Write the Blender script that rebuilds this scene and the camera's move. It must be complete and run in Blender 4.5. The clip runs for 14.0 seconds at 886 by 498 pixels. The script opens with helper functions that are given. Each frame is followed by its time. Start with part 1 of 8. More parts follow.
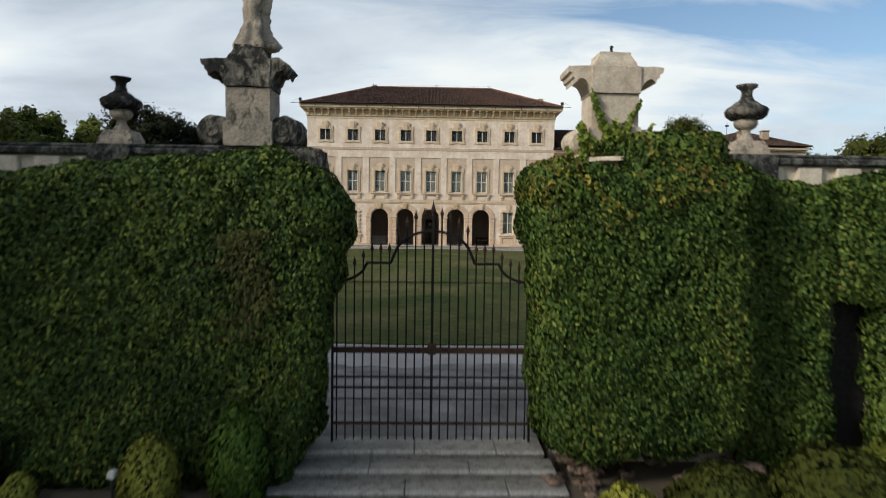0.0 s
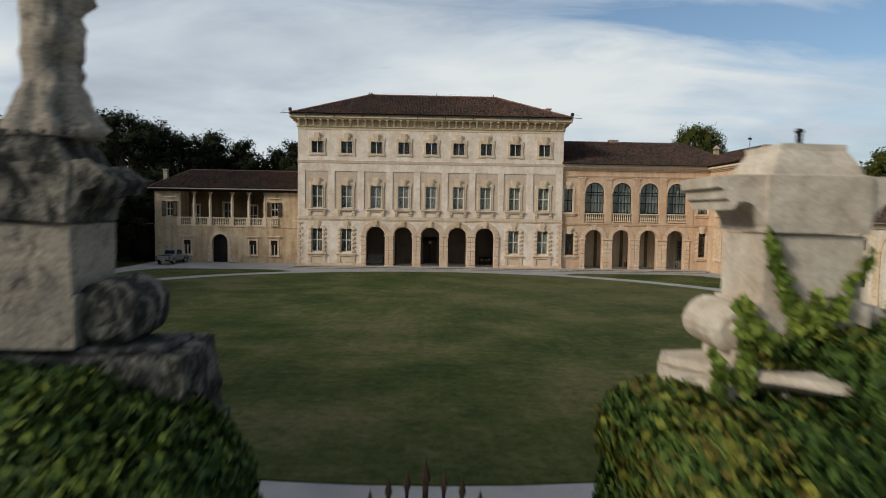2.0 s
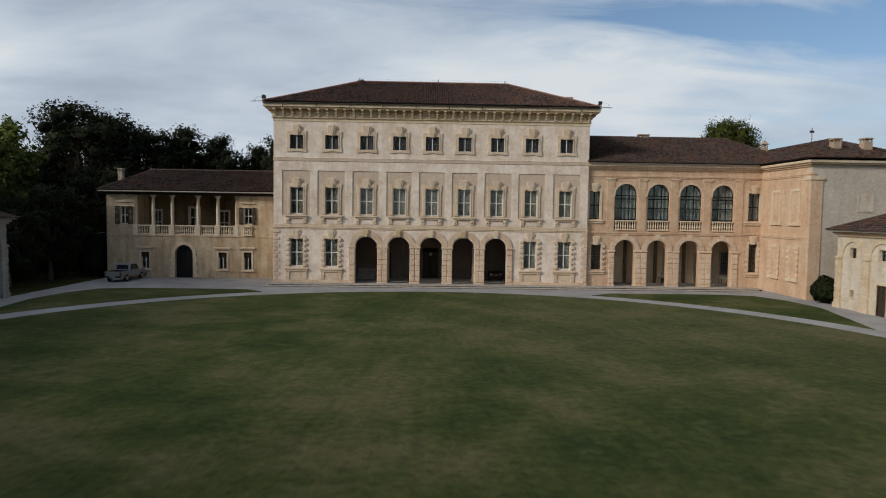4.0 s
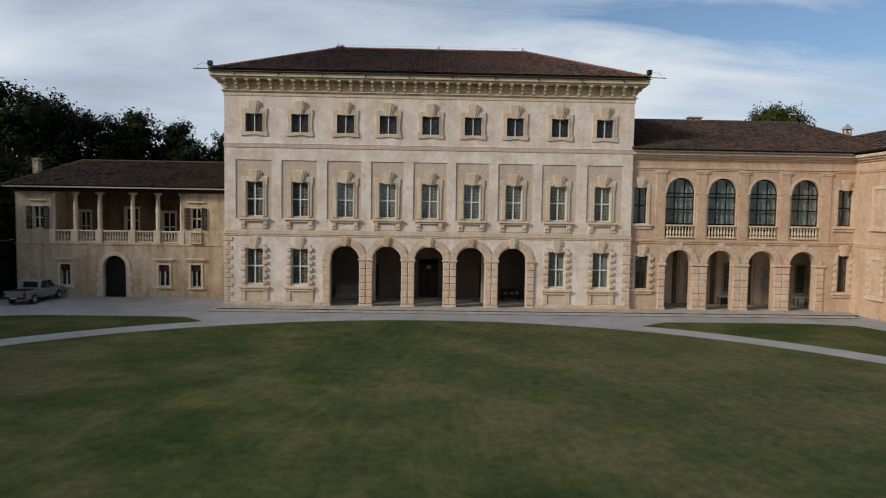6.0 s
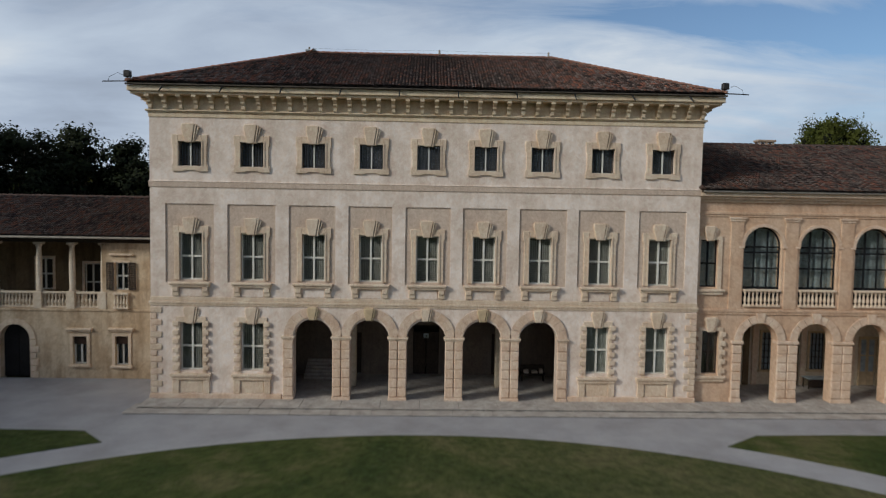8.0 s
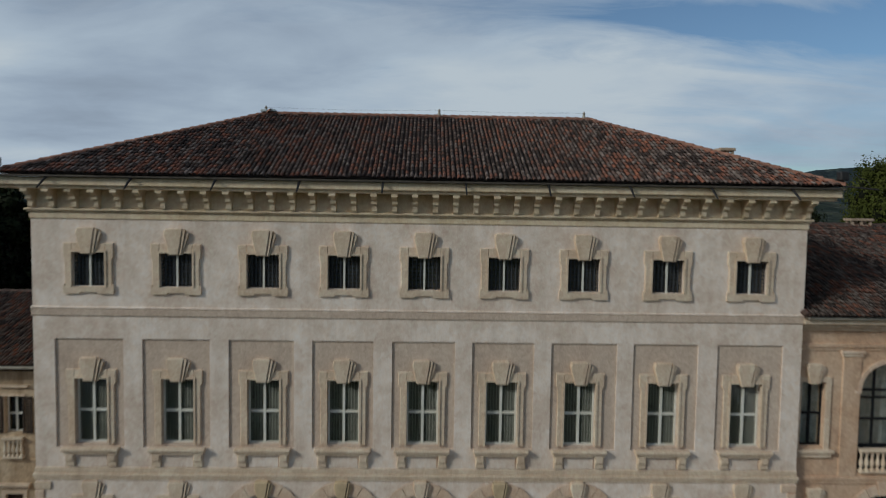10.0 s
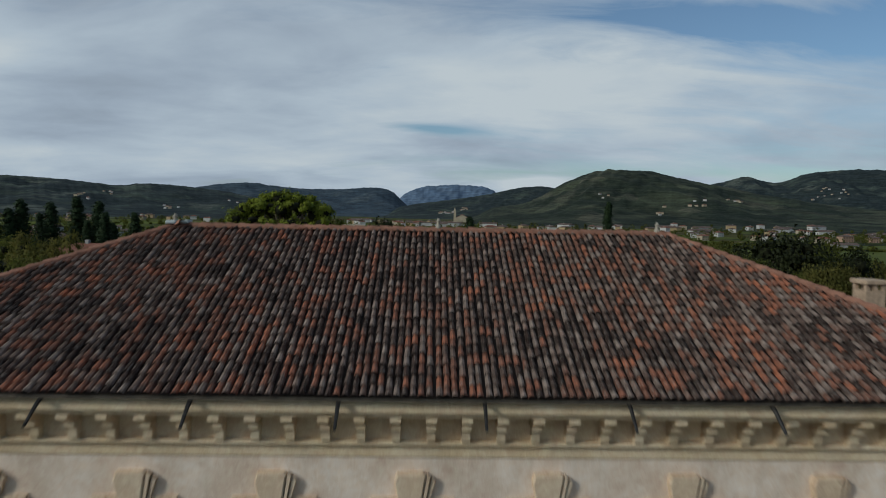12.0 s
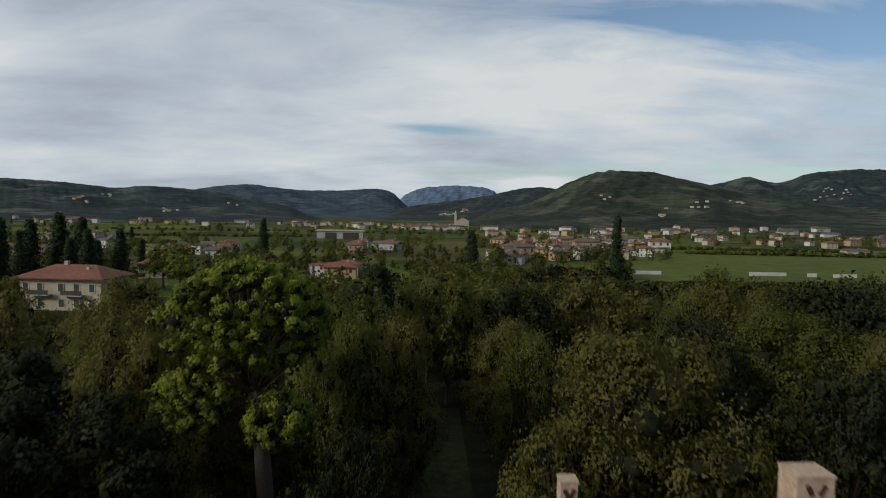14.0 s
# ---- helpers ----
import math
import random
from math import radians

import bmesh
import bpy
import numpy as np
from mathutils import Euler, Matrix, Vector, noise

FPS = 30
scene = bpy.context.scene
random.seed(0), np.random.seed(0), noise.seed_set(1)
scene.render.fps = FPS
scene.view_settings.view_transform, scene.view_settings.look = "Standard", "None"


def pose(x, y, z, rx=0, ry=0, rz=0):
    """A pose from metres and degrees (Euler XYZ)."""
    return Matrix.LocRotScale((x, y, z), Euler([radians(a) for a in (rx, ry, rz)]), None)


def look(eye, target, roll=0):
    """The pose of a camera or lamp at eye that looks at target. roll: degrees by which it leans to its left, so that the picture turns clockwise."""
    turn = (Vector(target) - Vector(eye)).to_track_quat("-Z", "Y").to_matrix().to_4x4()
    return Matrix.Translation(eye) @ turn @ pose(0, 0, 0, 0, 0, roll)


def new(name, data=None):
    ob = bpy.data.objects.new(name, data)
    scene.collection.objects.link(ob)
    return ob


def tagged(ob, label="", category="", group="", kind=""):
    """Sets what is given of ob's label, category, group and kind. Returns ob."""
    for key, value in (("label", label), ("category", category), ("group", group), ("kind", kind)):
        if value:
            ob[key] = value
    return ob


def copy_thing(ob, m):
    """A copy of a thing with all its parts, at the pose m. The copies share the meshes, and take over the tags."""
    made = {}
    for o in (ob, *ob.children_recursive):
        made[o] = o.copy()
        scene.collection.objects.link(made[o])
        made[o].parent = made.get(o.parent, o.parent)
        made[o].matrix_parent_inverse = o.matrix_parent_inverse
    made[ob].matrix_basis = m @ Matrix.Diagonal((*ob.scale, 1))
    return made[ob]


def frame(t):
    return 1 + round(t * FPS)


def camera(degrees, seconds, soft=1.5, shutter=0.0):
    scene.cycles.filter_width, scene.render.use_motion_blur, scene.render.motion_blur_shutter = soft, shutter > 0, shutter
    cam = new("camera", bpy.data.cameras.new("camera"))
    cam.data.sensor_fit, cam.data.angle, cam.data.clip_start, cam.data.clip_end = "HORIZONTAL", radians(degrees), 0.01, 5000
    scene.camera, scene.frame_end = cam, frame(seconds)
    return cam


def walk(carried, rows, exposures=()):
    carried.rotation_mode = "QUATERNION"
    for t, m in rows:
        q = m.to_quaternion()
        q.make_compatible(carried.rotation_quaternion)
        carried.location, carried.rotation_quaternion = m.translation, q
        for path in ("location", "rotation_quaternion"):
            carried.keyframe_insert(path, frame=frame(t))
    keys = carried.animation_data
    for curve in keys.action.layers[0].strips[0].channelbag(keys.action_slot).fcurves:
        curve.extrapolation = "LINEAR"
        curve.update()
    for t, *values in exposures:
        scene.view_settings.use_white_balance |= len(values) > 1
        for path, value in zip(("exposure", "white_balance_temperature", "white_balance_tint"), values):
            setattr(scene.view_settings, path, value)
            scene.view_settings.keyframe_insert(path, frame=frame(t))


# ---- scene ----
cam = camera(70.0, 14.0, soft=1.0, shutter=0.7)
PATH = [
    (0, (-0.368, -74.948, 4.042), (-0.317, -72.952, 3.928), 0.8),
    (0.5, (-0.369, -73.811, 4.6), (-0.318, -71.815, 4.487), 0.8),
    (1, (-0.357, -72.448, 5.082), (-0.307, -70.452, 4.968), 0.8),
    (1.5, (-0.31, -70.922, 5.577), (-0.261, -68.926, 5.465), 0.9),
    (2, (-0.28, -69.559, 6.048), (-0.231, -67.563, 5.935), 0.9),
    (2.5, (-0.352, -67.507, 6.445), (-0.301, -65.511, 6.334), 0.9),
    (3, (-0.402, -64.83, 6.693), (-0.352, -62.834, 6.583), 0.9),
    (5.5, (-0.167, -48.44, 6.641), (-0.117, -46.444, 6.527), 0.8),
    (6, (-0.132, -45.197, 6.887), (-0.082, -43.201, 6.774), 0.9),
    (6.5, (-0.128, -41.942, 7.348), (-0.078, -39.945, 7.235), 0.9),
    (7, (-0.096, -38.882, 8.002), (-0.046, -36.886, 7.891), 0.9),
    (9.5, (0.065, -26.084, 14.155), (0.116, -24.088, 14.038), 1.0),
    (10, (0.091, -23.65, 15.315), (0.141, -21.654, 15.202), 0.9),
    (10.5, (0.133, -21.189, 16.554), (0.183, -19.193, 16.442), 0.9),
    (11, (0.172, -18.639, 17.772), (0.223, -16.643, 17.66), 0.9),
    (11.5, (0.201, -15.968, 19.009), (0.252, -13.972, 18.896), 1.1),
    (12, (0.207, -13.533, 20.229), (0.259, -11.537, 20.115), 1.1),
    (12.5, (0.245, -11.237, 21.369), (0.296, -9.241, 21.256), 1.0),
    (13, (0.27, -8.72, 22.42), (0.32, -6.724, 22.307), 0.9),
    (13.5, (0.29, -6.22, 23.52), (0.34, -4.224, 23.407), 0.9),
    (14, (0.3, -3.75, 24.58), (0.35, -1.754, 24.467), 0.9),
]
walk(cam, [(t, look(eye, target, roll)) for t, eye, target, roll in PATH],
     exposures=[(0, 0.24, 6330, 5), (1.5, 0.06, 6330, 5), (3, -0.17, 6180, 6), (6.5, -0.08, 5960, 8), (9.5, -0.55, 5660, 4), (11, -0.66, 5640, 1), (12.5, -0.42, 5940, 3), (14, -0.22, 6300, 6)])

# ---- sky and light ----
SUN_ELEV, SUN_AZ = radians(28), radians(240)
world = bpy.data.worlds.new("sky")
scene.world = world
world.use_nodes = True
wn, wl = world.node_tree.nodes, world.node_tree.links
wn.clear()


def wnode(kind, **props):
    n = wn.new(kind)
    for k, v in props.items():
        n.inputs[k].default_value = v
    return n


sky = wn.new("ShaderNodeTexSky")
sky.sky_type, sky.sun_disc, sky.sun_elevation, sky.sun_rotation = "NISHITA", False, SUN_ELEV, SUN_AZ
sky.air_density, sky.dust_density, sky.ozone_density = 1.0, 1.0, 2.0
tc = wn.new("ShaderNodeTexCoord")
sep = wn.new("ShaderNodeSeparateXYZ")
wl.new(tc.outputs["Generated"], sep.inputs[0])


def wmath(op, a, b=None, c=None):
    n = wn.new("ShaderNodeMath")
    n.operation = op
    for i, v in enumerate((a, b, c)):
        if v is None:
            continue
        if isinstance(v, (int, float)):
            n.inputs[i].default_value = v
        else:
            wl.new(v, n.inputs[i])
    return n.outputs[0]


# cloud deck: the direction carried onto a flat layer overhead
up = wmath("ADD", wmath("MAXIMUM", sep.outputs[2], 0.0), 0.20)
cx, cy = wmath("DIVIDE", sep.outputs[0], up), wmath("DIVIDE", sep.outputs[1], up)
flat = wn.new("ShaderNodeCombineXYZ")
wl.new(cx, flat.inputs[0])
wl.new(cy, flat.inputs[1])
# slope of the direction across and up, looking north
north = wmath("MAXIMUM", sep.outputs[1], 0.05)
su, sv = wmath("DIVIDE", sep.outputs[0], north), wmath("DIVIDE", sep.outputs[2], north)


def wnoise(scale, loc, detail=6, rough=0.55, dist=0.4, turn=0.0):
    mp = wn.new("ShaderNodeMapping")
    mp.inputs["Scale"].default_value = scale
    mp.inputs["Location"].default_value = loc
    mp.inputs["Rotation"].default_value = (0, 0, turn)
    wl.new(flat.outputs[0], mp.inputs[0])
    n = wnode("ShaderNodeTexNoise", Scale=1.0, Detail=detail, Roughness=rough, Distortion=dist)
    wl.new(mp.outputs[0], n.inputs["Vector"])
    return n.outputs[0]


def wramp(fac, stops):
    n = wn.new("ShaderNodeValToRGB")
    while len(n.color_ramp.elements) < len(stops):
        n.color_ramp.elements.new(0.5)
    for e, (p, c) in zip(n.color_ramp.elements, stops):
        e.position, e.color = p, (*c, 1) if len(c) == 3 else c
    wl.new(fac, n.inputs[0])
    return n.outputs[0]


def bank(u, v, wide, high, amount, tilt=0.0):
    """A soft bank or clearing of the deck, round a slope across and up; tilt: its rise to the east."""
    du = wmath("SUBTRACT", su, u)
    dv = wmath("SUBTRACT", wmath("SUBTRACT", sv, v), wmath("MULTIPLY", du, tilt))
    q = wmath("ADD", wmath("POWER", wmath("ABSOLUTE", wmath("DIVIDE", du, wide)), 2.0), wmath("POWER", wmath("ABSOLUTE", wmath("DIVIDE", dv, high)), 2.0))
    return wmath("MULTIPLY", wmath("POWER", 2.718, wmath("MULTIPLY", q, -1.0)), amount)


def total(*terms):
    out = terms[0]
    for q in terms[1:]:
        out = wmath("ADD", out, q)
    return out


rolls = wnoise((0.80, 1.10, 1), (3.2, 1.7, 0), 8, 0.50, 0.35, 0.1)
fluff = wnoise((1.9, 2.5, 1), (7.4, 0.6, 0), 7, 0.55, 0.5, 0.05)
streaks = wnoise((1.3, 3.6, 1), (4.1, 2.6, 0), 10, 0.62, 0.7, -0.42)
# the deck: grey banks to the north-west, thin white cloud and a blue clearing to the north-east
tone = total(rolls, wmath("MULTIPLY", wmath("SUBTRACT", fluff, 0.5), 0.34),
             bank(-0.62, 0.155, 0.34, 0.040, -0.13, -0.03), bank(-0.30, 0.20, 0.35, 0.05, -0.07, 0.05), bank(-0.72, 0.26, 0.16, 0.09, 0.20), bank(-0.2, 0.30, 0.5, 0.05, 0.07),
             bank(-0.55, 0.085, 0.45, 0.022, 0.15), bank(-0.25, 0.24, 0.30, 0.035, 0.07), bank(0.30, 0.20, 0.40, 0.10, 0.10), bank(0.17, 0.047, 0.046, 0.011, 0.42, 0.12))
wisp = total(wmath("MULTIPLY", wmath("SUBTRACT", streaks, 0.5), 0.95), wmath("MULTIPLY", wmath("SUBTRACT", rolls, 0.5), 0.5), wmath("MULTIPLY", su, -0.16),
             bank(0.58, 0.300, 0.40, 0.048, -0.60, -0.06), bank(0.52, 0.235, 0.16, 0.008, -0.20, -0.10), bank(0.01, 0.131, 0.085, 0.008, -0.62, -0.05), bank(0.17, 0.047, 0.050, 0.012, 0.75, 0.12), bank(0.22, 0.064, 0.26, 0.018, -0.34), bank(0.42, 0.062, 0.05, 0.008, 0.4), bank(0.60, 0.072, 0.22, 0.014, -0.36, 0.0), bank(0.62, 0.19, 0.3, 0.05, -0.04),
             bank(-0.55, 0.16, 0.6, 0.12, 0.25), bank(0.35, 0.20, 0.3, 0.04, 0.08), 0.69)
cover = wramp(wisp, [(0.22, (0.03, 0.03, 0.03)), (0.44, (0.52, 0.52, 0.52)), (0.72, (1.0, 1.0, 1.0))])
cloud_colour = wramp(tone, [(0.26, (0.45, 0.485, 0.555)), (0.42, (0.605, 0.652, 0.735)), (0.56, (0.765, 0.81, 0.870)), (0.70, (0.93, 0.935, 0.935))])
bg_sky = wnode("ShaderNodeBackground", Strength=0.11)
wl.new(sky.outputs[0], bg_sky.inputs[0])
bg_cloud = wnode("ShaderNodeBackground", Strength=0.84)
wl.new(cloud_colour, bg_cloud.inputs[0])
mixs = wn.new("ShaderNodeMixShader")
wl.new(cover, mixs.inputs[0])
wl.new(bg_sky.outputs[0], mixs.inputs[1])
wl.new(bg_cloud.outputs[0], mixs.inputs[2])
wout = wn.new("ShaderNodeOutputWorld")
wl.new(mixs.outputs[0], wout.inputs[0])

sun = new("sun", bpy.data.lights.new("sun", "SUN"))
sun.data.energy, sun.data.angle, sun.data.color = 2.7, radians(12), (1.0, 0.935, 0.83)
sun.matrix_world = look((-82, -48, 50), (0, 0, 0))


# ---- materials ----
def shader(name):
    m = bpy.data.materials.new(name)
    m.use_nodes = True
    nt = m.node_tree
    return m, nt, nt.nodes["Principled BSDF"]


def link(nt, a, b):
    nt.links.new(a, b)


def pos_noise(nt, scale, detail=4, rough=0.6, stretch=(1, 1, 1), dist=0.0, source="Position"):
    if source == "Position":
        src = nt.nodes.new("ShaderNodeNewGeometry").outputs["Position"]
    else:
        src = nt.nodes.new("ShaderNodeTexCoord").outputs[source]
    mp = nt.nodes.new("ShaderNodeMapping")
    mp.inputs["Scale"].default_value = stretch
    link(nt, src, mp.inputs[0])
    n = nt.nodes.new("ShaderNodeTexNoise")
    n.inputs["Scale"].default_value, n.inputs["Detail"].default_value = scale, detail
    n.inputs["Roughness"].default_value, n.inputs["Distortion"].default_value = rough, dist
    link(nt, mp.outputs[0], n.inputs["Vector"])
    return n.outputs[0]


def ramp(nt, fac, stops):
    n = nt.nodes.new("ShaderNodeValToRGB")
    while len(n.color_ramp.elements) < len(stops):
        n.color_ramp.elements.new(0.5)
    for e, (p, c) in zip(n.color_ramp.elements, stops):
        e.position = p
        e.color = (*c, 1) if not isinstance(c, (int, float)) else (c, c, c, 1)
    link(nt, fac, n.inputs[0])
    return n.outputs[0]


def blend(nt, fac, a, b, mode="MIX"):
    n = nt.nodes.new("ShaderNodeMix")
    n.data_type, n.blend_type = "RGBA", mode
    for sock, v in ((n.inputs[0], fac), (n.inputs[6], a), (n.inputs[7], b)):
        if isinstance(v, (int, float)):
            sock.default_value = v
        elif isinstance(v, tuple):
            sock.default_value = (*v, 1)
        else:
            link(nt, v, sock)
    return n.outputs[2]


def bump(nt, bsdf, height, strength, distance):
    n = nt.nodes.new("ShaderNodeBump")
    n.inputs["Strength"].default_value, n.inputs["Distance"].default_value = strength, distance
    link(nt, height, n.inputs["Height"])
    link(nt, n.outputs[0], bsdf.inputs["Normal"])


def plaster(name, base, stain, light, rough=0.9, streak=0.5, big=0.35, relief=0.01):
    """Weathered stucco: broad patches, vertical runs and fine grain."""
    m, nt, b = shader(name)
    patch = ramp(nt, pos_noise(nt, big, 5, 0.62), [(0.38, 0.0), (0.62, 1.0)])
    runs = ramp(nt, pos_noise(nt, 1.6, 5, 0.65, (1, 1, 0.12)), [(0.45, 0.0), (0.75, 1.0)])
    blot = ramp(nt, pos_noise(nt, 2.3, 6, 0.7, dist=0.6), [(0.52, 0.0), (0.70, 1.0)])
    grain = pos_noise(nt, 30, 3, 0.6)
    c = blend(nt, patch, base, light)
    n = nt.nodes.new("ShaderNodeMath")
    n.operation, n.inputs[1].default_value = "MULTIPLY", streak
    link(nt, runs, n.inputs[0])
    c = blend(nt, n.outputs[0], c, stain)
    n2 = nt.nodes.new("ShaderNodeMath")
    n2.operation, n2.inputs[1].default_value = "MULTIPLY", streak * 0.6
    link(nt, blot, n2.inputs[0])
    c = blend(nt, n2.outputs[0], c, stain)
    c = blend(nt, 0.32, c, ramp(nt, pos_noise(nt, 4.6, 7, 0.74, dist=0.9), [(0.34, 0.22), (0.66, 0.80)]), "OVERLAY")
    c = blend(nt, 0.22, c, ramp(nt, grain, [(0.3, 0.25), (0.7, 0.85)]), "OVERLAY")
    link(nt, c, b.inputs["Base Color"])
    b.inputs["Roughness"].default_value = rough
    b.inputs["Specular IOR Level"].default_value = 0.12
    bump(nt, b, grain, 0.35, relief)
    return m


def simple(name, base, rough=0.7, metal=0.0, var=0.25, scale=6.0, relief=0.004, spec=0.15):
    m, nt, b = shader(name)
    n1 = pos_noise(nt, scale, 5, 0.65)
    n2 = pos_noise(nt, scale * 0.17, 3, 0.5)
    dark = tuple(c * (1 - var) for c in base)
    lite = tuple(min(1, c * (1 + var)) for c in base)
    c = blend(nt, ramp(nt, n1, [(0.3, 0.0), (0.7, 1.0)]), dark, lite)
    c = blend(nt, 0.3, c, ramp(nt, n2, [(0.3, 0.3), (0.7, 0.7)]), "OVERLAY")
    link(nt, c, b.inputs["Base Color"])
    b.inputs["Roughness"].default_value, b.inputs["Metallic"].default_value = rough, metal
    b.inputs["Specular IOR Level"].default_value = spec if rough > 0.45 else 0.5
    bump(nt, b, n1, 0.3, relief)
    return m


def rand_socket(nt, by_object):
    if by_object:
        return nt.nodes.new("ShaderNodeObjectInfo").outputs["Random"]
    return nt.nodes.new("ShaderNodeNewGeometry").outputs["Random Per Island"]


def tile_material(name, by_object, k=1.0):
    m, nt, b = shader(name)
    r = rand_socket(nt, by_object)
    patch = pos_noise(nt, 0.55, 4, 0.6)
    mixv = nt.nodes.new("ShaderNodeMath")
    mixv.operation, mixv.inputs[1].default_value = "MULTIPLY_ADD", 0.82
    off = nt.nodes.new("ShaderNodeMath")
    off.operation, off.inputs[1].default_value, off.inputs[2].default_value = "MULTIPLY_ADD", 1.05, -0.46
    link(nt, patch, off.inputs[0])
    link(nt, r, mixv.inputs[0])
    link(nt, off.outputs[0], mixv.inputs[2])
    c = ramp(nt, mixv.outputs[0], [(q, tuple(k * a for a in col)) for q, col in ((0.0, (0.024, 0.013, 0.010)), (0.20, (0.060, 0.036, 0.028)), (0.36, (0.150, 0.100, 0.078)), (0.48, (0.245, 0.185, 0.150)),
                                   (0.58, (0.140, 0.068, 0.046)), (0.74, (0.205, 0.080, 0.048)), (1.0, (0.35, 0.120, 0.060)))])
    moss = ramp(nt, pos_noise(nt, 7.0, 6, 0.75), [(0.44, 0.0), (0.62, 1.0)])
    c = blend(nt, moss, c, blend(nt, 0.62, c, (0.05, 0.042, 0.035)))
    c = blend(nt, 0.6, c, ramp(nt, pos_noise(nt, 19.0, 5, 0.75), [(0.3, 0.12), (0.7, 0.88)]), "OVERLAY")
    lich = ramp(nt, pos_noise(nt, 16.0, 3, 0.6), [(0.55, 0.0), (0.68, 0.75)])
    c = blend(nt, lich, c, (0.24, 0.205, 0.175))
    link(nt, c, b.inputs["Base Color"])
    b.inputs["Roughness"].default_value = 0.9
    b.inputs["Specular IOR Level"].default_value = 0.12
    bump(nt, b, pos_noise(nt, 40, 3), 0.4, 0.006)
    return m


def leaf_material(name, stops, gloss=0.55, through_light=0.25, patch_scale=0.5, each=0.65):
    m, nt, b = shader(name)
    r = rand_socket(nt, False)
    n = nt.nodes.new("ShaderNodeMath")
    n.operation, n.inputs[1].default_value = "MULTIPLY_ADD", each
    off = nt.nodes.new("ShaderNodeMath")
    off.operation, off.inputs[1].default_value, off.inputs[2].default_value = "MULTIPLY_ADD", 0.8 + 0.8 * (0.65 - each), -0.22 + 0.1 * (0.65 - each)
    link(nt, pos_noise(nt, patch_scale, 4, 0.6), off.inputs[0])
    link(nt, r, n.inputs[0])
    link(nt, off.outputs[0], n.inputs[2])
    c = ramp(nt, n.outputs[0], stops)
    link(nt, c, b.inputs["Base Color"])
    b.inputs["Roughness"].default_value = gloss
    b.inputs["Specular IOR Level"].default_value = 0.15
    tr = nt.nodes.new("ShaderNodeBsdfTranslucent")
    link(nt, c, tr.inputs[0])
    mx = nt.nodes.new("ShaderNodeMixShader")
    mx.inputs[0].default_value = through_light
    link(nt, b.outputs[0], mx.inputs[1])
    link(nt, tr.outputs[0], mx.inputs[2])
    link(nt, mx.outputs[0], nt.nodes["Material Output"].inputs[0])
    return m


def glass_material(name, tint):
    m, nt, b = shader(name)
    tr = nt.nodes.new("ShaderNodeBsdfTransparent")
    tr.inputs[0].default_value = (*tint, 1)
    gl = nt.nodes.new("ShaderNodeBsdfGlossy")
    gl.inputs["Roughness"].default_value = 0.08
    fr = nt.nodes.new("ShaderNodeFresnel")
    fr.inputs[0].default_value = 1.5
    mx = nt.nodes.new("ShaderNodeMixShader")
    link(nt, fr.outputs[0], mx.inputs[0])
    link(nt, tr.outputs[0], mx.inputs[1])
    link(nt, gl.outputs[0], mx.inputs[2])
    link(nt, mx.outputs[0], nt.nodes["Material Output"].inputs[0])
    return m


def old_stone(name, clean, grey, soot, share):
    """Weathered carved stone: clean patches, grey lichen, black crust and pitted relief."""
    m, nt, b = shader(name)
    n1 = pos_noise(nt, 1.9, 7, 0.68, dist=0.5)
    n2 = pos_noise(nt, 6.5, 6, 0.72, (1, 1, 0.55), 0.3)
    n3 = pos_noise(nt, 34, 4, 0.7)
    c = blend(nt, ramp(nt, n1, [(0.38, 0.0), (0.60, 1.0)]), grey, clean)
    c = blend(nt, ramp(nt, n2, [(share, 1.0), (share + 0.16, 0.0)]), c, soot)
    c = blend(nt, 0.55, c, ramp(nt, n3, [(0.3, 0.15), (0.7, 0.85)]), "OVERLAY")
    lich = ramp(nt, pos_noise(nt, 11, 4, 0.65), [(0.62, 0.0), (0.70, 0.7)])
    c = blend(nt, lich, c, tuple(q * 1.15 for q in clean))
    link(nt, c, b.inputs["Base Color"])
    b.inputs["Roughness"].default_value = 0.95
    b.inputs["Specular IOR Level"].default_value = 0.1
    hgt = blend(nt, 0.5, n2, n3)
    bump(nt, b, hgt, 0.8, 0.035)
    return m


STATUE = old_stone("statue_stone", (0.42, 0.34, 0.26), (0.27, 0.23, 0.185), (0.07, 0.065, 0.056), 0.32)
MAIN = plaster("main_plaster", (0.660, 0.512, 0.396), (0.450, 0.325, 0.235), (0.835, 0.692, 0.566), streak=0.36, big=0.8)
CORNICE = plaster("cornice_stone", (0.63, 0.475, 0.300), (0.40, 0.285, 0.170), (0.70, 0.555, 0.385), streak=0.4, big=0.9)
PANEL = plaster("panel_plaster", (0.525, 0.393, 0.292), (0.385, 0.285, 0.207), (0.590, 0.455, 0.345), streak=0.4)
STONE = plaster("pale_stone", (0.610, 0.452, 0.310), (0.370, 0.268, 0.178), (0.680, 0.530, 0.383), streak=0.45, big=0.8)
PINK = plaster("pink_stone", (0.60, 0.415, 0.280), (0.40, 0.265, 0.170), (0.68, 0.51, 0.37), streak=0.4, big=1.0)
OCHRE = simple("ochre_stone", (0.50, 0.37, 0.22), 0.9, var=0.2, scale=3)
WING = plaster("wing_plaster", (0.54, 0.350, 0.220), (0.33, 0.208, 0.128), (0.62, 0.432, 0.29), streak=0.45, big=0.6)
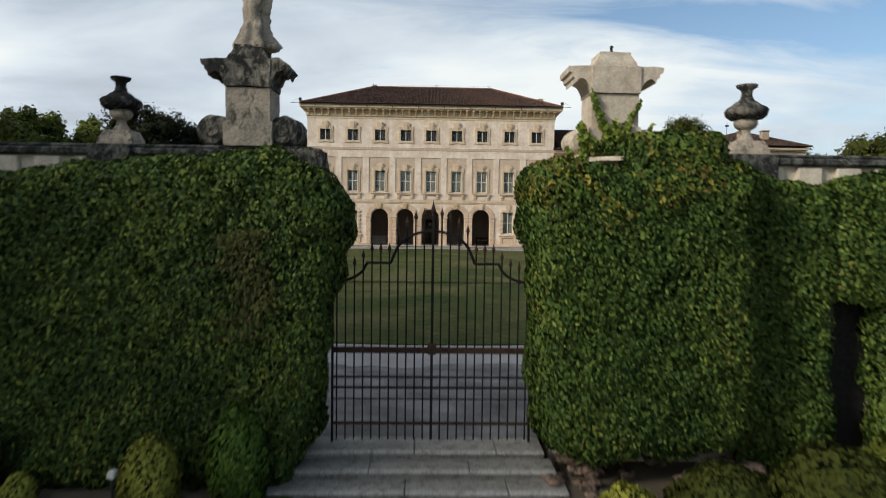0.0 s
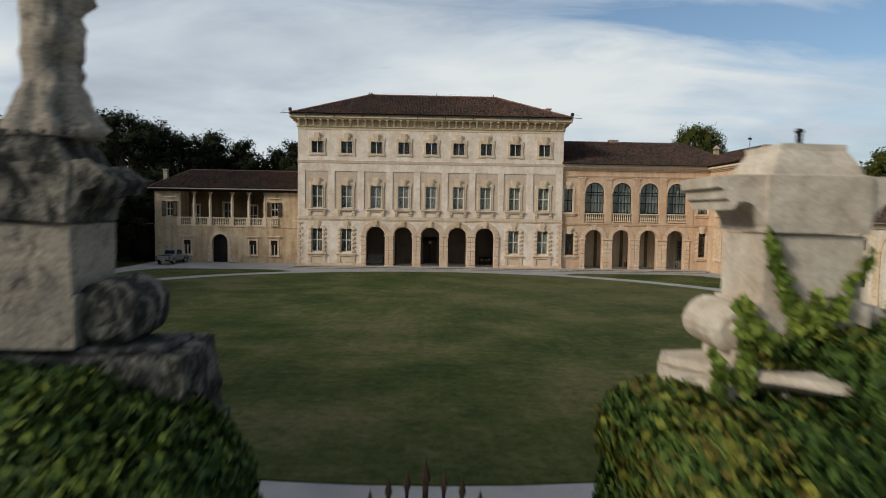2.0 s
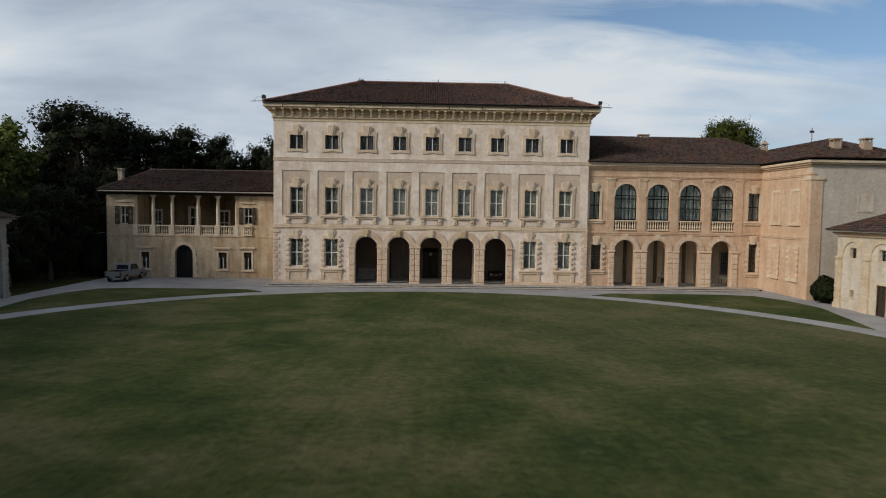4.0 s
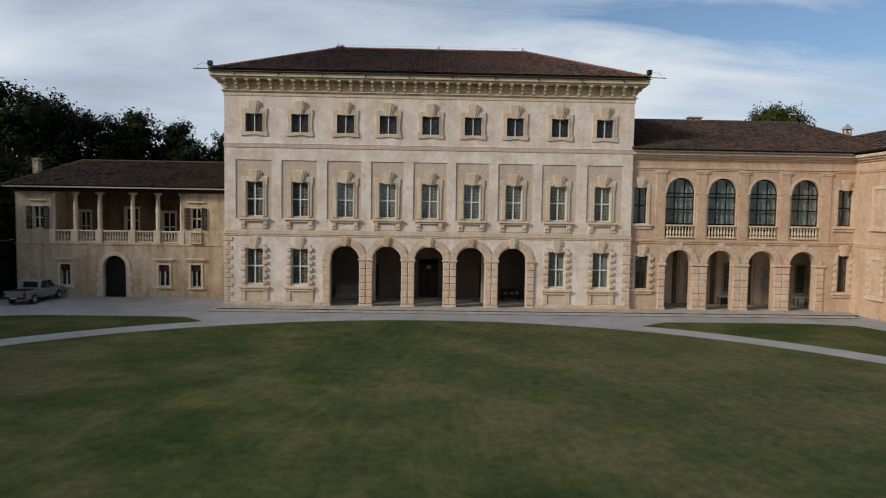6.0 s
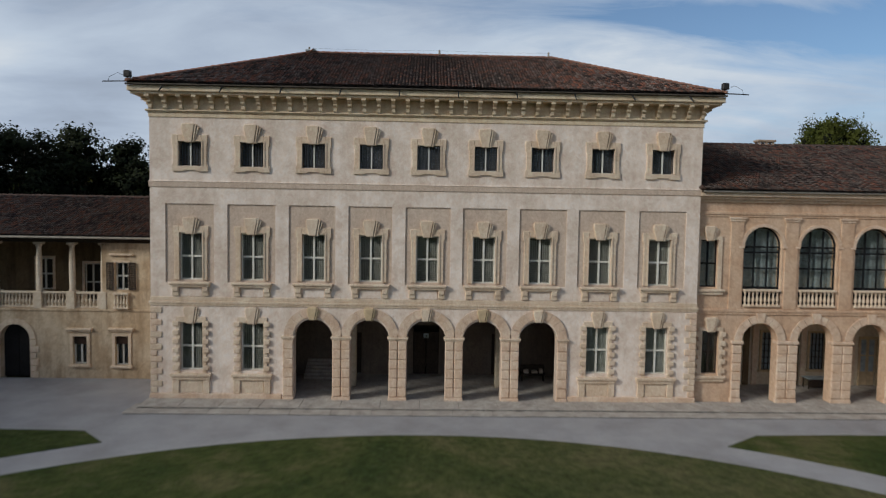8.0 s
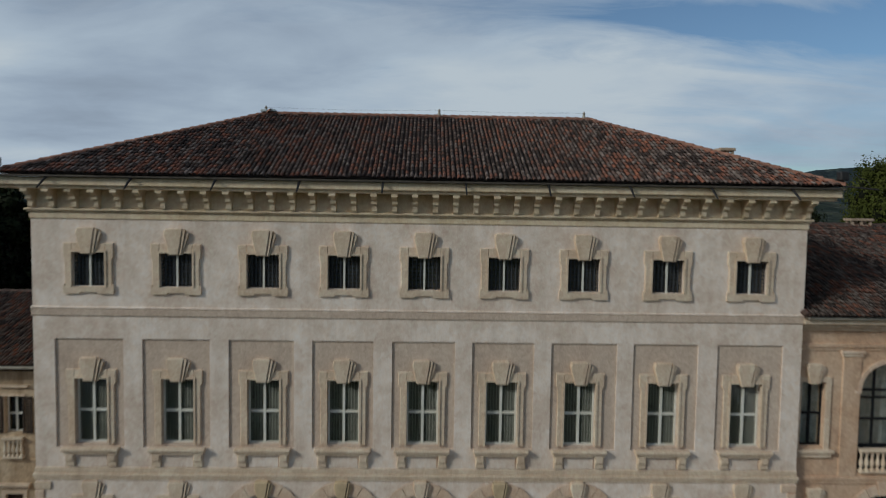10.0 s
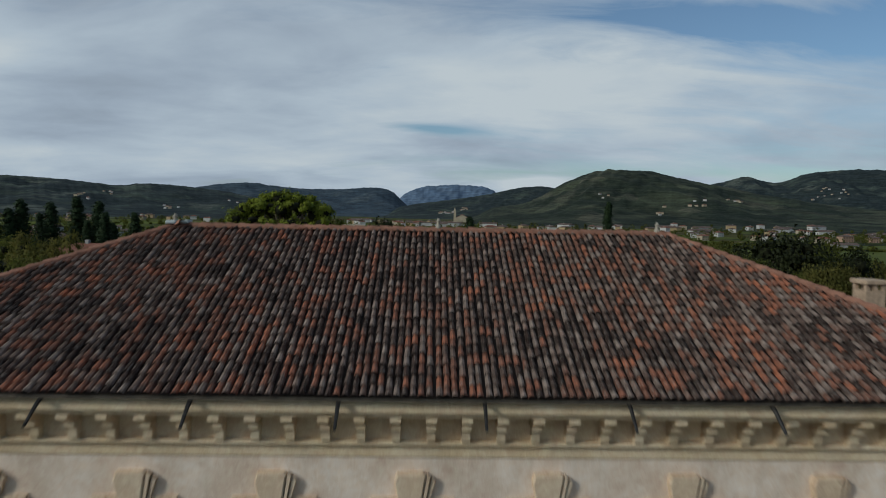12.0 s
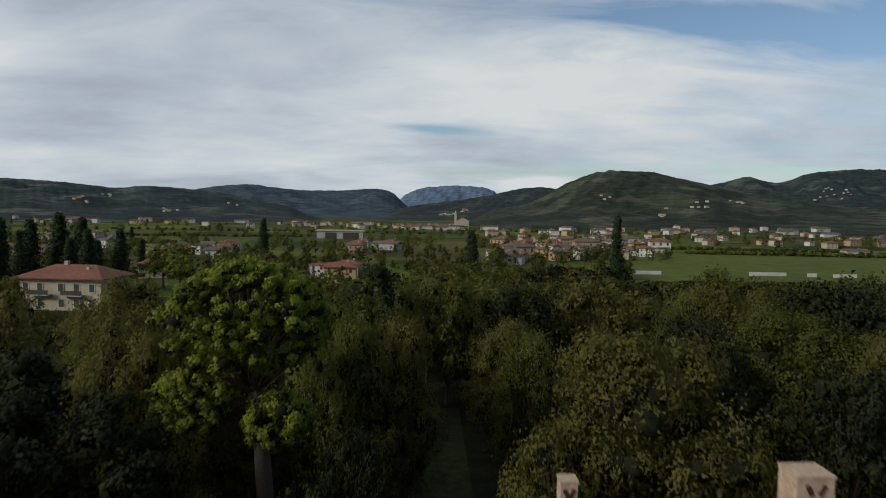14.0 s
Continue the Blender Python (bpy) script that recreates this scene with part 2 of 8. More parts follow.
LEFTW = plaster("left_plaster", (0.46, 0.332, 0.205), (0.22, 0.138, 0.070), (0.56, 0.435, 0.295), streak=0.75, big=0.6)
GREYW = plaster("return_plaster", (0.47, 0.39, 0.31), (0.36, 0.29, 0.22), (0.55, 0.47, 0.38), streak=0.4, big=0.3)
BARN = plaster("barn_plaster", (0.54, 0.44, 0.33), (0.34, 0.265, 0.19), (0.62, 0.54, 0.44), streak=0.6, big=0.6)
# left outbuilding's plaster, greyed to hold the shade on its court side
BARN_SHADED = plaster("shaded_barn_plaster", (0.31, 0.275, 0.23), (0.15, 0.128, 0.10), (0.40, 0.36, 0.305), streak=0.7, big=0.5)
DARKST = old_stone("old_stone", (0.44, 0.35, 0.265), (0.29, 0.245, 0.195), (0.075, 0.068, 0.058), 0.36)
PALEST = plaster("clean_stone", (0.47, 0.375, 0.285), (0.29, 0.22, 0.155), (0.58, 0.495, 0.40), streak=0.5, big=1.6, relief=0.03)
BLACKST = old_stone("sooty_stone", (0.27, 0.235, 0.185), (0.14, 0.127, 0.108), (0.030, 0.029, 0.026), 0.46)
SOOT = old_stone("soot_black_stone", (0.17, 0.15, 0.12), (0.075, 0.07, 0.06), (0.018, 0.018, 0.017), 0.50)
COPING = old_stone("coping_stone", (0.17, 0.16, 0.14), (0.09, 0.086, 0.075), (0.024, 0.024, 0.022), 0.46)
TERRACE = plaster("terrace_stone", (0.36, 0.31, 0.26), (0.17, 0.145, 0.12), (0.44, 0.39, 0.33), streak=0.6, big=0.9)
STEP = old_stone("step_stone", (0.30, 0.275, 0.245), (0.235, 0.215, 0.19), (0.14, 0.125, 0.108), 0.34)
SASH = simple("cream_paint", (0.64, 0.60, 0.51), 0.6, var=0.1)
DARKWOOD = simple("dark_wood", (0.05, 0.035, 0.025), 0.7, var=0.35, scale=9)
IRON = simple("iron", (0.014, 0.012, 0.011), 0.75, 0.0, var=0.5, scale=12)
RUST = simple("rust", (0.045, 0.026, 0.018), 0.85, var=0.5, scale=12)
LEAD = simple("gutter_metal", (0.33, 0.29, 0.23), 0.6, 0.2, var=0.25, scale=3)
DARKMETAL = simple("dark_metal", (0.05, 0.045, 0.042), 0.5, 0.6, var=0.3)
BLIND = simple("net_blind", (0.115, 0.113, 0.10), 0.95, var=0.3, scale=16)
NET = simple("net_cords", (0.38, 0.37, 0.33), 0.95, var=0.3, scale=9)
GLASSNET = simple("dim_net_curtain", (0.30, 0.345, 0.355), 0.95, var=0.3, scale=5)
CURTAIN = simple("grey_curtain", (0.42, 0.45, 0.44), 0.95, var=0.2, scale=5)
# plaster darkened far below its own tone to hold the arcade's shade
VAULT = plaster("shaded_arcade_plaster", (0.17, 0.13, 0.10), (0.08, 0.06, 0.05), (0.22, 0.17, 0.13), streak=0.5)
INNER = plaster("loggia_plaster", (0.56, 0.455, 0.315), (0.36, 0.27, 0.17), (0.64, 0.55, 0.41), streak=0.5)
# ochre lowered in tone to stand for the shade under the loggia roof
OCHREWALL = plaster("shade_darkened_ochre", (0.16, 0.105, 0.055), (0.04, 0.028, 0.018), (0.21, 0.15, 0.085), streak=0.8)
STONEY = plaster("ochre_pier", (0.55, 0.405, 0.26), (0.36, 0.26, 0.16), (0.62, 0.50, 0.36), streak=0.5, big=0.9)
# dark tone standing for unlit rooms, also on sheets behind some panes
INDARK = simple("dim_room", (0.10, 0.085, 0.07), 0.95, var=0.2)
GLASS = glass_material("window_glass", (0.9, 0.9, 0.87))
BARS = simple("black_painted_bars", (0.010, 0.011, 0.012), 0.7, var=0.3)
LATTICE = simple("lattice_metal", (0.055, 0.057, 0.06), 0.6, var=0.3)
TILE = tile_material("roof_tiles", False, 1.12)
TILE_OLD = tile_material("old_roof_tiles", False, 0.50)
TILE_ONE = tile_material("roof_tile_single", True, 1.12)
BRICK = simple("chimney_brick", (0.40, 0.29, 0.20), 0.9, var=0.3, scale=9)
TRUNK = simple("bark", (0.10, 0.075, 0.055), 0.95, var=0.45, scale=8, relief=0.03)
IVY = leaf_material("ivy_leaves", [(0.0, (0.023, 0.039, 0.013)), (0.35, (0.055, 0.089, 0.023)), (0.60, (0.103, 0.154, 0.032)), (0.80, (0.188, 0.234, 0.041)), (0.93, (0.296, 0.302, 0.052)), (1.0, (0.274, 0.171, 0.057))], 0.5, 0.12, 1.1)
# near-black colour of the crown cores, painted as shade between leaf clumps
CROWN_SHADE = simple("crown_shade", (0.011, 0.012, 0.005), 0.95, var=0.5, scale=3)
# cores of ivy and shrubs, coloured as shade behind the leaves
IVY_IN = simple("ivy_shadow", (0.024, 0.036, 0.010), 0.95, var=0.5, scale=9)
BOXG = leaf_material("box_leaves", [(0.0, (0.05, 0.09, 0.014)), (0.5, (0.09, 0.155, 0.022)), (1.0, (0.15, 0.21, 0.035))], 0.6, 0.15, 2.0)
GOLDB = leaf_material("golden_leaves", [(0.0, (0.150, 0.163, 0.025)), (0.5, (0.325, 0.312, 0.050)), (1.0, (0.500, 0.450, 0.088))], 0.6, 0.15, 2.0)
OAK = leaf_material("oak_leaves", [(0.0, (0.046, 0.054, 0.012)), (0.4, (0.090, 0.100, 0.019)), (0.75, (0.135, 0.138, 0.028)), (1.0, (0.18, 0.16, 0.038))], 0.8, 0.45, 0.35, 0.12)
OLIVE = leaf_material("russet_leaves", [(0.0, (0.050, 0.051, 0.014)), (0.4, (0.104, 0.101, 0.024)), (0.75, (0.145, 0.123, 0.030)), (1.0, (0.18, 0.112, 0.034))], 0.8, 0.45, 0.35, 0.12)
PINE = leaf_material("pine_needles", [(0.0, (0.070, 0.086, 0.010)), (0.4, (0.130, 0.155, 0.015)), (0.75, (0.20, 0.225, 0.022)), (1.0, (0.26, 0.28, 0.034))], 0.7, 0.25, 0.9, 0.35)
CYPR = leaf_material("cypress_leaves", [(0.0, (0.010, 0.020, 0.008)), (0.5, (0.020, 0.036, 0.013)), (1.0, (0.04, 0.058, 0.02))], 0.7, 0.1, 0.4)
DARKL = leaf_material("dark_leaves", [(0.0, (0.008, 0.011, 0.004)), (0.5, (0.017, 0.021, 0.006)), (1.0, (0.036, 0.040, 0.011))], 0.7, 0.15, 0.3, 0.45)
BAMBOO = leaf_material("bamboo_leaves", [(0.0, (0.050, 0.065, 0.013)), (0.5, (0.106, 0.128, 0.019)), (1.0, (0.188, 0.200, 0.033))], 0.6, 0.2, 0.5, 0.4)
YELLOWL = leaf_material("yellow_leaves", [(0.0, (0.07, 0.09, 0.012)), (0.5, (0.16, 0.19, 0.02)), (1.0, (0.26, 0.26, 0.04))], 0.6, 0.2, 0.5)


def lawn_material(name="lawn_grass", dryness=0.5):
    m, nt, b = shader(name)
    g = ramp(nt, pos_noise(nt, 0.16, 6, 0.68), [(0.38, (0.030, 0.046, 0.010)), (0.50, (0.060, 0.070, 0.018)), (0.60, (0.106, 0.096, 0.038))])
    fine = ramp(nt, pos_noise(nt, 2.6, 7, 0.8), [(0.36, 0.12), (0.66, 0.9)])
    blade = ramp(nt, pos_noise(nt, 45, 3, 0.7), [(0.3, 0.2), (0.7, 0.85)])
    c = blend(nt, 0.45, g, fine, "OVERLAY")
    c = blend(nt, 0.35, c, blade, "OVERLAY")
    dry = ramp(nt, pos_noise(nt, 1.1, 7, 0.8, (0.8, 1.1, 1), 0.3), [(0.54, 0.0), (0.70, 0.6)])
    c = blend(nt, dry, c, (0.13, 0.118, 0.05))
    # the north-east part of the oval is drier
    where = nt.nodes.new("ShaderNodeSeparateXYZ")
    link(nt, nt.nodes.new("ShaderNodeNewGeometry").outputs["Position"], where.inputs[0])
    east = nt.nodes.new("ShaderNodeMapRange")
    east.interpolation_type = "SMOOTHSTEP"
    for i, v in ((1, -9.0), (2, 11.0), (3, 0.0), (4, dryness)):
        east.inputs[i].default_value = v
    link(nt, where.outputs[0], east.inputs[0])
    north = nt.nodes.new("ShaderNodeMapRange")
    north.interpolation_type = "SMOOTHSTEP"
    for i, v in ((1, -38.0), (2, -22.0), (3, 0.15), (4, 1.0)):
        north.inputs[i].default_value = v
    link(nt, where.outputs[1], north.inputs[0])
    far = nt.nodes.new("ShaderNodeMath")
    far.operation = "MULTIPLY"
    link(nt, east.outputs[0], far.inputs[0])
    link(nt, north.outputs[0], far.inputs[1])
    worn = nt.nodes.new("ShaderNodeMath")
    worn.operation = "MULTIPLY"
    link(nt, far.outputs[0], worn.inputs[0])
    link(nt, ramp(nt, pos_noise(nt, 0.35, 6, 0.75), [(0.32, 0.25), (0.62, 1.0)]), worn.inputs[1])
    c = blend(nt, worn.outputs[0], c, blend(nt, 0.6, (0.115, 0.103, 0.048), fine, "OVERLAY"))
    link(nt, c, b.inputs["Base Color"])
    b.inputs["Roughness"].default_value = 0.95
    b.inputs["Specular IOR Level"].default_value = 0.1
    bump(nt, b, pos_noise(nt, 28, 4, 0.7), 0.9, 0.05)
    return m


def gravel_material(name, a, c2, c3, patch=0.35):
    m, nt, b = shader(name)
    g = ramp(nt, pos_noise(nt, patch, 6, 0.66), [(0.3, a), (0.52, c2), (0.72, c3)])
    speck = ramp(nt, pos_noise(nt, 38, 3, 0.7), [(0.3, 0.2), (0.7, 0.8)])
    c = blend(nt, 0.4, g, speck, "OVERLAY")
    link(nt, c, b.inputs["Base Color"])
    b.inputs["Roughness"].default_value = 0.95
    b.inputs["Specular IOR Level"].default_value = 0.1
    bump(nt, b, pos_noise(nt, 50, 3), 0.6, 0.02)
    return m


def country_material(name, plots, woods, wood_share, plot_size=0.011):
    """Land in plots with vineyard terraces and woods."""
    m, nt, b = shader(name)
    vor = nt.nodes.new("ShaderNodeTexVoronoi")
    vor.inputs["Scale"].default_value = plot_size
    mp = nt.nodes.new("ShaderNodeMapping")
    mp.inputs["Scale"].default_value = (1.0, 0.45, 2.2)
    mp.inputs["Rotation"].default_value = (0, 0, 0.3)
    geo = nt.nodes.new("ShaderNodeNewGeometry")
    link(nt, geo.outputs["Position"], mp.inputs[0])
    link(nt, mp.outputs[0], vor.inputs["Vector"])
    sepc = nt.nodes.new("ShaderNodeSeparateColor")
    link(nt, vor.outputs["Color"], sepc.inputs[0])
    plot = ramp(nt, sepc.outputs[0], [(i / (len(plots) - 1), c) for i, c in enumerate(plots)])
    wood = ramp(nt, pos_noise(nt, 0.007, 6, 0.65), [(wood_share, 1.0), (wood_share + 0.10, 0.0)])
    trees = ramp(nt, pos_noise(nt, 0.06, 5, 0.75), [(0.35, woods[0]), (0.7, woods[1])])
    c = blend(nt, wood, plot, trees)
    rows = ramp(nt, pos_noise(nt, 0.05, 4, 0.7, (0.3, 0.3, 4.0)), [(0.35, 0.25), (0.65, 0.75)])
    c = blend(nt, 0.75, c, rows, "OVERLAY")
    c = blend(nt, 0.5, c, ramp(nt, pos_noise(nt, 0.16, 4, 0.75), [(0.32, 0.2), (0.68, 0.8)]), "OVERLAY")
    link(nt, c, b.inputs["Base Color"])
    b.inputs["Roughness"].default_value = 1.0
    b.inputs["Specular IOR Level"].default_value = 0.05
    return m


COUNTRY = country_material("country", [(0.042, 0.050, 0.012), (0.066, 0.082, 0.012), (0.085, 0.098, 0.016), (0.056, 0.052, 0.016), (0.092, 0.080, 0.030)], ((0.014, 0.018, 0.008), (0.034, 0.040, 0.016)), 0.40)
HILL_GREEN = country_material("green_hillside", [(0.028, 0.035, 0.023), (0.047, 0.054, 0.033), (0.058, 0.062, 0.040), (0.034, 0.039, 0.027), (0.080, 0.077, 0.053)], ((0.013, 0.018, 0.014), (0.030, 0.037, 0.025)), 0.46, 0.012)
# the next three have the haze of distance put into their base colours
HILL_HAZE_SLATE = country_material("haze_slate_hillside", [(0.026, 0.034, 0.032), (0.058, 0.070, 0.054), (0.036, 0.046, 0.042), (0.092, 0.098, 0.078)], ((0.015, 0.021, 0.023), (0.032, 0.041, 0.040)), 0.49, 0.014)
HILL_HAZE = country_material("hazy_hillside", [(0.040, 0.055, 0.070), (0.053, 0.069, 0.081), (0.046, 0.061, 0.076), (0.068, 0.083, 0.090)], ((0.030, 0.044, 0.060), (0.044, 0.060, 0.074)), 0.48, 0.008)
HILL_HAZE_BLUE = country_material("haze_blue_mountain", [(0.085, 0.118, 0.172), (0.100, 0.134, 0.184), (0.092, 0.126, 0.178), (0.120, 0.152, 0.196)], ((0.078, 0.113, 0.172), (0.105, 0.143, 0.200)), 0.5, 0.006)
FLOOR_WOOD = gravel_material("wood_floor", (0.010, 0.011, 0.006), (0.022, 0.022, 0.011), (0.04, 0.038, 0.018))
LAWN = lawn_material()
SIDE_LAWN = lawn_material("side_lawn_grass", 0.0)
DARK_GRAVEL = gravel_material("dark_gravel", (0.09, 0.083, 0.08), (0.17, 0.16, 0.157), (0.25, 0.235, 0.23), 1.1)
GRAVEL = gravel_material("gravel", (0.25, 0.23, 0.22), (0.32, 0.30, 0.29), (0.37, 0.35, 0.335))
EARTH = gravel_material("earth", (0.09, 0.07, 0.05), (0.14, 0.11, 0.08), (0.2, 0.16, 0.12))


# ---- mesh helpers ----
class Geo:
    """Vertices and faces gathered for one mesh."""

    def __init__(self):
        self.v, self.f = [], []

    def add(self, verts, faces):
        n = len(self.v)
        self.v.extend(verts)
        self.f.extend(tuple(i + n for i in q) for q in faces)
        return self

    def box(self, x0, x1, y0, y1, z0, z1):
        v = [(x, y, z) for z in (z0, z1) for y in (y0, y1) for x in (x0, x1)]
        return self.add(v, [(0, 2, 3, 1), (4, 5, 7, 6), (0, 1, 5, 4), (2, 6, 7, 3), (0, 4, 6, 2), (1, 3, 7, 5)])

    def soft_box(self, x0, x1, y0, y1, z0, z1, c=0.02):
        """A box with its four upright and its front edges taken off."""
        return self.prism([(x0 + c, z0), (x1 - c, z0), (x1, z0 + c), (x1, z1 - c), (x1 - c, z1), (x0 + c, z1), (x0, z1 - c), (x0, z0 + c)], y0, y1, c)

    def prism(self, pts, y0, y1, c=0.0):
        """A polygon (x, z), seen from -y, drawn from y0 back to y1; c: the front edge's chamfer."""
        n = len(pts)
        cx, cz = sum(p[0] for p in pts) / n, sum(p[1] for p in pts) / n
        v = []
        if c:
            v += [(x + (cx - x) / max(abs(cx - x), 1e-6) * min(c, abs(cx - x)), y0, z + (cz - z) / max(abs(cz - z), 1e-6) * min(c, abs(cz - z))) for x, z in pts]
            v += [(x, y0 + c, z) for x, z in pts] + [(x, y1, z) for x, z in pts]
            f = [tuple(range(n)), tuple(range(3 * n - 1, 2 * n - 1, -1))]
            for r in (0, n):
                f += [(r + i, r + n + i, r + n + (i + 1) % n, r + (i + 1) % n) for i in range(n)]
        else:
            v += [(x, y0, z) for x, z in pts] + [(x, y1, z) for x, z in pts]
            f = [tuple(range(n)), tuple(range(2 * n - 1, n - 1, -1))]
            f += [(i, n + i, n + (i + 1) % n, (i + 1) % n) for i in range(n)]
        return self.add(v, f)

    def lathe(self, profile, x, y, segs=12, sx=1.0, sy=1.0, turn=0.0):
        """A profile of (radius, z) turned round the upright at x, y."""
        v, f = [], []
        for r, z in profile:
            v += [(x + r * sx * math.cos(turn + 2 * math.pi * k / segs), y + r * sy * math.sin(turn + 2 * math.pi * k / segs), z) for k in range(segs)]
        for a in range(len(profile) - 1):
            f += [(a * segs + k, a * segs + (k + 1) % segs, (a + 1) * segs + (k + 1) % segs, (a + 1) * segs + k) for k in range(segs)]
        f += [tuple(range(segs - 1, -1, -1)), tuple(len(v) - segs + k for k in range(segs))]
        return self.add(v, f)

    def tube(self, pts, radii, segs=6):
        pts = [Vector(p) for p in pts]
        v, f = [], []
        for i, p in enumerate(pts):
            d = (pts[min(i + 1, len(pts) - 1)] - pts[max(i - 1, 0)]).normalized()
            a = d.orthogonal().normalized() if i == 0 else (a - d * a.dot(d)).normalized()
            b = d.cross(a)
            r = radii[i] if isinstance(radii, (list, tuple)) else radii
            v += [tuple(p + (a * math.cos(2 * math.pi * k / segs) + b * math.sin(2 * math.pi * k / segs)) * r) for k in range(segs)]
        for i in range(len(pts) - 1):
            f += [(i * segs + k, i * segs + (k + 1) % segs, (i + 1) * segs + (k + 1) % segs, (i + 1) * segs + k) for k in range(segs)]
        f += [tuple(range(segs - 1, -1, -1)), tuple(len(v) - segs + k for k in range(segs))]
        return self.add(v, f)

    def moved(self, m):
        g = Geo()
        g.v, g.f = [tuple(m @ Vector(p)) for p in self.v], list(self.f)
        return g

    def join(self, g):
        return self.add(g.v, g.f)


def part(name, g, material, parent=None, label="", smooth=False, kind=""):
    me = bpy.data.meshes.new(name)
    me.from_pydata(g.v, [], g.f)
    me.materials.append(material)
    if smooth:
        me.shade_smooth()
    ob = new(name, me)
    if parent is not None:
        ob.parent = parent
    return tagged(ob, label, kind=kind)


def thing(name, label, category, at=(0, 0, 0), group="", kind=""):
    ob = new(name)
    ob.matrix_basis = Matrix.Translation(at)
    return tagged(ob, label, category, group, kind)


def quads_object(name, v, material, parent=None, label="", kind="", normals=None):
    """A mesh of loose quads from an array of 4n corners."""
    n = len(v) // 4
    me = bpy.data.meshes.new(name)
    me.vertices.add(4 * n)
    me.vertices.foreach_set("co", np.asarray(v, dtype=np.float32).ravel())
    me.loops.add(4 * n)
    me.loops.foreach_set("vertex_index", np.arange(4 * n, dtype=np.int32))
    me.polygons.add(n)
    me.polygons.foreach_set("loop_start", np.arange(0, 4 * n, 4, dtype=np.int32))
    me.update(calc_edges=True)
    if normals is not None:
        nn = np.repeat(np.asarray(normals, dtype=np.float64), 4, axis=0)
        nn /= np.linalg.norm(nn, axis=1)[:, None] + 1e-9
        me.normals_split_custom_set_from_vertices(nn.tolist())
    me.materials.append(material)
    ob = new(name, me)
    if parent is not None:
        ob.parent = parent
    return tagged(ob, label, kind=kind)


def leaves(centres, normals, size, rng, spread=0.7, long=1.3, hang=0.0):
    """Leaf quads at the centres, facing roughly along the normals."""
    n = len(centres)
    nn = normals + rng.normal(0, spread, (n, 3))
    nn /= np.linalg.norm(nn, axis=1)[:, None] + 1e-9
    a = np.cross(nn, rng.normal(0, 1, (n, 3)))
    if hang:
        down = np.array([0.25, 0.0, -1.0]) + nn * nn[:, 2:]
        a = a / (np.linalg.norm(a, axis=1)[:, None] + 1e-9) + down * hang
        a -= nn * (a * nn).sum(1)[:, None]
    a /= np.linalg.norm(a, axis=1)[:, None] + 1e-9
    b = np.cross(nn, a)
    s = (size * rng.uniform(0.6, 1.35, n))[:, None]
    fold = nn * s * 0.25
    return np.stack([centres - a * s * long * 0.5, centres - b * s * 0.45 + fold, centres + a * s * long * 0.5, centres + b * s * 0.45 + fold], 1).reshape(-1, 3)


def leaf_tris(name, centres, normals, size, rng, spread, long, material, parent, shade_normals):
    """Tree leaves as loose three-cornered blades."""
    q = leaves(centres, normals, size, rng, spread, long).reshape(-1, 4, 3)
    v = np.stack([q[:, 0], q[:, 1] * 0.5 + q[:, 2] * 0.5, q[:, 3]], 1).reshape(-1, 3)
    n = len(q)
    me = bpy.data.meshes.new(name)
    me.vertices.add(3 * n)
    me.vertices.foreach_set("co", v.astype(np.float32).ravel())
    me.loops.add(3 * n)
    me.loops.foreach_set("vertex_index", np.arange(3 * n, dtype=np.int32))
    me.polygons.add(n)
    me.polygons.foreach_set("loop_start", np.arange(0, 3 * n, 3, dtype=np.int32))
    me.update(calc_edges=True)
    nn = np.repeat(shade_normals, 3, axis=0)
    nn /= np.linalg.norm(nn, axis=1)[:, None] + 1e-9
    me.normals_split_custom_set_from_vertices(nn.tolist())
    me.materials.append(material)
    ob = new(name, me)
    ob.parent = parent
    return tagged(ob, "", kind="stuff")


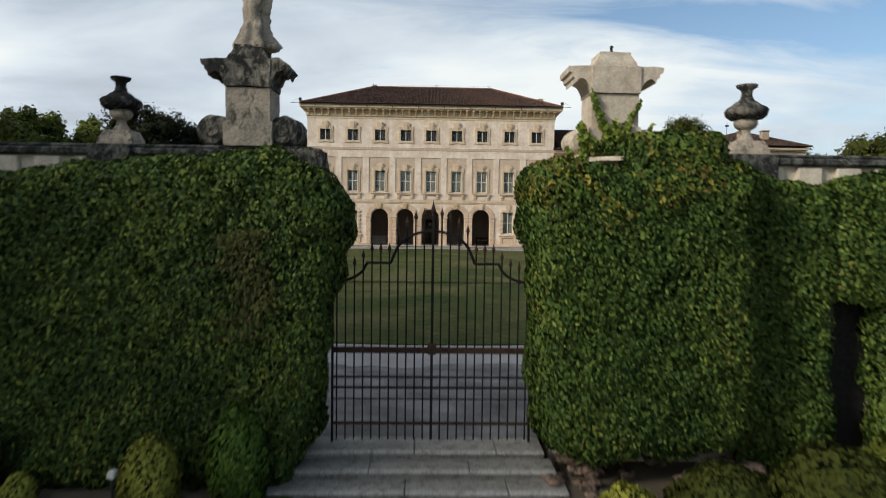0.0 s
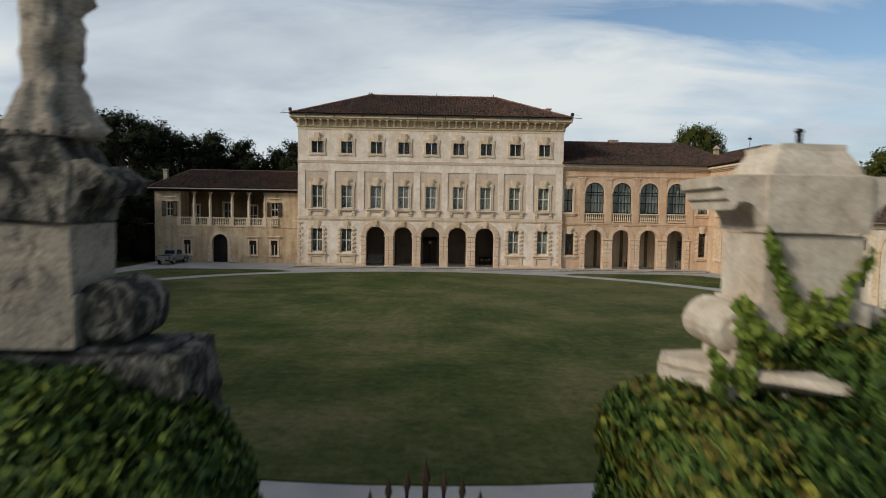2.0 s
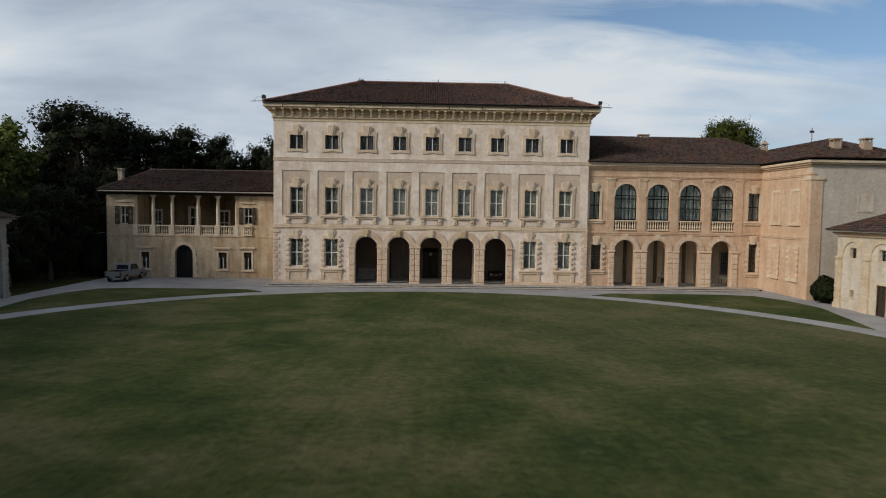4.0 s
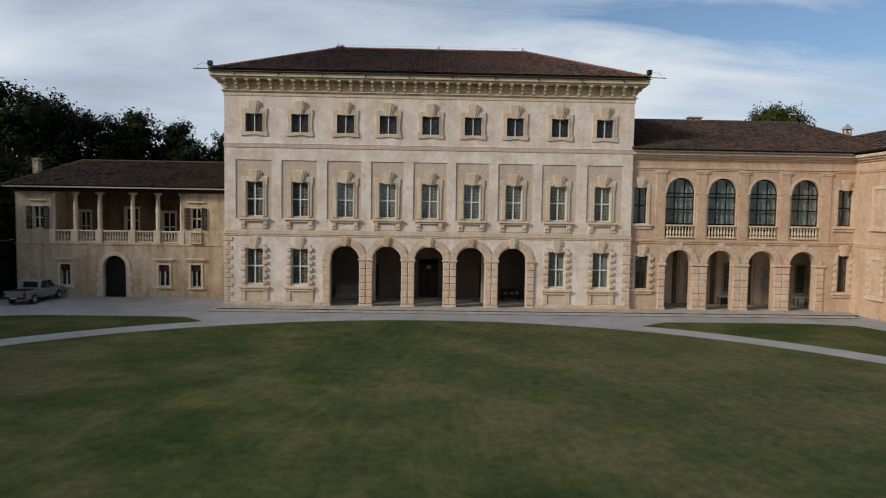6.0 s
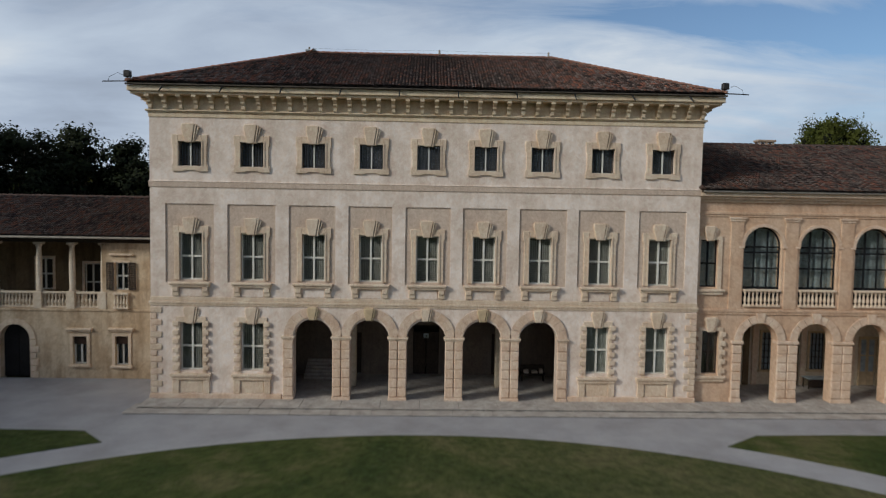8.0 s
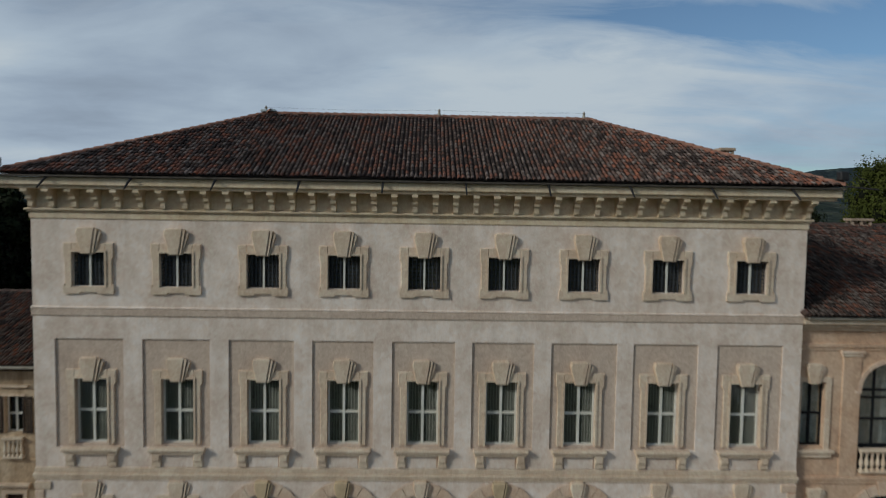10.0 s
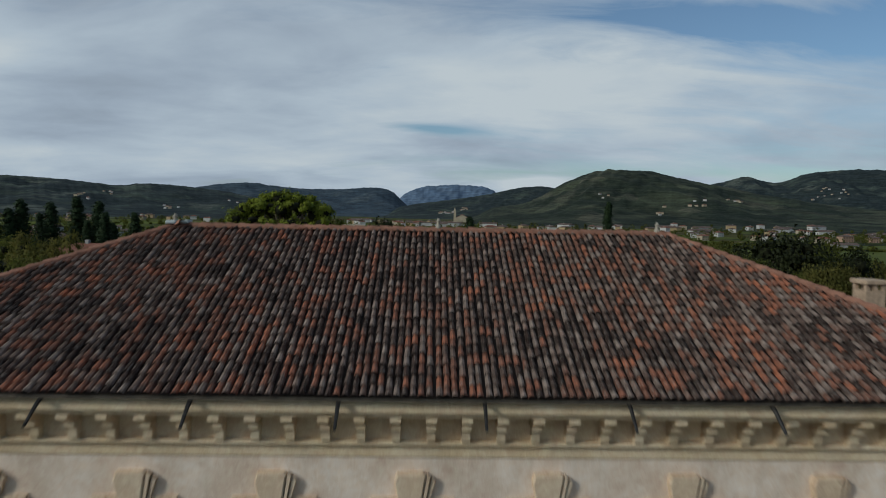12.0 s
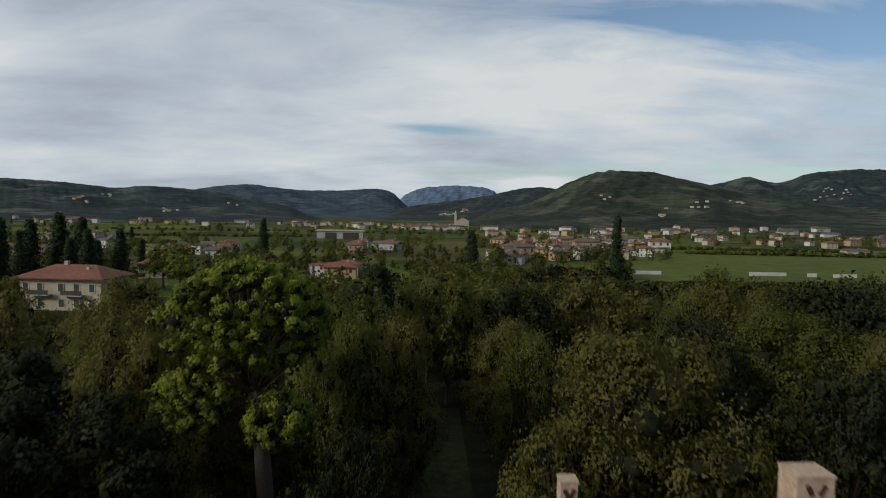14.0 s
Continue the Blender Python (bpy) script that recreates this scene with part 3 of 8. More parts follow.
def wall(g, x0, x1, z0, z1, y0, y1, holes=(), arches=()):
    """An upright wall along x with openings through it: holes (xa, xb, za, zb); arches (xa, xb, za, spring)."""
    rects = list(holes) + [(a, b, za, sp + (b - a) / 2) for a, b, za, sp in arches]
    xs = sorted({x0, x1, *[r[0] for r in rects], *[r[1] for r in rects]})
    zs = sorted({z0, z1, *[max(z0, r[2]) for r in rects], *[min(z1, r[3]) for r in rects]})
    xs, zs = [x for x in xs if x0 <= x <= x1], [z for z in zs if z0 <= z <= z1]

    def solid(i, j):
        if not (0 <= i < len(xs) - 1 and 0 <= j < len(zs) - 1):
            return False
        cx, cz = (xs[i] + xs[i + 1]) / 2, (zs[j] + zs[j + 1]) / 2
        return not any(a < cx < b and c < cz < d for a, b, c, d in rects)

    for i in range(len(xs) - 1):
        for j in range(len(zs) - 1):
            if not solid(i, j):
                continue
            a, b, c, d = xs[i], xs[i + 1], zs[j], zs[j + 1]
            g.add([(a, y0, c), (b, y0, c), (b, y0, d), (a, y0, d)], [(0, 1, 2, 3)])
            g.add([(a, y1, c), (b, y1, c), (b, y1, d), (a, y1, d)], [(3, 2, 1, 0)])
            for di, dj, q in ((-1, 0, [(a, y0, c), (a, y0, d), (a, y1, d), (a, y1, c)]), (1, 0, [(b, y0, c), (b, y1, c), (b, y1, d), (b, y0, d)]),
                              (0, -1, [(a, y0, c), (a, y1, c), (b, y1, c), (b, y0, c)]), (0, 1, [(a, y0, d), (b, y0, d), (b, y1, d), (a, y1, d)])):
                if not solid(i + di, j + dj):
                    g.add(q, [(0, 1, 2, 3)])
    for a, b, za, sp in arches:
        r, cx, n = (b - a) / 2, (a + b) / 2, 16
        top = sp + r
        for k in range(n):
            t0, t1 = math.pi * k / n, math.pi * (k + 1) / n
            p, q = (cx - r * math.cos(t0), sp + r * math.sin(t0)), (cx - r * math.cos(t1), sp + r * math.sin(t1))
            g.add([(p[0], y0, p[1]), (q[0], y0, q[1]), (q[0], y0, top), (p[0], y0, top)], [(0, 1, 2, 3)])
            g.add([(p[0], y1, p[1]), (q[0], y1, q[1]), (q[0], y1, top), (p[0], y1, top)], [(3, 2, 1, 0)])
            g.add([(p[0], y0, p[1]), (p[0], y1, p[1]), (q[0], y1, q[1]), (q[0], y0, q[1])], [(0, 1, 2, 3)])
    return g


def arch_ring(cx, sp, r0, r1, y0, y1, n=14, a0=0.0, a1=math.pi):
    """The face ring of an arch, as one block."""
    g = Geo()
    v, f = [], []
    for k in range(n + 1):
        t = a0 + (a1 - a0) * k / n
        for r in (r0, r1):
            for y in (y0, y1):
                v.append((cx - r * math.cos(t), y, sp + r * math.sin(t)))
    for k in range(n):
        o = 4 * k
        f += [(o, o + 4, o + 6, o + 2), (o + 1, o + 3, o + 7, o + 5), (o, o + 1, o + 5, o + 4), (o + 2, o + 6, o + 7, o + 3)]
    f += [(0, 2, 3, 1), (4 * n, 4 * n + 1, 4 * n + 3, 4 * n + 2)]
    return g.add(v, f)


def worn(g, amount, rng, cut=3):
    """Roughened copy: each face cut finer and every corner shifted a little."""
    me = bpy.data.meshes.new("tmp")
    me.from_pydata(g.v, [], g.f)
    bm = bmesh.new()
    bm.from_mesh(me)
    if cut:
        bmesh.ops.subdivide_edges(bm, edges=bm.edges, cuts=cut, use_grid_fill=True)
    for p in bm.verts:
        k = noise.noise_vector(p.co * 4.0) * amount + noise.noise_vector(p.co * 13.0) * amount * 0.4
        p.co += k
    out = Geo()
    bm.verts.index_update()
    out.v = [tuple(p.co) for p in bm.verts]
    out.f = [tuple(q.index for q in f.verts) for f in bm.faces]
    bm.free()
    bpy.data.meshes.remove(me)
    return out


# ---- roofs ----
TW, TL = 0.170, 0.34  # spacing of the tile columns, exposed length of a tile


def tile_template(s, t, drop, k=1.0, ln=0.39):
    """One barrel tile in roof coordinates (along the eave, up the slope, off the roof)."""
    out = []
    for tt, w, lift in ((0.0, 0.073 * k, 0.058), (ln, 0.058 * k, 0.004)):
        for q in range(5):
            a = math.pi * q / 4
            out.append((s + w * math.cos(a), t + tt, 0.005 + lift + drop + 0.078 * k * math.sin(a)))
    return out


TILE_FACES = [(k, k + 1, k + 6, k + 5) for k in range(4)]


def slope(quad, tiles, singles, rng, pick=None, slab=None):
    """Lays barrel tiles on one roof slope: quad is eave left, eave right, top right, top left, seen from outside."""
    p0, p1, p2, p3 = [Vector(p) for p in quad]
    u = (p1 - p0).normalized()
    n = u.cross(p3 - p0)
    if n.length < 1e-4:
        n = u.cross(p2 - p0)
    n.normalize()
    v = n.cross(u)
    top, run = (p3 - p0).dot(v), (p1 - p0).length
    s3, s2 = (p3 - p0).dot(u), (p2 - p0).dot(u)
    rows, cols = int(top / TL), int(run / TW)
    for c in range(cols + 1):
        s = (c + 0.5) * TW
        wob, stagger = rng.uniform(-0.014, 0.014), rng.uniform(0.0, 0.16)
        for r in range(rows + 1):
            t = r * TL - 0.06 - (stagger if r else 0.0)
            if t > top - 0.2:
                continue
            ln = min(0.39, top - t - 0.03)
            f = min(1, max(0, (t + 0.25) / top))
            if not (s3 * f - 0.02 <= s <= run + (s2 - run) * f + 0.02):
                continue
            j = tile_template(s + wob + rng.uniform(-0.01, 0.01), t + rng.uniform(-0.02, 0.02), rng.uniform(0, 0.02), rng.uniform(0.92, 1.08), ln)
            w = [p0 + u * a + v * b + n * d for a, b, d in j]
            if pick and singles is not None and pick(w[0]):
                singles.append((p0 + u * s + v * t, u, v, n))
            else:
                tiles.add([tuple(q) for q in w], TILE_FACES)


def ridge_tiles(g, a, b, rng, r=0.15):
    a, b = Vector(a), Vector(b)
    d = (b - a).normalized()
    side = d.cross(Vector((0, 0, 1))).normalized()
    up = side.cross(d)
    n = int((b - a).length / 0.38)
    for k in range(n + 1):
        v = []
        for e, rr in ((0, r), (0.45, r * 0.85)):
            o = a + d * (k * 0.38 + e) + up * (0.01 + rng.uniform(0, 0.012) - (0.02 if e else 0))
            v += [tuple(o + side * rr * math.cos(math.pi * q / 5) + up * rr * math.sin(math.pi * q / 5)) for q in range(6)]
        g.add(v, [(q, q + 1, q + 7, q + 6) for q in range(5)] + [(0, 5, 4, 3, 2, 1)])


def hip_roof(parent, x0, x1, y0, y1, ze, ra, rb, zr, seed, sides="fblr", pick=None, tile_mat=None):
    """A hipped roof over a rectangle; ra, rb: the ridge's ends in plan. Returns the roof part."""
    rng = random.Random(seed)
    tiles, singles, ridge, slab = Geo(), [], Geo(), Geo()
    A, B = (*ra, zr), (*rb, zr)
    c = [(x0, y0, ze), (x1, y0, ze), (x1, y1, ze), (x0, y1, ze)]
    along_x = abs(rb[0] - ra[0]) >= abs(rb[1] - ra[1])
    if along_x:
        quads = {"f": (c[0], c[1], B, A), "b": (c[2], c[3], A, B), "l": (c[3], c[0], A, A), "r": (c[1], c[2], B, B)}
        hips = [(c[0], A), (c[3], A), (c[1], B), (c[2], B), (A, B)]
    else:
        quads = {"f": (c[0], c[1], A, A), "b": (c[2], c[3], B, B), "l": (c[3], c[0], A, B), "r": (c[1], c[2], B, A)}
        hips = [(c[0], A), (c[1], A), (c[2], B), (c[3], B), (A, B)]
    slab.add([*c, A, B], [(3, 2, 1, 0)])
    for q in quads.values():
        pts = [q[0], q[1], q[2]] + ([q[3]] if q[3] != q[2] else [])
        slab.add(pts, [tuple(range(len(pts)))])
    roof = part("roof", slab, DARKTILE, parent, "hipped roof of weathered barrel tiles")
    for s in sides:
        slope(quads[s], tiles, singles, rng, pick)
    part("tile_field", tiles, tile_mat or TILE, roof, kind="stuff")
    for a, b in hips:
        if (Vector(b) - Vector(a)).length > 0.3:
            ridge_tiles(ridge, a, b, rng)
    part("ridge_capping", ridge, RIDGE_OLD if tile_mat else RIDGE, roof, "mortared ridge and hip capping", kind="stuff")
    if singles:
        g = Geo()
        g.add(tile_template(0, 0, 0.004), TILE_FACES)
        me = None
        for p, u, v, n in singles[:300]:
            if me is None:
                ob = part("roof_tile", g, TILE_ONE, roof)
                me = ob.data
            else:
                ob = new("roof_tile", me)
                ob.parent = roof
            m = Matrix((u, v, n)).transposed().to_4x4()
            m.translation = p + u * rng.uniform(-0.012, 0.012) + n * rng.uniform(0, 0.01)
            ob.matrix_basis = m
    return roof


RIDGE = simple("ridge_mortar", (0.27, 0.135, 0.09), 0.9, var=0.35, scale=2.5)
RIDGE_OLD = simple("old_ridge_tiles", (0.085, 0.055, 0.042), 0.9, var=0.4, scale=3.5)
DARKTILE = simple("under_tiles", (0.046, 0.034, 0.028), 0.95, var=0.4, scale=5)


# ---- openings ----
def surround_geo(w, z0, z1, t, y0, y1, ear=0.1, sill=True, head=0.34):
    """A moulded stone frame with ears round an opening of half width w."""
    g = Geo()
    o = w + t
    pts_l = [(-o, z0 - (t if sill else 0)), (-w, z0 - (t if sill else 0)), (-w, z1), (-w, z1 + head), (-o - ear, z1 + head), (-o - ear, z1 - 0.55 * t), (-o, z1 - 0.9 * t)]
    g.prism(pts_l, y0, y1, 0.025)
    g.prism([(-x, z) for x, z in reversed(pts_l)], y0, y1, 0.025)
    g.box(-w, w, y0 + 0.004, y1, z1, z1 + head - 0.004)
    if sill:
        g.prism([(-o - ear, z0 - t - 0.02), (-w * 0.6, z0 - t - 0.02), (-w * 0.5, z0 - t + 0.05), (w * 0.5, z0 - t + 0.05), (w * 0.6, z0 - t - 0.02), (o + ear, z0 - t - 0.02), (o + ear, z0 - t + 0.3), (o, z0 - t + 0.36), (o, z0 - 0.02), (-o, z0 - 0.02), (-o, z0 - t + 0.36), (-o - ear, z0 - t + 0.3)], y0 - 0.004, y1, 0.0)
    # inner moulding, a step back from the face
    g.box(-w - 0.07, -w + 0.0, y0 - 0.035, y0, z0, z1 + 0.07)
    g.box(w, w + 0.07, y0 - 0.035, y0, z0, z1 + 0.07)
    g.box(-w, w, y0 - 0.035, y0, z1, z1 + 0.07)
    return g


def keystone_geo(z0, z1, wide, y0, y1):
    """A tall tapered keystone with a fluted flank."""
    k = wide / 0.8
    g = Geo()
    for yy, r, pts in ((y0, 0.03, [(-0.23, 0), (0.14, 0), (0.28, -0.04), (0.22, -0.005), (-0.35, -0.02), (-0.40, -0.19)]),
                       (y0 + 0.03, 0.015, [(0.165, 0), (0.205, 0), (0.385, -0.08), (0.315, -0.03)]),
                       (y0 + 0.07, 0.015, [(0.225, 0), (0.255, 0), (0.49, -0.2), (0.42, -0.12)])):
        g.prism([(x * k, z0 if i < 2 else z1 + z) for i, (x, z) in enumerate(pts)], yy, y1, r)
    return g


def sash_geo(w, z0, z1, y, mull=1, trans=1, bar=0.068):
    g = Geo()
    g.box(-w, -w + bar, y, y + 0.06, z0, z1)
    g.box(w - bar, w, y, y + 0.06, z0, z1)
    g.box(-w + bar, w - bar, y, y + 0.06, z0, z0 + bar)
    g.box(-w + bar, w - bar, y, y + 0.06, z1 - bar, z1)
    for k in range(mull):
        x = -w + 2 * w * (k + 1) / (mull + 1)
        g.box(x - bar * 0.7, x + bar * 0.7, y - 0.01, y + 0.05, z0 + bar, z1 - bar)
    for k in range(trans):
        z = z0 + (z1 - z0) * (k + 1) / (trans + 1)
        g.box(-w + bar, w - bar, y - 0.006, y + 0.052, z - bar * 0.7, z + bar * 0.7)
    return g


def pane_set(win, w, z0, z1, y, mull=1, trans=1):
    for i in range(mull + 1):
        for j in range(trans + 1):
            xa, xb = -w + 2 * w * i / (mull + 1), -w + 2 * w * (i + 1) / (mull + 1)
            za, zb = z0 + (z1 - z0) * j / (trans + 1), z0 + (z1 - z0) * (j + 1) / (trans + 1)
            ob = part("pane", Geo().box(xa + 0.03, xb - 0.03, y, y + 0.006, za + 0.03, zb - 0.03), GLASS, win)
            ob.visible_shadow = False


def blind_geo(w, z0, z1, y, seed):
    """A hanging net or curtain in soft folds."""
    rng = random.Random(seed)
    g, n = Geo(), 18
    v = []
    for k in range(n + 1):
        x = -w + 2 * w * k / n
        d = 0.02 * math.sin(k * 2.1) + rng.uniform(-0.006, 0.006)
        v += [(x, y + d, z0), (x, y + d, z1)]
    v += [(x, yy + 0.03, z) for x, yy, z in v]
    m = 2 * (n + 1)
    for k in range(n):
        g_f = [(2 * k, 2 * k + 2, 2 * k + 3, 2 * k + 1), (m + 2 * k + 1, m + 2 * k + 3, m + 2 * k + 2, m + 2 * k)]
        g.f += g_f
    g.v = v
    return g


def net_geo(w, z0, z1, y, step=0.105):
    """A taut net of crossing cords."""
    g = Geo()
    n, k = round(2 * w / step), round((z1 - z0) / step)
    for i in range(n + 1):
        x = -w + 2 * w * i / n
        g.box(x - 0.014, x + 0.014, y, y + 0.012, z0, z1)
    for j in range(k + 1):
        z = z0 + (z1 - z0) * j / k
        g.box(-w, w, y - 0.004, y + 0.008, z - 0.016, z + 0.016)
    return g


def at(x, y=0.0, z=0.0):
    return Matrix.Translation((x, y, z))


# ---- the main house ----
villa = thing("villa", "three-storey cream stucco villa with arcade, bracketed cornice and tiled hip roof", "villa")
COLS = (-12.4, -9.2, -6.0, -3.0, 0.0, 3.0, 6.0, 9.2, 12.4)
PANELS = ((-13.72, -11.2), (-10.5, -8.0), (-7.3, -4.86), (-4.18, -1.88), (-1.18, 1.2), (1.85, 4.2), (4.86, 7.38), (8.0, 10.5), (11.24, 13.78))
ARCHX = (-6.0, -3.0, 0.0, 3.0, 6.0)
AR = 1.03
W3 = (12.42, 13.68)
W2 = (6.46, 8.95)
W1 = (1.65, 4.22)
HW = 0.60
win_holes = [(c - HW, c + HW, *W3) for c in COLS] + [(c - HW, c + HW, *W2) for c in COLS] + [(c - HW, c + HW, *W1) for c in (COLS[0], COLS[1], COLS[7], COLS[8])]
arch_holes = [(c - AR, c + AR, -0.1, 3.42) for c in ARCHX]
EAVE = 15.95
g = wall(Geo(), -14.5, 14.5, -0.1, EAVE, 0.064, 0.65, win_holes, arch_holes)
part("front_wall", g, PANEL, villa, "wall face with shallow recessed panels")
flat_holes = [h for h in win_holes if h[2] != W2[0]] + [(a, b, 6.33, 10.45) for a, b in PANELS]
g = wall(Geo(), -14.5, 14.5, -0.1, EAVE, 0.0, 0.06, flat_holes, arch_holes)
part("stucco_facing", g, MAIN, villa, "worn cream stucco with paler patches")
for xa in (-14.5, 13.9):
    part("side_wall", Geo().box(xa, xa + 0.6, 0.65, 12.0, -0.1, EAVE), MAIN, villa)
part("rear_wall", Geo().box(-13.9, 13.9, 11.4, 12.0, -0.1, EAVE), MAIN, villa)
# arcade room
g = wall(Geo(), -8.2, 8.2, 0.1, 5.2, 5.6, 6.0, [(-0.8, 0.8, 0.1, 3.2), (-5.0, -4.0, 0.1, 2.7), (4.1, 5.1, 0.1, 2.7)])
part("arcade_wall", g, VAULT, villa, "rear wall of the arcade, its shade in the colour")
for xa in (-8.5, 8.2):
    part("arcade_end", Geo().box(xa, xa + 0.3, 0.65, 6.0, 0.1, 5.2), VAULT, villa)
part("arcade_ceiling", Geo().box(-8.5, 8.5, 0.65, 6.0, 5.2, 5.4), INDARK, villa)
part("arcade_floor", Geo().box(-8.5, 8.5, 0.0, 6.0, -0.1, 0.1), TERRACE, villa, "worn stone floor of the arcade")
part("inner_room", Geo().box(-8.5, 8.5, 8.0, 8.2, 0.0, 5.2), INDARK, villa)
for x, w in ((0, 0.8), (-4.5, 0.5), (4.6, 0.5)):
    part("inner_door", Geo().soft_box(x - w, x - 0.02, 5.75, 5.8, 0.1, 2.75).soft_box(x + 0.02, x + w, 5.75, 5.8, 0.1, 2.75), DARKWOOD, villa, "dark double door under the arcade")

for x in (-4.25, 4.25):
    part("inner_pier", Geo().soft_box(x - 0.22, x + 0.22, 2.7, 3.3, 0.1, 5.2, 0.03), INNER, villa, "worn ochre inner pier")
stair = thing("inner_stairs", "dim stone stairs rising at the back of the arcade", "stairs", (-6.4, 4.2, 0.1))
for k in range(6):
    part("stair_step", Geo().soft_box(-0.9, 0.9, 0.24 * k, 1.44, 0.16 * k, 0.16 * (k + 1), 0.01), TERRACE, stair)
sign = thing("wall_sign", "small pale notice on the dark rear wall of the arcade", "sign", (0.0, 5.55, 2.55))
part("board", Geo().soft_box(-0.16, 0.16, -0.02, 0.03, -0.14, 0.14, 0.01), CURTAIN, sign)
part("plain_bar", Geo().box(-0.09, 0.09, -0.026, -0.022, 0.0, 0.03).box(-0.06, 0.06, -0.026, -0.022, -0.06, -0.03), DARKWOOD, sign)
bench = thing("arcade_bench", "dark wooden bench with pale things piled on it", "bench", (6.5, 4.4, 0.1))
part("seat", Geo().soft_box(-0.75, 0.75, -0.22, 0.22, 0.42, 0.47, 0.01), DARKWOOD, bench)
part("backrest", Geo().soft_box(-0.75, 0.75, 0.2, 0.24, 0.5, 0.92, 0.01), DARKWOOD, bench)
for xx in (-0.66, 0.66):
    part("leg", Geo().box(xx - 0.04, xx + 0.04, -0.2, 0.2, 0.0, 0.42), DARKWOOD, bench)
for xx, ww, hh in ((-0.4, 0.14, 0.2), (0.1, 0.18, 0.14), (0.5, 0.1, 0.24)):
    tagged(part("stored_box", Geo().soft_box(6.5 + xx - ww, 6.5 + xx + ww, 4.25, 4.5, 0.57, 0.57 + hh, 0.02), PALEST), "small pale box stored on the arcade bench", "box", "boxes on the bench")

# strings and cornice
for name, y, z0, z1, m in (("string_course", -0.05, 5.08, 5.2, STONE), ("string_course", -0.09, 5.2, 5.34, STONE), ("string_course", -0.035, 5.34, 5.56, STONE),
                           ("upper_string", -0.045, 11.30, 11.58, PANEL), ("upper_string", -0.06, 11.58, 11.64, MAIN),
                           ("cornice_moulding", -0.04, 14.90, 15.14, CORNICE), ("cornice_moulding", -0.10, 15.14, 15.20, CORNICE), ("cornice_moulding", -0.16, 15.20, 15.29, CORNICE), ("frieze", -0.03, 15.29, 15.98, CORNICE),
                           ("corona", -0.66, 15.98, 16.10, CORNICE), ("corona", -0.78, 16.10, 16.38, CORNICE)):
    e = 14.5 - y
    g = Geo()
    g.soft_box(-e, e, y, 0.0 if z0 < 15.9 else 0.5, z0, z1, 0.02)
    if z0 > 11:
        g.box(-e, -14.5, 0.0 if z0 < 15.9 else 0.5, 12.2, z0, z1).box(14.5, e, 0.0 if z0 < 15.9 else 0.5, 12.2, z0, z1)
        if z0 > 15.9:
            g.box(-14.5, 14.5, 0.5, 12.6, z0, z1)
    part(name, g, m, villa)
g = Geo()
prof = [(-0.03, 15.29), (-0.20, 15.30), (-0.24, 15.36), (-0.24, 15.54), (-0.31, 15.58), (-0.35, 15.67), (-0.35, 15.73), (-0.46, 15.77), (-0.54, 15.84), (-0.60, 15.85), (-0.60, 15.98), (0.0, 15.98), (0.0, 15.29)]
v = [(-0.09, y, z) for y, z in prof] + [(0.09, y, z) for y, z in prof]
k = len(prof)
g.add(v, [tuple(range(k)), tuple(range(2 * k - 1, k - 1, -1))] + [(i, k + i, k + (i + 1) % k, (i + 1) % k) for i in range(k)])
g.box(-0.115, 0.115, -0.64, -0.02, 15.87, 15.978).box(-0.105, 0.105, -0.37, -0.02, 15.62, 15.70)
mod = part("modillion", g, CORNICE, villa, "stepped stone bracket under the eave")
mod.matrix_basis = at(-14.36)
MODS = [14.36]
for c in COLS:
    left, right = (0.8 if c < -4 or c > 7 else 0.75), (0.8 if c < -7 or c > 4 else 0.75)
    MODS += [c - 1.5 * left, c - 0.5 * left, c + 0.5 * right, c + 1.5 * right]
for x in MODS:
    copy_thing(mod, at(x))
for sx, rz in ((-14.5, -90), (14.5, 90)):
    for i in range(14):
        copy_thing(mod, pose(sx, 0.6 + i * 0.82, 0, 0, 0, rz))
for xa, xb in ((-14.58, -7.64), (7.64, 14.58)):
    part("plinth", Geo().soft_box(xa, xb, -0.09, 0.0, -0.1, 0.42, 0.03), PINK, villa, "pinkish stone plinth")

# gutter and its ties
g = Geo()
g.prism([(-15.3, 16.385), (15.3, 16.385), (15.3, 16.46), (-15.3, 16.46)], -0.95, -0.785, 0.02)
part("gutter", g, simple("gutter_copper", (0.11, 0.092, 0.072), 0.7, 0.2, var=0.4, scale=3), villa, "thin brown metal gutter along the eave")
spout = part("gutter_spout", Geo().tube([(0.0, -0.88, 16.36), (0.0, -0.98, 16.32), (0.0, -1.42, 15.98)], [0.05, 0.045, 0.03], 6), DARKMETAL, villa, "dark rusty spout under the gutter")
spout.matrix_basis = at(-13.4)
for i in range(1, 10):
    copy_thing(spout, at(-13.4 + 2.97 * i))

# windows of the top floor
def lattice(w, z0, z1, y):
    g = Geo()
    n = 8
    for i in range(n + 1):
        x = -w + 2 * w * i / n
        g.box(x - 0.02, x + 0.02, y, y + 0.02, z0, z1)
    k = 9
    for j in range(k + 1):
        z = z0 + (z1 - z0) * j / k
        g.box(-w, w, y - 0.004, y + 0.016, z - 0.02, z + 0.02)
    return g


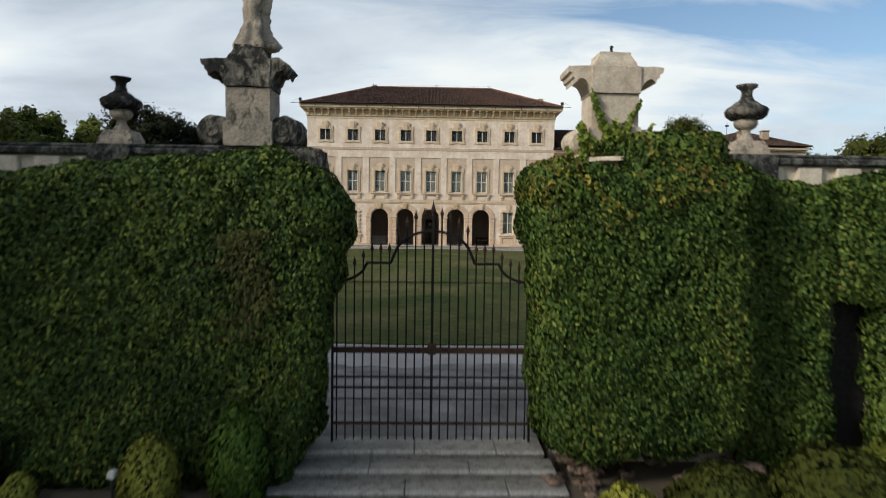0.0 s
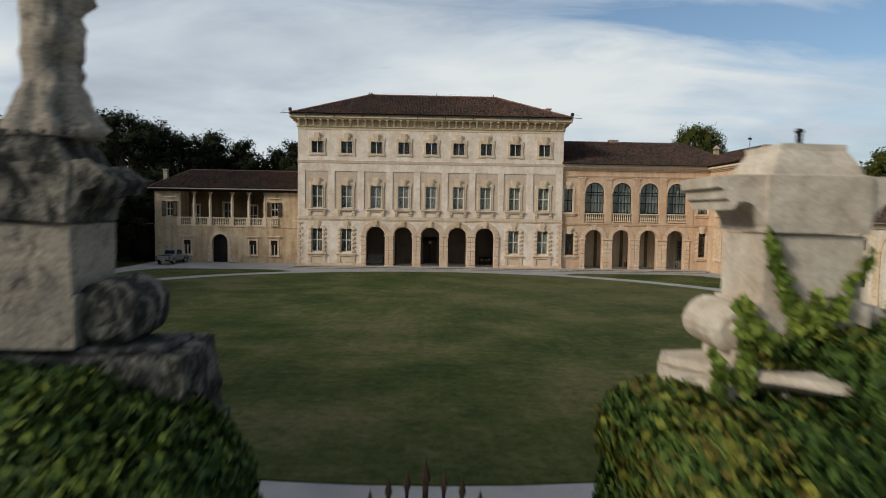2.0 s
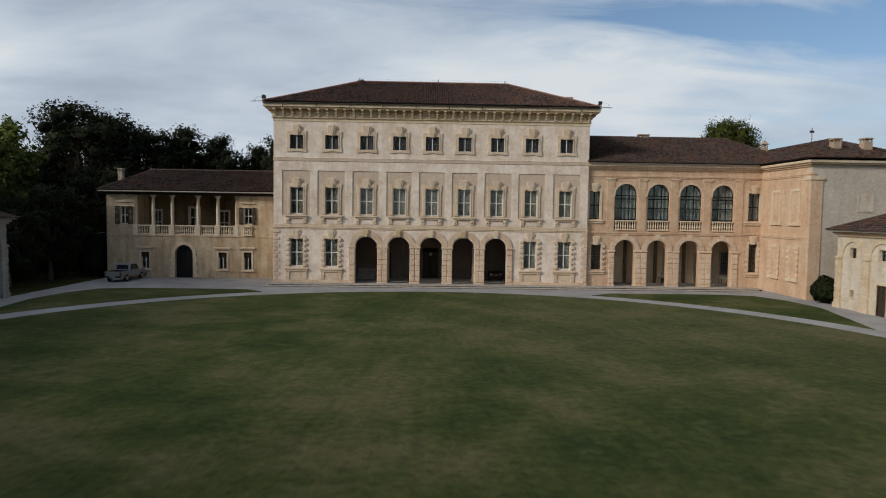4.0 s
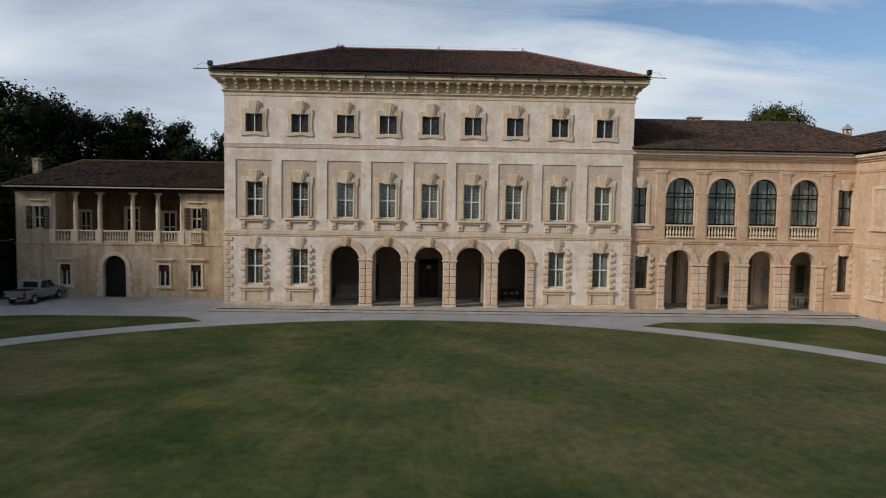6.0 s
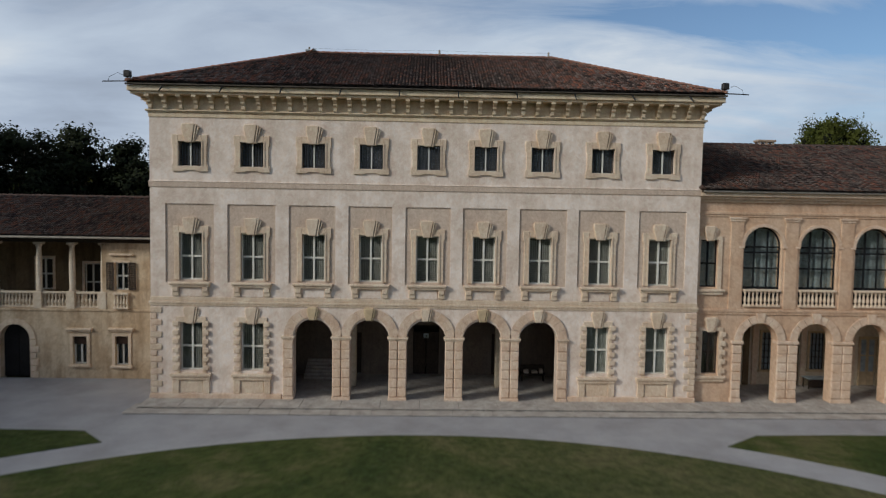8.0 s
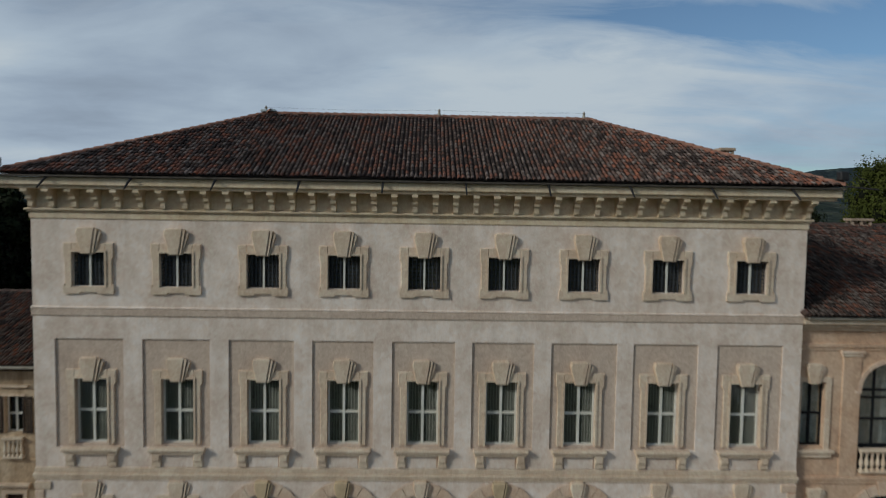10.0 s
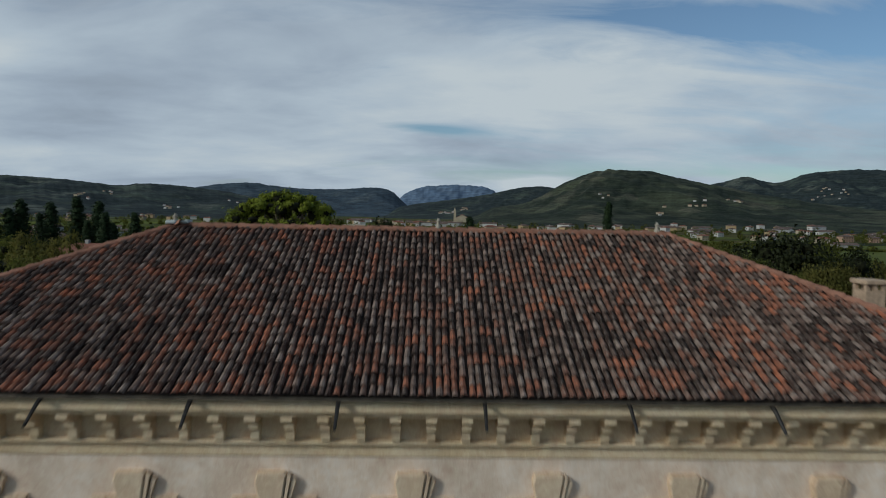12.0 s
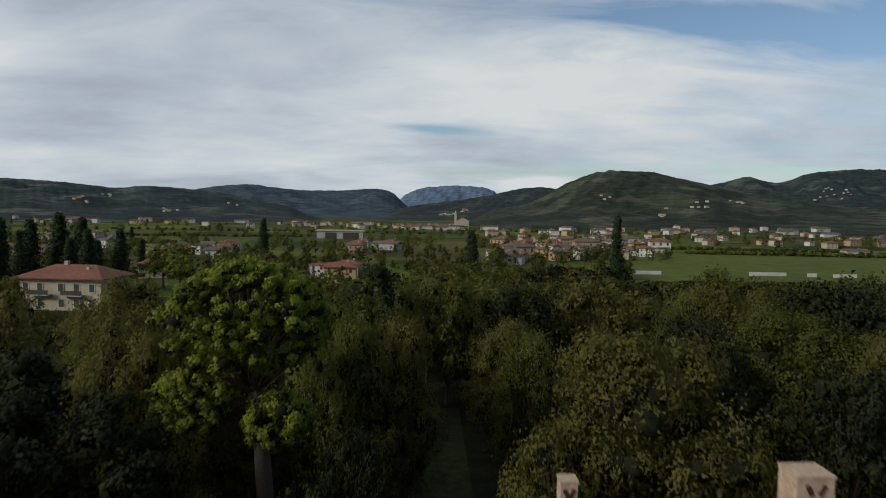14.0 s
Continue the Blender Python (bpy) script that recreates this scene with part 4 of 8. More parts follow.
win = part("window", surround_geo(HW, *W3, 0.265, -0.085, 0.0, 0.055), STONE, villa, "small attic window with eared stone frame and lattice")
part("keystone", keystone_geo(13.62, 14.60, 0.80, -0.20, 0.0), STONE, win)
part("lattice", lattice(HW, *W3, 0.13), LATTICE, win, "dark lattice grille")
part("mullion", Geo().box(-0.035, 0.035, 0.06, 0.12, W3[0], W3[1]), SASH, win, "pale central mullion")
pane_set(win, HW, *W3, 0.24, 1, 0)
# dark sheet in place of the unlit attic room
part("blind", blind_geo(HW, *W3, 0.42, 1), INDARK, win)
win.matrix_basis = at(COLS[0])
for c in COLS[1:]:
    copy_thing(win, at(c))

# windows of the main floor
win = part("window", surround_geo(HW, *W2, 0.26, -0.02, 0.064, 0.07, False), STONE, villa, "tall four-light window with eared stone frame")
part("keystone", keystone_geo(8.86, 9.76, 0.80, -0.14, 0.064), STONE, win)
part("sash", sash_geo(HW, *W2, 0.20), SASH, win, "cream painted casement")
pane_set(win, HW, *W2, 0.225)
part("net", net_geo(HW, *W2, 0.262), NET, win, "grey net behind the panes")
# dark sheet behind the net, in place of an unlit room
part("blind", Geo().box(-HW, HW, 0.29, 0.31, *W2), BLIND, win, "dark sheet standing for the room behind the net")
part("sill", Geo().soft_box(-1.06, 1.06, -0.26, 0.0, 6.22, 6.36, 0.03).soft_box(-1.0, 1.0, -0.18, 0.0, 6.10, 6.22, 0.02), STONE, win)
for s in (-1, 1):
    br = Geo()
    br.prism([(s * 0.78 - 0.17, 5.62), (s * 0.78 + 0.17, 5.62), (s * 0.78 + 0.17, 6.10), (s * 0.78 - 0.17, 6.10)], -0.10, 0.0, 0.02)
    br.prism([(s * 0.78 - 0.15, 5.84), (s * 0.78 + 0.15, 5.84), (s * 0.78 + 0.15, 6.10), (s * 0.78 - 0.15, 6.10)], -0.17, -0.10, 0.03)
    part("bracket", br, STONE, win)
part("apron", Geo().soft_box(-0.58, 0.58, -0.03, 0.0, 5.58, 6.08, 0.02), MAIN, win, "stained panel under the sill")
win.matrix_basis = at(COLS[0])
for c in COLS[1:]:
    copy_thing(win, at(c))

# windows of the ground floor, with blocked frames
def blocked_window(blind, seed, label):
    w = part("window", Geo().box(-0.78, -HW, -0.06, 0.0, 1.5, 4.5).box(HW, 0.78, -0.06, 0.0, 1.5, 4.5).box(-HW, HW, -0.06, 0.0, 4.22, 4.5), STONE, villa, label)
    for k in range(6):
        z = 1.66 + k * 0.47
        for s in (-1, 1):
            part("rustic_block", Geo().soft_box(min(s * 0.62, s * 0.95), max(s * 0.62, s * 0.95), -0.13, -0.06, z, z + 0.27, 0.03), STONE, w)
    part("keystone", keystone_geo(4.15, 5.06, 0.75, -0.13, 0.0), STONE, w)
    part("sash", sash_geo(HW, *W1, 0.20), SASH, w, "cream painted casement")
    pane_set(w, HW, *W1, 0.225)
    part("net", net_geo(HW, *W1, 0.262), NET, w, "grey net behind the panes")
    part("blind", blind_geo(HW, *W1, 0.33, seed), blind, w)
    part("sill", Geo().soft_box(-1.08, 1.08, -0.22, 0.0, 1.33, 1.5, 0.03).soft_box(-1.02, 1.02, -0.14, 0.0, 1.15, 1.33, 0.03), STONE, w)
    part("apron", Geo().soft_box(-0.98, -0.62, -0.1, 0.0, 0.42, 1.15, 0.03).soft_box(0.62, 0.98, -0.1, 0.0, 0.42, 1.15, 0.03).soft_box(-0.6, 0.6, -0.03, 0.0, 0.45, 1.13, 0.02), STONE, w)
    return w


w = blocked_window(BLIND, 3, "ground-floor window with blocked stone jambs")
w.matrix_basis = at(COLS[0])
copy_thing(w, at(COLS[1]))
w = blocked_window(CURTAIN, 4, "ground-floor window with pale curtains and blocked jambs")
w.matrix_basis = at(COLS[7])
copy_thing(w, at(COLS[8]))

# arcade: piers, imposts, arches
for x0, x1 in ((-7.55, -7.05), (-4.95, -4.05), (-1.95, -1.05), (1.05, 1.95), (4.05, 4.95), (7.05, 7.55)):
    pier = part("pier", Geo().box(x0, x1, -0.05, 0.0, -0.1, 3.36), PINK, villa, "blocked pinkish stone pier")
    for k in range(6):
        z = 0.34 + k * 0.505
        part("pier_block", Geo().soft_box(x0 - 0.02, (x0 + x1) / 2 - 0.02 if x1 - x0 > 0.8 else x1 + 0.02, -0.14, -0.05, z, z + 0.485, 0.035), PINK, pier)
        if x1 - x0 > 0.8:
            part("pier_block", Geo().soft_box((x0 + x1) / 2 + 0.02, x1 + 0.02, -0.14, -0.05, z, z + 0.485, 0.035), PINK, pier)
    part("pier_base", Geo().soft_box(x0 - 0.05, x1 + 0.05, -0.16, -0.0, -0.1, 0.31, 0.03), PINK, pier)
    part("impost", Geo().soft_box(x0 - 0.07, x1 + 0.07, -0.15, 0.3, 3.36, 3.44, 0.02).soft_box(x0 - 0.11, x1 + 0.11, -0.19, 0.3, 3.44, 3.54, 0.02), STONE, pier)
for c in ARCHX:
    arch = part("arch", arch_ring(c, 3.54, AR, AR + 0.16, -0.05, 0.0, 20), STONE, villa, "round arch of cut voussoirs")
    nv = 9
    for k in range(nv):
        if k == 4:
            continue
        a = math.pi * k / nv
        part("voussoir", arch_ring(c, 3.54, AR + 0.02, AR + 0.5, -0.085, -0.05, 3, a + 0.008, a + math.pi / nv - 0.008), PINK, arch)
    part("keystone", keystone_geo(4.42, 5.10, 0.62, -0.22, 0.0).moved(at(c)), OCHRE if c in (-6.0, -3.0, 3.0) else STONE, arch, "weathered ochre keystone")

# quoins
rq = random.Random(5)
for sx in (-1, 1):
    for k in range(14):
        L = 0.62 if k % 2 else 0.36
        z = 0.44 + k * 0.328
        part("quoin", Geo().soft_box(min(sx * 14.54, sx * (14.54 - L)), max(sx * 14.54, sx * (14.54 - L)), -0.05 + rq.uniform(-0.01, 0.01), 0.0, z, z + 0.305, 0.025), PINK if rq.random() < 0.5 else STONE, villa)

# roof, chimneys, ridge vents, corner lamps
hip_roof(villa, -15.22, 15.22, -0.95, 12.55, 16.50, (-7.28, 5.55), (7.42, 5.55), 19.66, 11,
         pick=lambda p: -2.2 < p.x < 2.8 and 3.3 < p.y < 5.0)
for x, w in ((-7.3, 0.11), (0.55, 0.11), (7.2, 0.11)):
    part("ridge_finial", Geo().lathe([(0.10, 19.68), (0.10, 19.80), (0.06, 19.86), (0.05, 19.94), (0.075, 19.98), (0.02, 20.06)], x, 5.55, 10), LEAD, villa)
part("ridge_flashing", Geo().soft_box(-7.5, -7.2, 5.3, 5.75, 19.76, 19.86, 0.02).soft_box(-7.1, -6.85, 5.35, 5.72, 19.78, 19.88, 0.02), CURTAIN, villa, "pale metal flashing at the ridge's end")
part("lightning_wire", Geo().tube([(-7.3, 5.55, 19.98), (-3.5, 5.55, 19.93), (0.55, 5.55, 20.0), (4.0, 5.55, 19.95), (7.2, 5.55, 20.0)], 0.004, 4), DARKMETAL, villa)


def chimney(x, y, z0, z1, w, d, parent, label="brick chimney with a vented cap", mat=BRICK):
    ch = part("chimney", Geo().box(x - w / 2, x + w / 2, y - d / 2, y + d / 2, z0, z1 - 0.32), mat, parent, label)
    for sx in (-1, 0, 1):
        for sy in (-1, 1):
            part("vent_post", Geo().box(x + sx * w * 0.42 - 0.06, x + sx * w * 0.42 + 0.06, y + sy * d * 0.4 - 0.05, y + sy * d * 0.4 + 0.05, z1 - 0.32, z1 - 0.14), mat, ch)
    part("cap", Geo().soft_box(x - w / 2 - 0.06, x + w / 2 + 0.06, y - d / 2 - 0.06, y + d / 2 + 0.06, z1 - 0.14, z1, 0.02), mat, ch)
    return ch




def box_chimney(x, y, z0, z1, w, d, label):
    """A plain square stack with dark strips for slanting smoke slots under its flat top."""
    ch = part("chimney", worn(Geo().box(x - w / 2, x + w / 2, y - d / 2, y + d / 2, z0, z1 - 0.07), 0.012, None, 3), BRICK, villa, label)
    part("cap", worn(Geo().box(x - w / 2 - 0.02, x + w / 2 + 0.02, y - d / 2 - 0.02, y + d / 2 + 0.02, z1 - 0.07, z1), 0.01, None, 3), BRICK, ch)
    for k in (-1, 1):
        # dark strips on the face, standing for the dark inside the slots
        slot = Geo().prism([(-0.05, -0.13), (0.05, -0.13), (0.05, 0.13), (-0.05, 0.13)], -0.02, 0.03)
        part("slot_strip", slot.moved(pose(x + k * w * 0.17, y - d / 2 - 0.004, z1 - 0.33, 0, 28 * k, 0)), DARKWOOD, ch)
    return ch


box_chimney(8.92, 10.0, 16.8, 18.95, 0.84, 0.74, "square rendered brick chimney with slanting smoke slots")
box_chimney(4.0, 12.1, 16.4, 17.83, 0.44, 0.44, "small square brick chimney")
chimney(13.63, 5.2, 16.8, 18.47, 0.60, 0.60, villa, "brownish plastered chimney with a vented cap", BRICK)
for sx in (-1, 1):
    lamp = part("roof_floodlight", Geo().soft_box(sx * 15.15 - 0.16, sx * 15.15 + 0.16, -1.05, -0.8, 16.72, 17.05, 0.03).box(sx * 15.15 - 0.03, sx * 15.15 + 0.03, -0.95, -0.89, 16.5, 16.75), DARKMETAL, villa, "small floodlight on the roof corner")
    part("spout", Geo().tube([(sx * 15.2, -0.95, 16.52), (sx * 15.6, -1.25, 16.45), (sx * 16.1, -1.5, 16.38)], 0.03, 5), DARKMETAL, lamp)
    part("cable", Geo().tube([(sx * 15.2, -0.9, 16.75), (sx * 15.55, -1.1, 16.9), (sx * 15.85, -1.3, 16.65), (sx * 15.9, -1.35, 16.4)], 0.012, 4), DARKMETAL, lamp)

# two broad low steps along the front
for k, (y0, z1) in enumerate(((-2.3, 0.07), (-1.55, 0.16))):
    xs = [-15.0 + 0.35 * k + 2.05 * i for i in range(23)]
    step = thing("stone_step", "long low worn stone step before the villa front", "step", group="steps before the villa", kind="structure")
    for xa, xb in zip(xs[:-1], xs[1:]):
        part("slab", Geo().soft_box(xa + 0.006, xb - 0.006, y0, -0.75 if k == 0 else 0.0, z1 - 0.045, z1, 0.015), TERRACE, step)
    part("riser", Geo().box(-14.95 + 0.35 * k, xs[-1], y0 + 0.05, -0.75 if k == 0 else 0.0, -0.1, z1 - 0.045), COPING, step)


# ---- right wing ----
RY = 0.35
rwing = thing("right_wing", "two-storey peach stucco wing with arched loggia windows over an arcade", "building")
RC = (18.18, 21.25, 24.30, 27.36)
RR, RRL = 1.05, 0.97
up_holes = [(14.75, 15.72, 6.4, 8.97), (29.75, 30.85, 6.4, 9.0), (15.0, 15.94, 1.64, 4.02), (29.95, 30.75, 1.55, 4.25)]
up_arch = [(c - RR, c + RR, 5.36, 8.66) for c in RC] + [(c - RRL, c + RRL, -0.1, 3.5) for c in RC]
g = wall(Geo(), 14.5, 31.0, -0.1, 11.4, RY, RY + 0.55, up_holes, up_arch)
part("front_wall", g, WING, rwing, "peach stucco wall")
for name, y, z0, z1 in (("string_course", RY - 0.06, 4.92, 5.06), ("string_course", RY - 0.10, 5.06, 5.22), ("frieze", RY - 0.05, 10.22, 10.34), ("frieze", RY - 0.10, 10.34, 10.5),
                        ("cornice", RY - 0.12, 11.0, 11.15), ("cornice", RY - 0.28, 11.15, 11.3), ("cornice", RY - 0.45, 11.3, 11.5)):
    part(name, Geo().soft_box(14.5, 31.0 + (RY - y if z0 < 11 else 0), y, RY, z0, z1, 0.02), WING if z0 < 11 else STONE, rwing)
part("gutter", Geo().soft_box(14.55, 30.4, RY - 0.62, RY - 0.45, 11.5, 11.62, 0.03), LEAD, rwing)
for x in (16.72, 19.72, 22.78, 25.83, 28.88):
    p = part("pilaster", Geo().soft_box(x - 0.36, x + 0.36, RY - 0.06, RY, 5.22, 10.0, 0.02), WING, rwing)
    part("capital", Geo().soft_box(x - 0.42, x + 0.42, RY - 0.10, RY, 9.98, 10.1, 0.02).soft_box(x - 0.48, x + 0.48, RY - 0.14, RY, 10.1, 10.22, 0.02), PINK, p)


def baluster_geo(z0, z1, r=0.085):
    h = z1 - z0
    return Geo().lathe([(r * 0.9, z0), (r * 0.9, z0 + 0.08 * h), (r * 0.45, z0 + 0.14 * h), (r, z0 + 0.34 * h), (r * 0.8, z0 + 0.5 * h), (r * 0.42, z0 + 0.72 * h), (r * 0.7, z0 + 0.86 * h), (r * 0.85, z0 + 0.92 * h), (r * 0.85, z1)], 0, 0, 8)


def balustrade(parent, x0, x1, y, z0, z1, n, mat=STONE):
    b = part("balustrade", Geo().soft_box(x0, x1, y - 0.14, y + 0.14, z1 - 0.12, z1, 0.02), mat, parent, "stone balustrade")
    part("bottom_rail", Geo().soft_box(x0, x1, y - 0.12, y + 0.12, z0, z0 + 0.1, 0.02), mat, b)
    one = part("baluster", baluster_geo(z0 + 0.1, z1 - 0.12), mat, b)
    one.matrix_basis = at(x0 + (x1 - x0) * 0.5 / n, y)
    for k in range(1, n):
        copy_thing(one, at(x0 + (x1 - x0) * (k + 0.5) / n, y))
    return b


def arched_window(parent, c, y):
    z0, sp, r = 6.36, 8.66, RR
    w = part("window", arch_ring(c, sp, r, r + 0.16, y - 0.07, y, 18), PINK, parent, "tall round-headed window with dark glazing bars")
    gs = arch_ring(c, sp, r - 0.07, r, y + 0.22, y + 0.3, 18)
    gs.box(c - r, c - r + 0.07, y + 0.22, y + 0.3, z0, sp).box(c + r - 0.07, c + r, y + 0.22, y + 0.3, z0, sp).box(c - r + 0.07, c + r - 0.07, y + 0.22, y + 0.3, z0, z0 + 0.08)
    for x in (-0.36, 0.36):
        gs.box(c + x - 0.042, c + x + 0.042, y + 0.222, y + 0.29, z0 + 0.08, sp + 0.85)
    for z in (7.45, sp - 0.35, sp - 0.05):
        gs.box(c - r + 0.07, c + r - 0.07, y + 0.224, y + 0.285, z - 0.045, z + 0.045)
    # black panel behind the balusters, put in for the dark void
    gs.box(c - r, c + r, y + 0.24, y + 0.29, 5.36, z0)
    part("sash", gs, BARS, w, "dark painted window bars with a black panel for the void below")
    pts = [(c - r + 0.04, z0), (c + r - 0.04, z0)] + [(c + (r - 0.04) * math.cos(math.pi * k / 16), sp + (r - 0.04) * math.sin(math.pi * k / 16)) for k in range(17)]
    p = part("pane", Geo().prism(pts, y + 0.25, y + 0.256), GLASS, w)
    p.visible_shadow = False
    part("curtain", blind_geo(r, z0, sp + 0.95, y + 0.5, 8).moved(at(c)), GLASSNET, w, "dim grey net curtain")
    part("impost", Geo().soft_box(c - r - 0.28, c - r, y - 0.09, y, sp - 0.12, sp, 0.02).soft_box(c + r, c + r + 0.28, y - 0.09, y, sp - 0.12, sp, 0.02), PINK, w)
    return w


for c in RC:
    arched_window(rwing, c, RY)
    balustrade(rwing, c - 1.0, c + 1.0, RY + 0.0, 5.36, 6.32, 9)


def wing_window(parent, xa, xb, z0, z1, y, blocks, blind, bars):
    c, hw = (xa + xb) / 2, (xb - xa) / 2
    w = part("window", Geo().box(-hw - 0.2, -hw, -0.07, 0, z0 - 0.1, z1 + 0.2).box(hw, hw + 0.2, -0.07, 0, z0 - 0.1, z1 + 0.2).box(-hw, hw, -0.07, 0, z1, z1 + 0.2), STONE, parent, "wing window in a stone frame")
    part("keystone", keystone_geo(z1 - 0.06, z1 + 0.75, 0.7, -0.17, 0.0), STONE, w)
    part("sill", Geo().soft_box(-hw - 0.4, hw + 0.4, -0.2, 0.0, z0 - 0.24, z0 - 0.1, 0.03).soft_box(-hw - 0.32, hw + 0.32, -0.12, 0.0, z0 - 0.42, z0 - 0.24, 0.03), STONE, w)
    if blocks:
        for k in range(5):
            for s in (-1, 1):
                a, b = s * (hw + 0.05), s * (hw + 0.36)
                part("rustic_block", Geo().soft_box(min(a, b), max(a, b), -0.13, -0.07, z0 + 0.05 + k * 0.5, z0 + 0.33 + k * 0.5, 0.03), STONE, w)
    part("sash", sash_geo(hw, z0, z1, 0.2, 1, 1), bars, w)
    pane_set(w, hw, z0, z1, 0.225)
    part("blind", blind_geo(hw, z0, z1, 0.42, 9), blind, w)
    w.matrix_basis = at(c, y)
    return w


wing_window(rwing, *up_holes[0], RY, False, GLASSNET, BARS)
wing_window(rwing, *up_holes[1], RY, False, GLASSNET, BARS)
wing_window(rwing, *up_holes[2], RY, True, INDARK, DARKWOOD)
wing_window(rwing, *up_holes[3], RY, True, INDARK, DARKWOOD)
xs = [(16.68, 17.19), (19.17, 20.26), (22.24, 23.31), (25.29, 26.37), (28.35, 28.92)]
for x0, x1 in xs:
    pier = part("pier", Geo().box(x0, x1, RY - 0.05, RY, -0.1, 3.3), PINK, rwing, "blocked stone pier")
    for k in range(6):
        z = 0.34 + k * 0.49
        mid = (x0 + x1) / 2
        if x1 - x0 > 1:
            part("pier_block", Geo().soft_box(x0 - 0.02, mid - 0.02, RY - 0.13, RY - 0.05, z, z + 0.475, 0.035), PINK, pier)
            part("pier_block", Geo().soft_box(mid + 0.02, x1 + 0.02, RY - 0.13, RY - 0.05, z, z + 0.475, 0.035), PINK, pier)
        else:
            part("pier_block", Geo().soft_box(x0, x1, RY - 0.11, RY - 0.05, z, z + 0.445, 0.03), PINK, pier)
    part("pier_base", Geo().soft_box(x0 - 0.05, x1 + 0.05, RY - 0.14, RY, -0.1, 0.31, 0.03), PINK, pier)
    part("impost", Geo().soft_box(x0 - 0.08, x1 + 0.08, RY - 0.17, RY + 0.3, 3.32, 3.5, 0.03), PINK, pier)
for c in RC:
    arch = part("arch", arch_ring(c, 3.5, RRL, RRL + 0.14, RY - 0.04, RY, 18), PINK, rwing, "round arch of cut voussoirs")
    for k in range(9):
        a = math.pi * k / 9
        part("voussoir", arch_ring(c, 3.5, RRL + 0.02, RRL + 0.44 + (0.14 if k == 4 else 0), RY - 0.09 - (0.05 if k == 4 else 0), RY - 0.04, 3, a + 0.008, a + math.pi / 9 - 0.008), PINK, arch)
g = wall(Geo(), 16.0, 31.0, 0.0, 4.9, 4.0, 4.3, [(20.3, 21.3, 1.0, 3.3), (23.25, 24.15, 1.05, 3.3), (26.4, 27.4, 0.1, 3.0), (29.0, 29.8, 1.0, 3.2)])
part("arcade_wall", g, INNER, rwing)
part("arcade_end", Geo().box(15.95, 16.15, RY + 0.55, 4.0, 0.0, 4.9), INNER, rwing)
part("arcade_end", Geo().box(30.0, 30.2, RY + 0.55, 4.0, 0.0, 4.9), INNER, rwing)
part("arcade_ceiling", Geo().box(14.6, 30.9, RY + 0.55, 4.3, 4.9, 5.1), INNER, rwing)
part("arcade_floor", Geo().box(14.6, 30.9, 0.0, 4.3, -0.1, 0.1), TERRACE, rwing)
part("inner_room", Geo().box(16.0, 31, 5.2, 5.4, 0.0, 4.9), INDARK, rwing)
for x, mt in ((17.6, PALEST), (19.36, OCHREWALL), (19.88, STONE), (22.41, OCHREWALL), (22.85, STONE), (25.3, OCHREWALL), (25.85, STONE), (28.4, PALEST)):
    part("inner_pilaster", Geo().soft_box(x - 0.17, x + 0.17, 3.9, 4.0, 0.1, 4.6, 0.02), mt, rwing)
for xa, xb, z0, z1 in ((20.3, 21.3, 1.0, 3.3), (23.25, 24.15, 1.05, 3.3), (29.0, 29.8, 1.0, 3.2)):
    w = part("arcade_window", Geo().box(xa - 0.12, xa, 3.93, 4.0, z0, z1 + 0.12).box(xb, xb + 0.12, 3.93, 4.0, z0, z1 + 0.12).box(xa, xb, 3.93, 4.0, z1, z1 + 0.12).box(xa - 0.2, xb + 0.2, 3.86, 4.0, z0 - 0.1, z0), OCHRE, rwing, "ochre-framed window under the arcade")
    part("grille", Geo().join(sash_geo((xb - xa) / 2, z0, z1, 0, 3, 5, 0.03)).moved(at((xa + xb) / 2, 4.08)), DARKMETAL, w, "dark iron grille")
    part("pane", Geo().box(xa, xb, 4.2, 4.21, z0, z1), GLASSNET, w, "pale opaque pane")
tb = thing("covered_table", "long dark table with a white cloth in the arcade", "table", (23.4, 3.3, 0.1))
part("tabletop", Geo().soft_box(-0.75, 0.75, -0.35, 0.35, 0.56, 0.60, 0.01), DARKWOOD, tb)
part("cloth", Geo().soft_box(-0.78, 0.78, -0.38, 0.38, 0.60, 0.64, 0.012), CURTAIN, tb, "white cloth")
part("front_panel", Geo().box(-0.7, 0.7, -0.30, -0.27, 0.1, 0.56), DARKWOOD, tb)
for xx in (-0.68, 0.68):
    for yy in (-0.28, 0.28):
        part("leg", Geo().box(xx - 0.03, xx + 0.03, yy - 0.03, yy + 0.03, 0.0, 0.56), DARKWOOD, tb)
tb = thing("small_table", "dark wooden side table in the arcade", "table", (29.2, 3.2, 0.1))
part("tabletop", Geo().soft_box(-0.55, 0.45, -0.3, 0.3, 0.62, 0.66, 0.01), CURTAIN, tb)
for xx in (-0.5, 0.4):
    for yy in (-0.25, 0.25):
        part("leg", Geo().box(xx - 0.03, xx + 0.03, yy - 0.03, yy + 0.03, 0.0, 0.62), DARKWOOD, tb)
door = part("arcade_door", Geo().box(26.28, 26.4, 3.93, 4.02, 0.1, 3.12).box(27.4, 27.52, 3.93, 4.02, 0.1, 3.12).box(26.4, 27.4, 3.93, 4.02, 3.0, 3.12), OCHRE, rwing, "glazed ochre double door under the arcade")
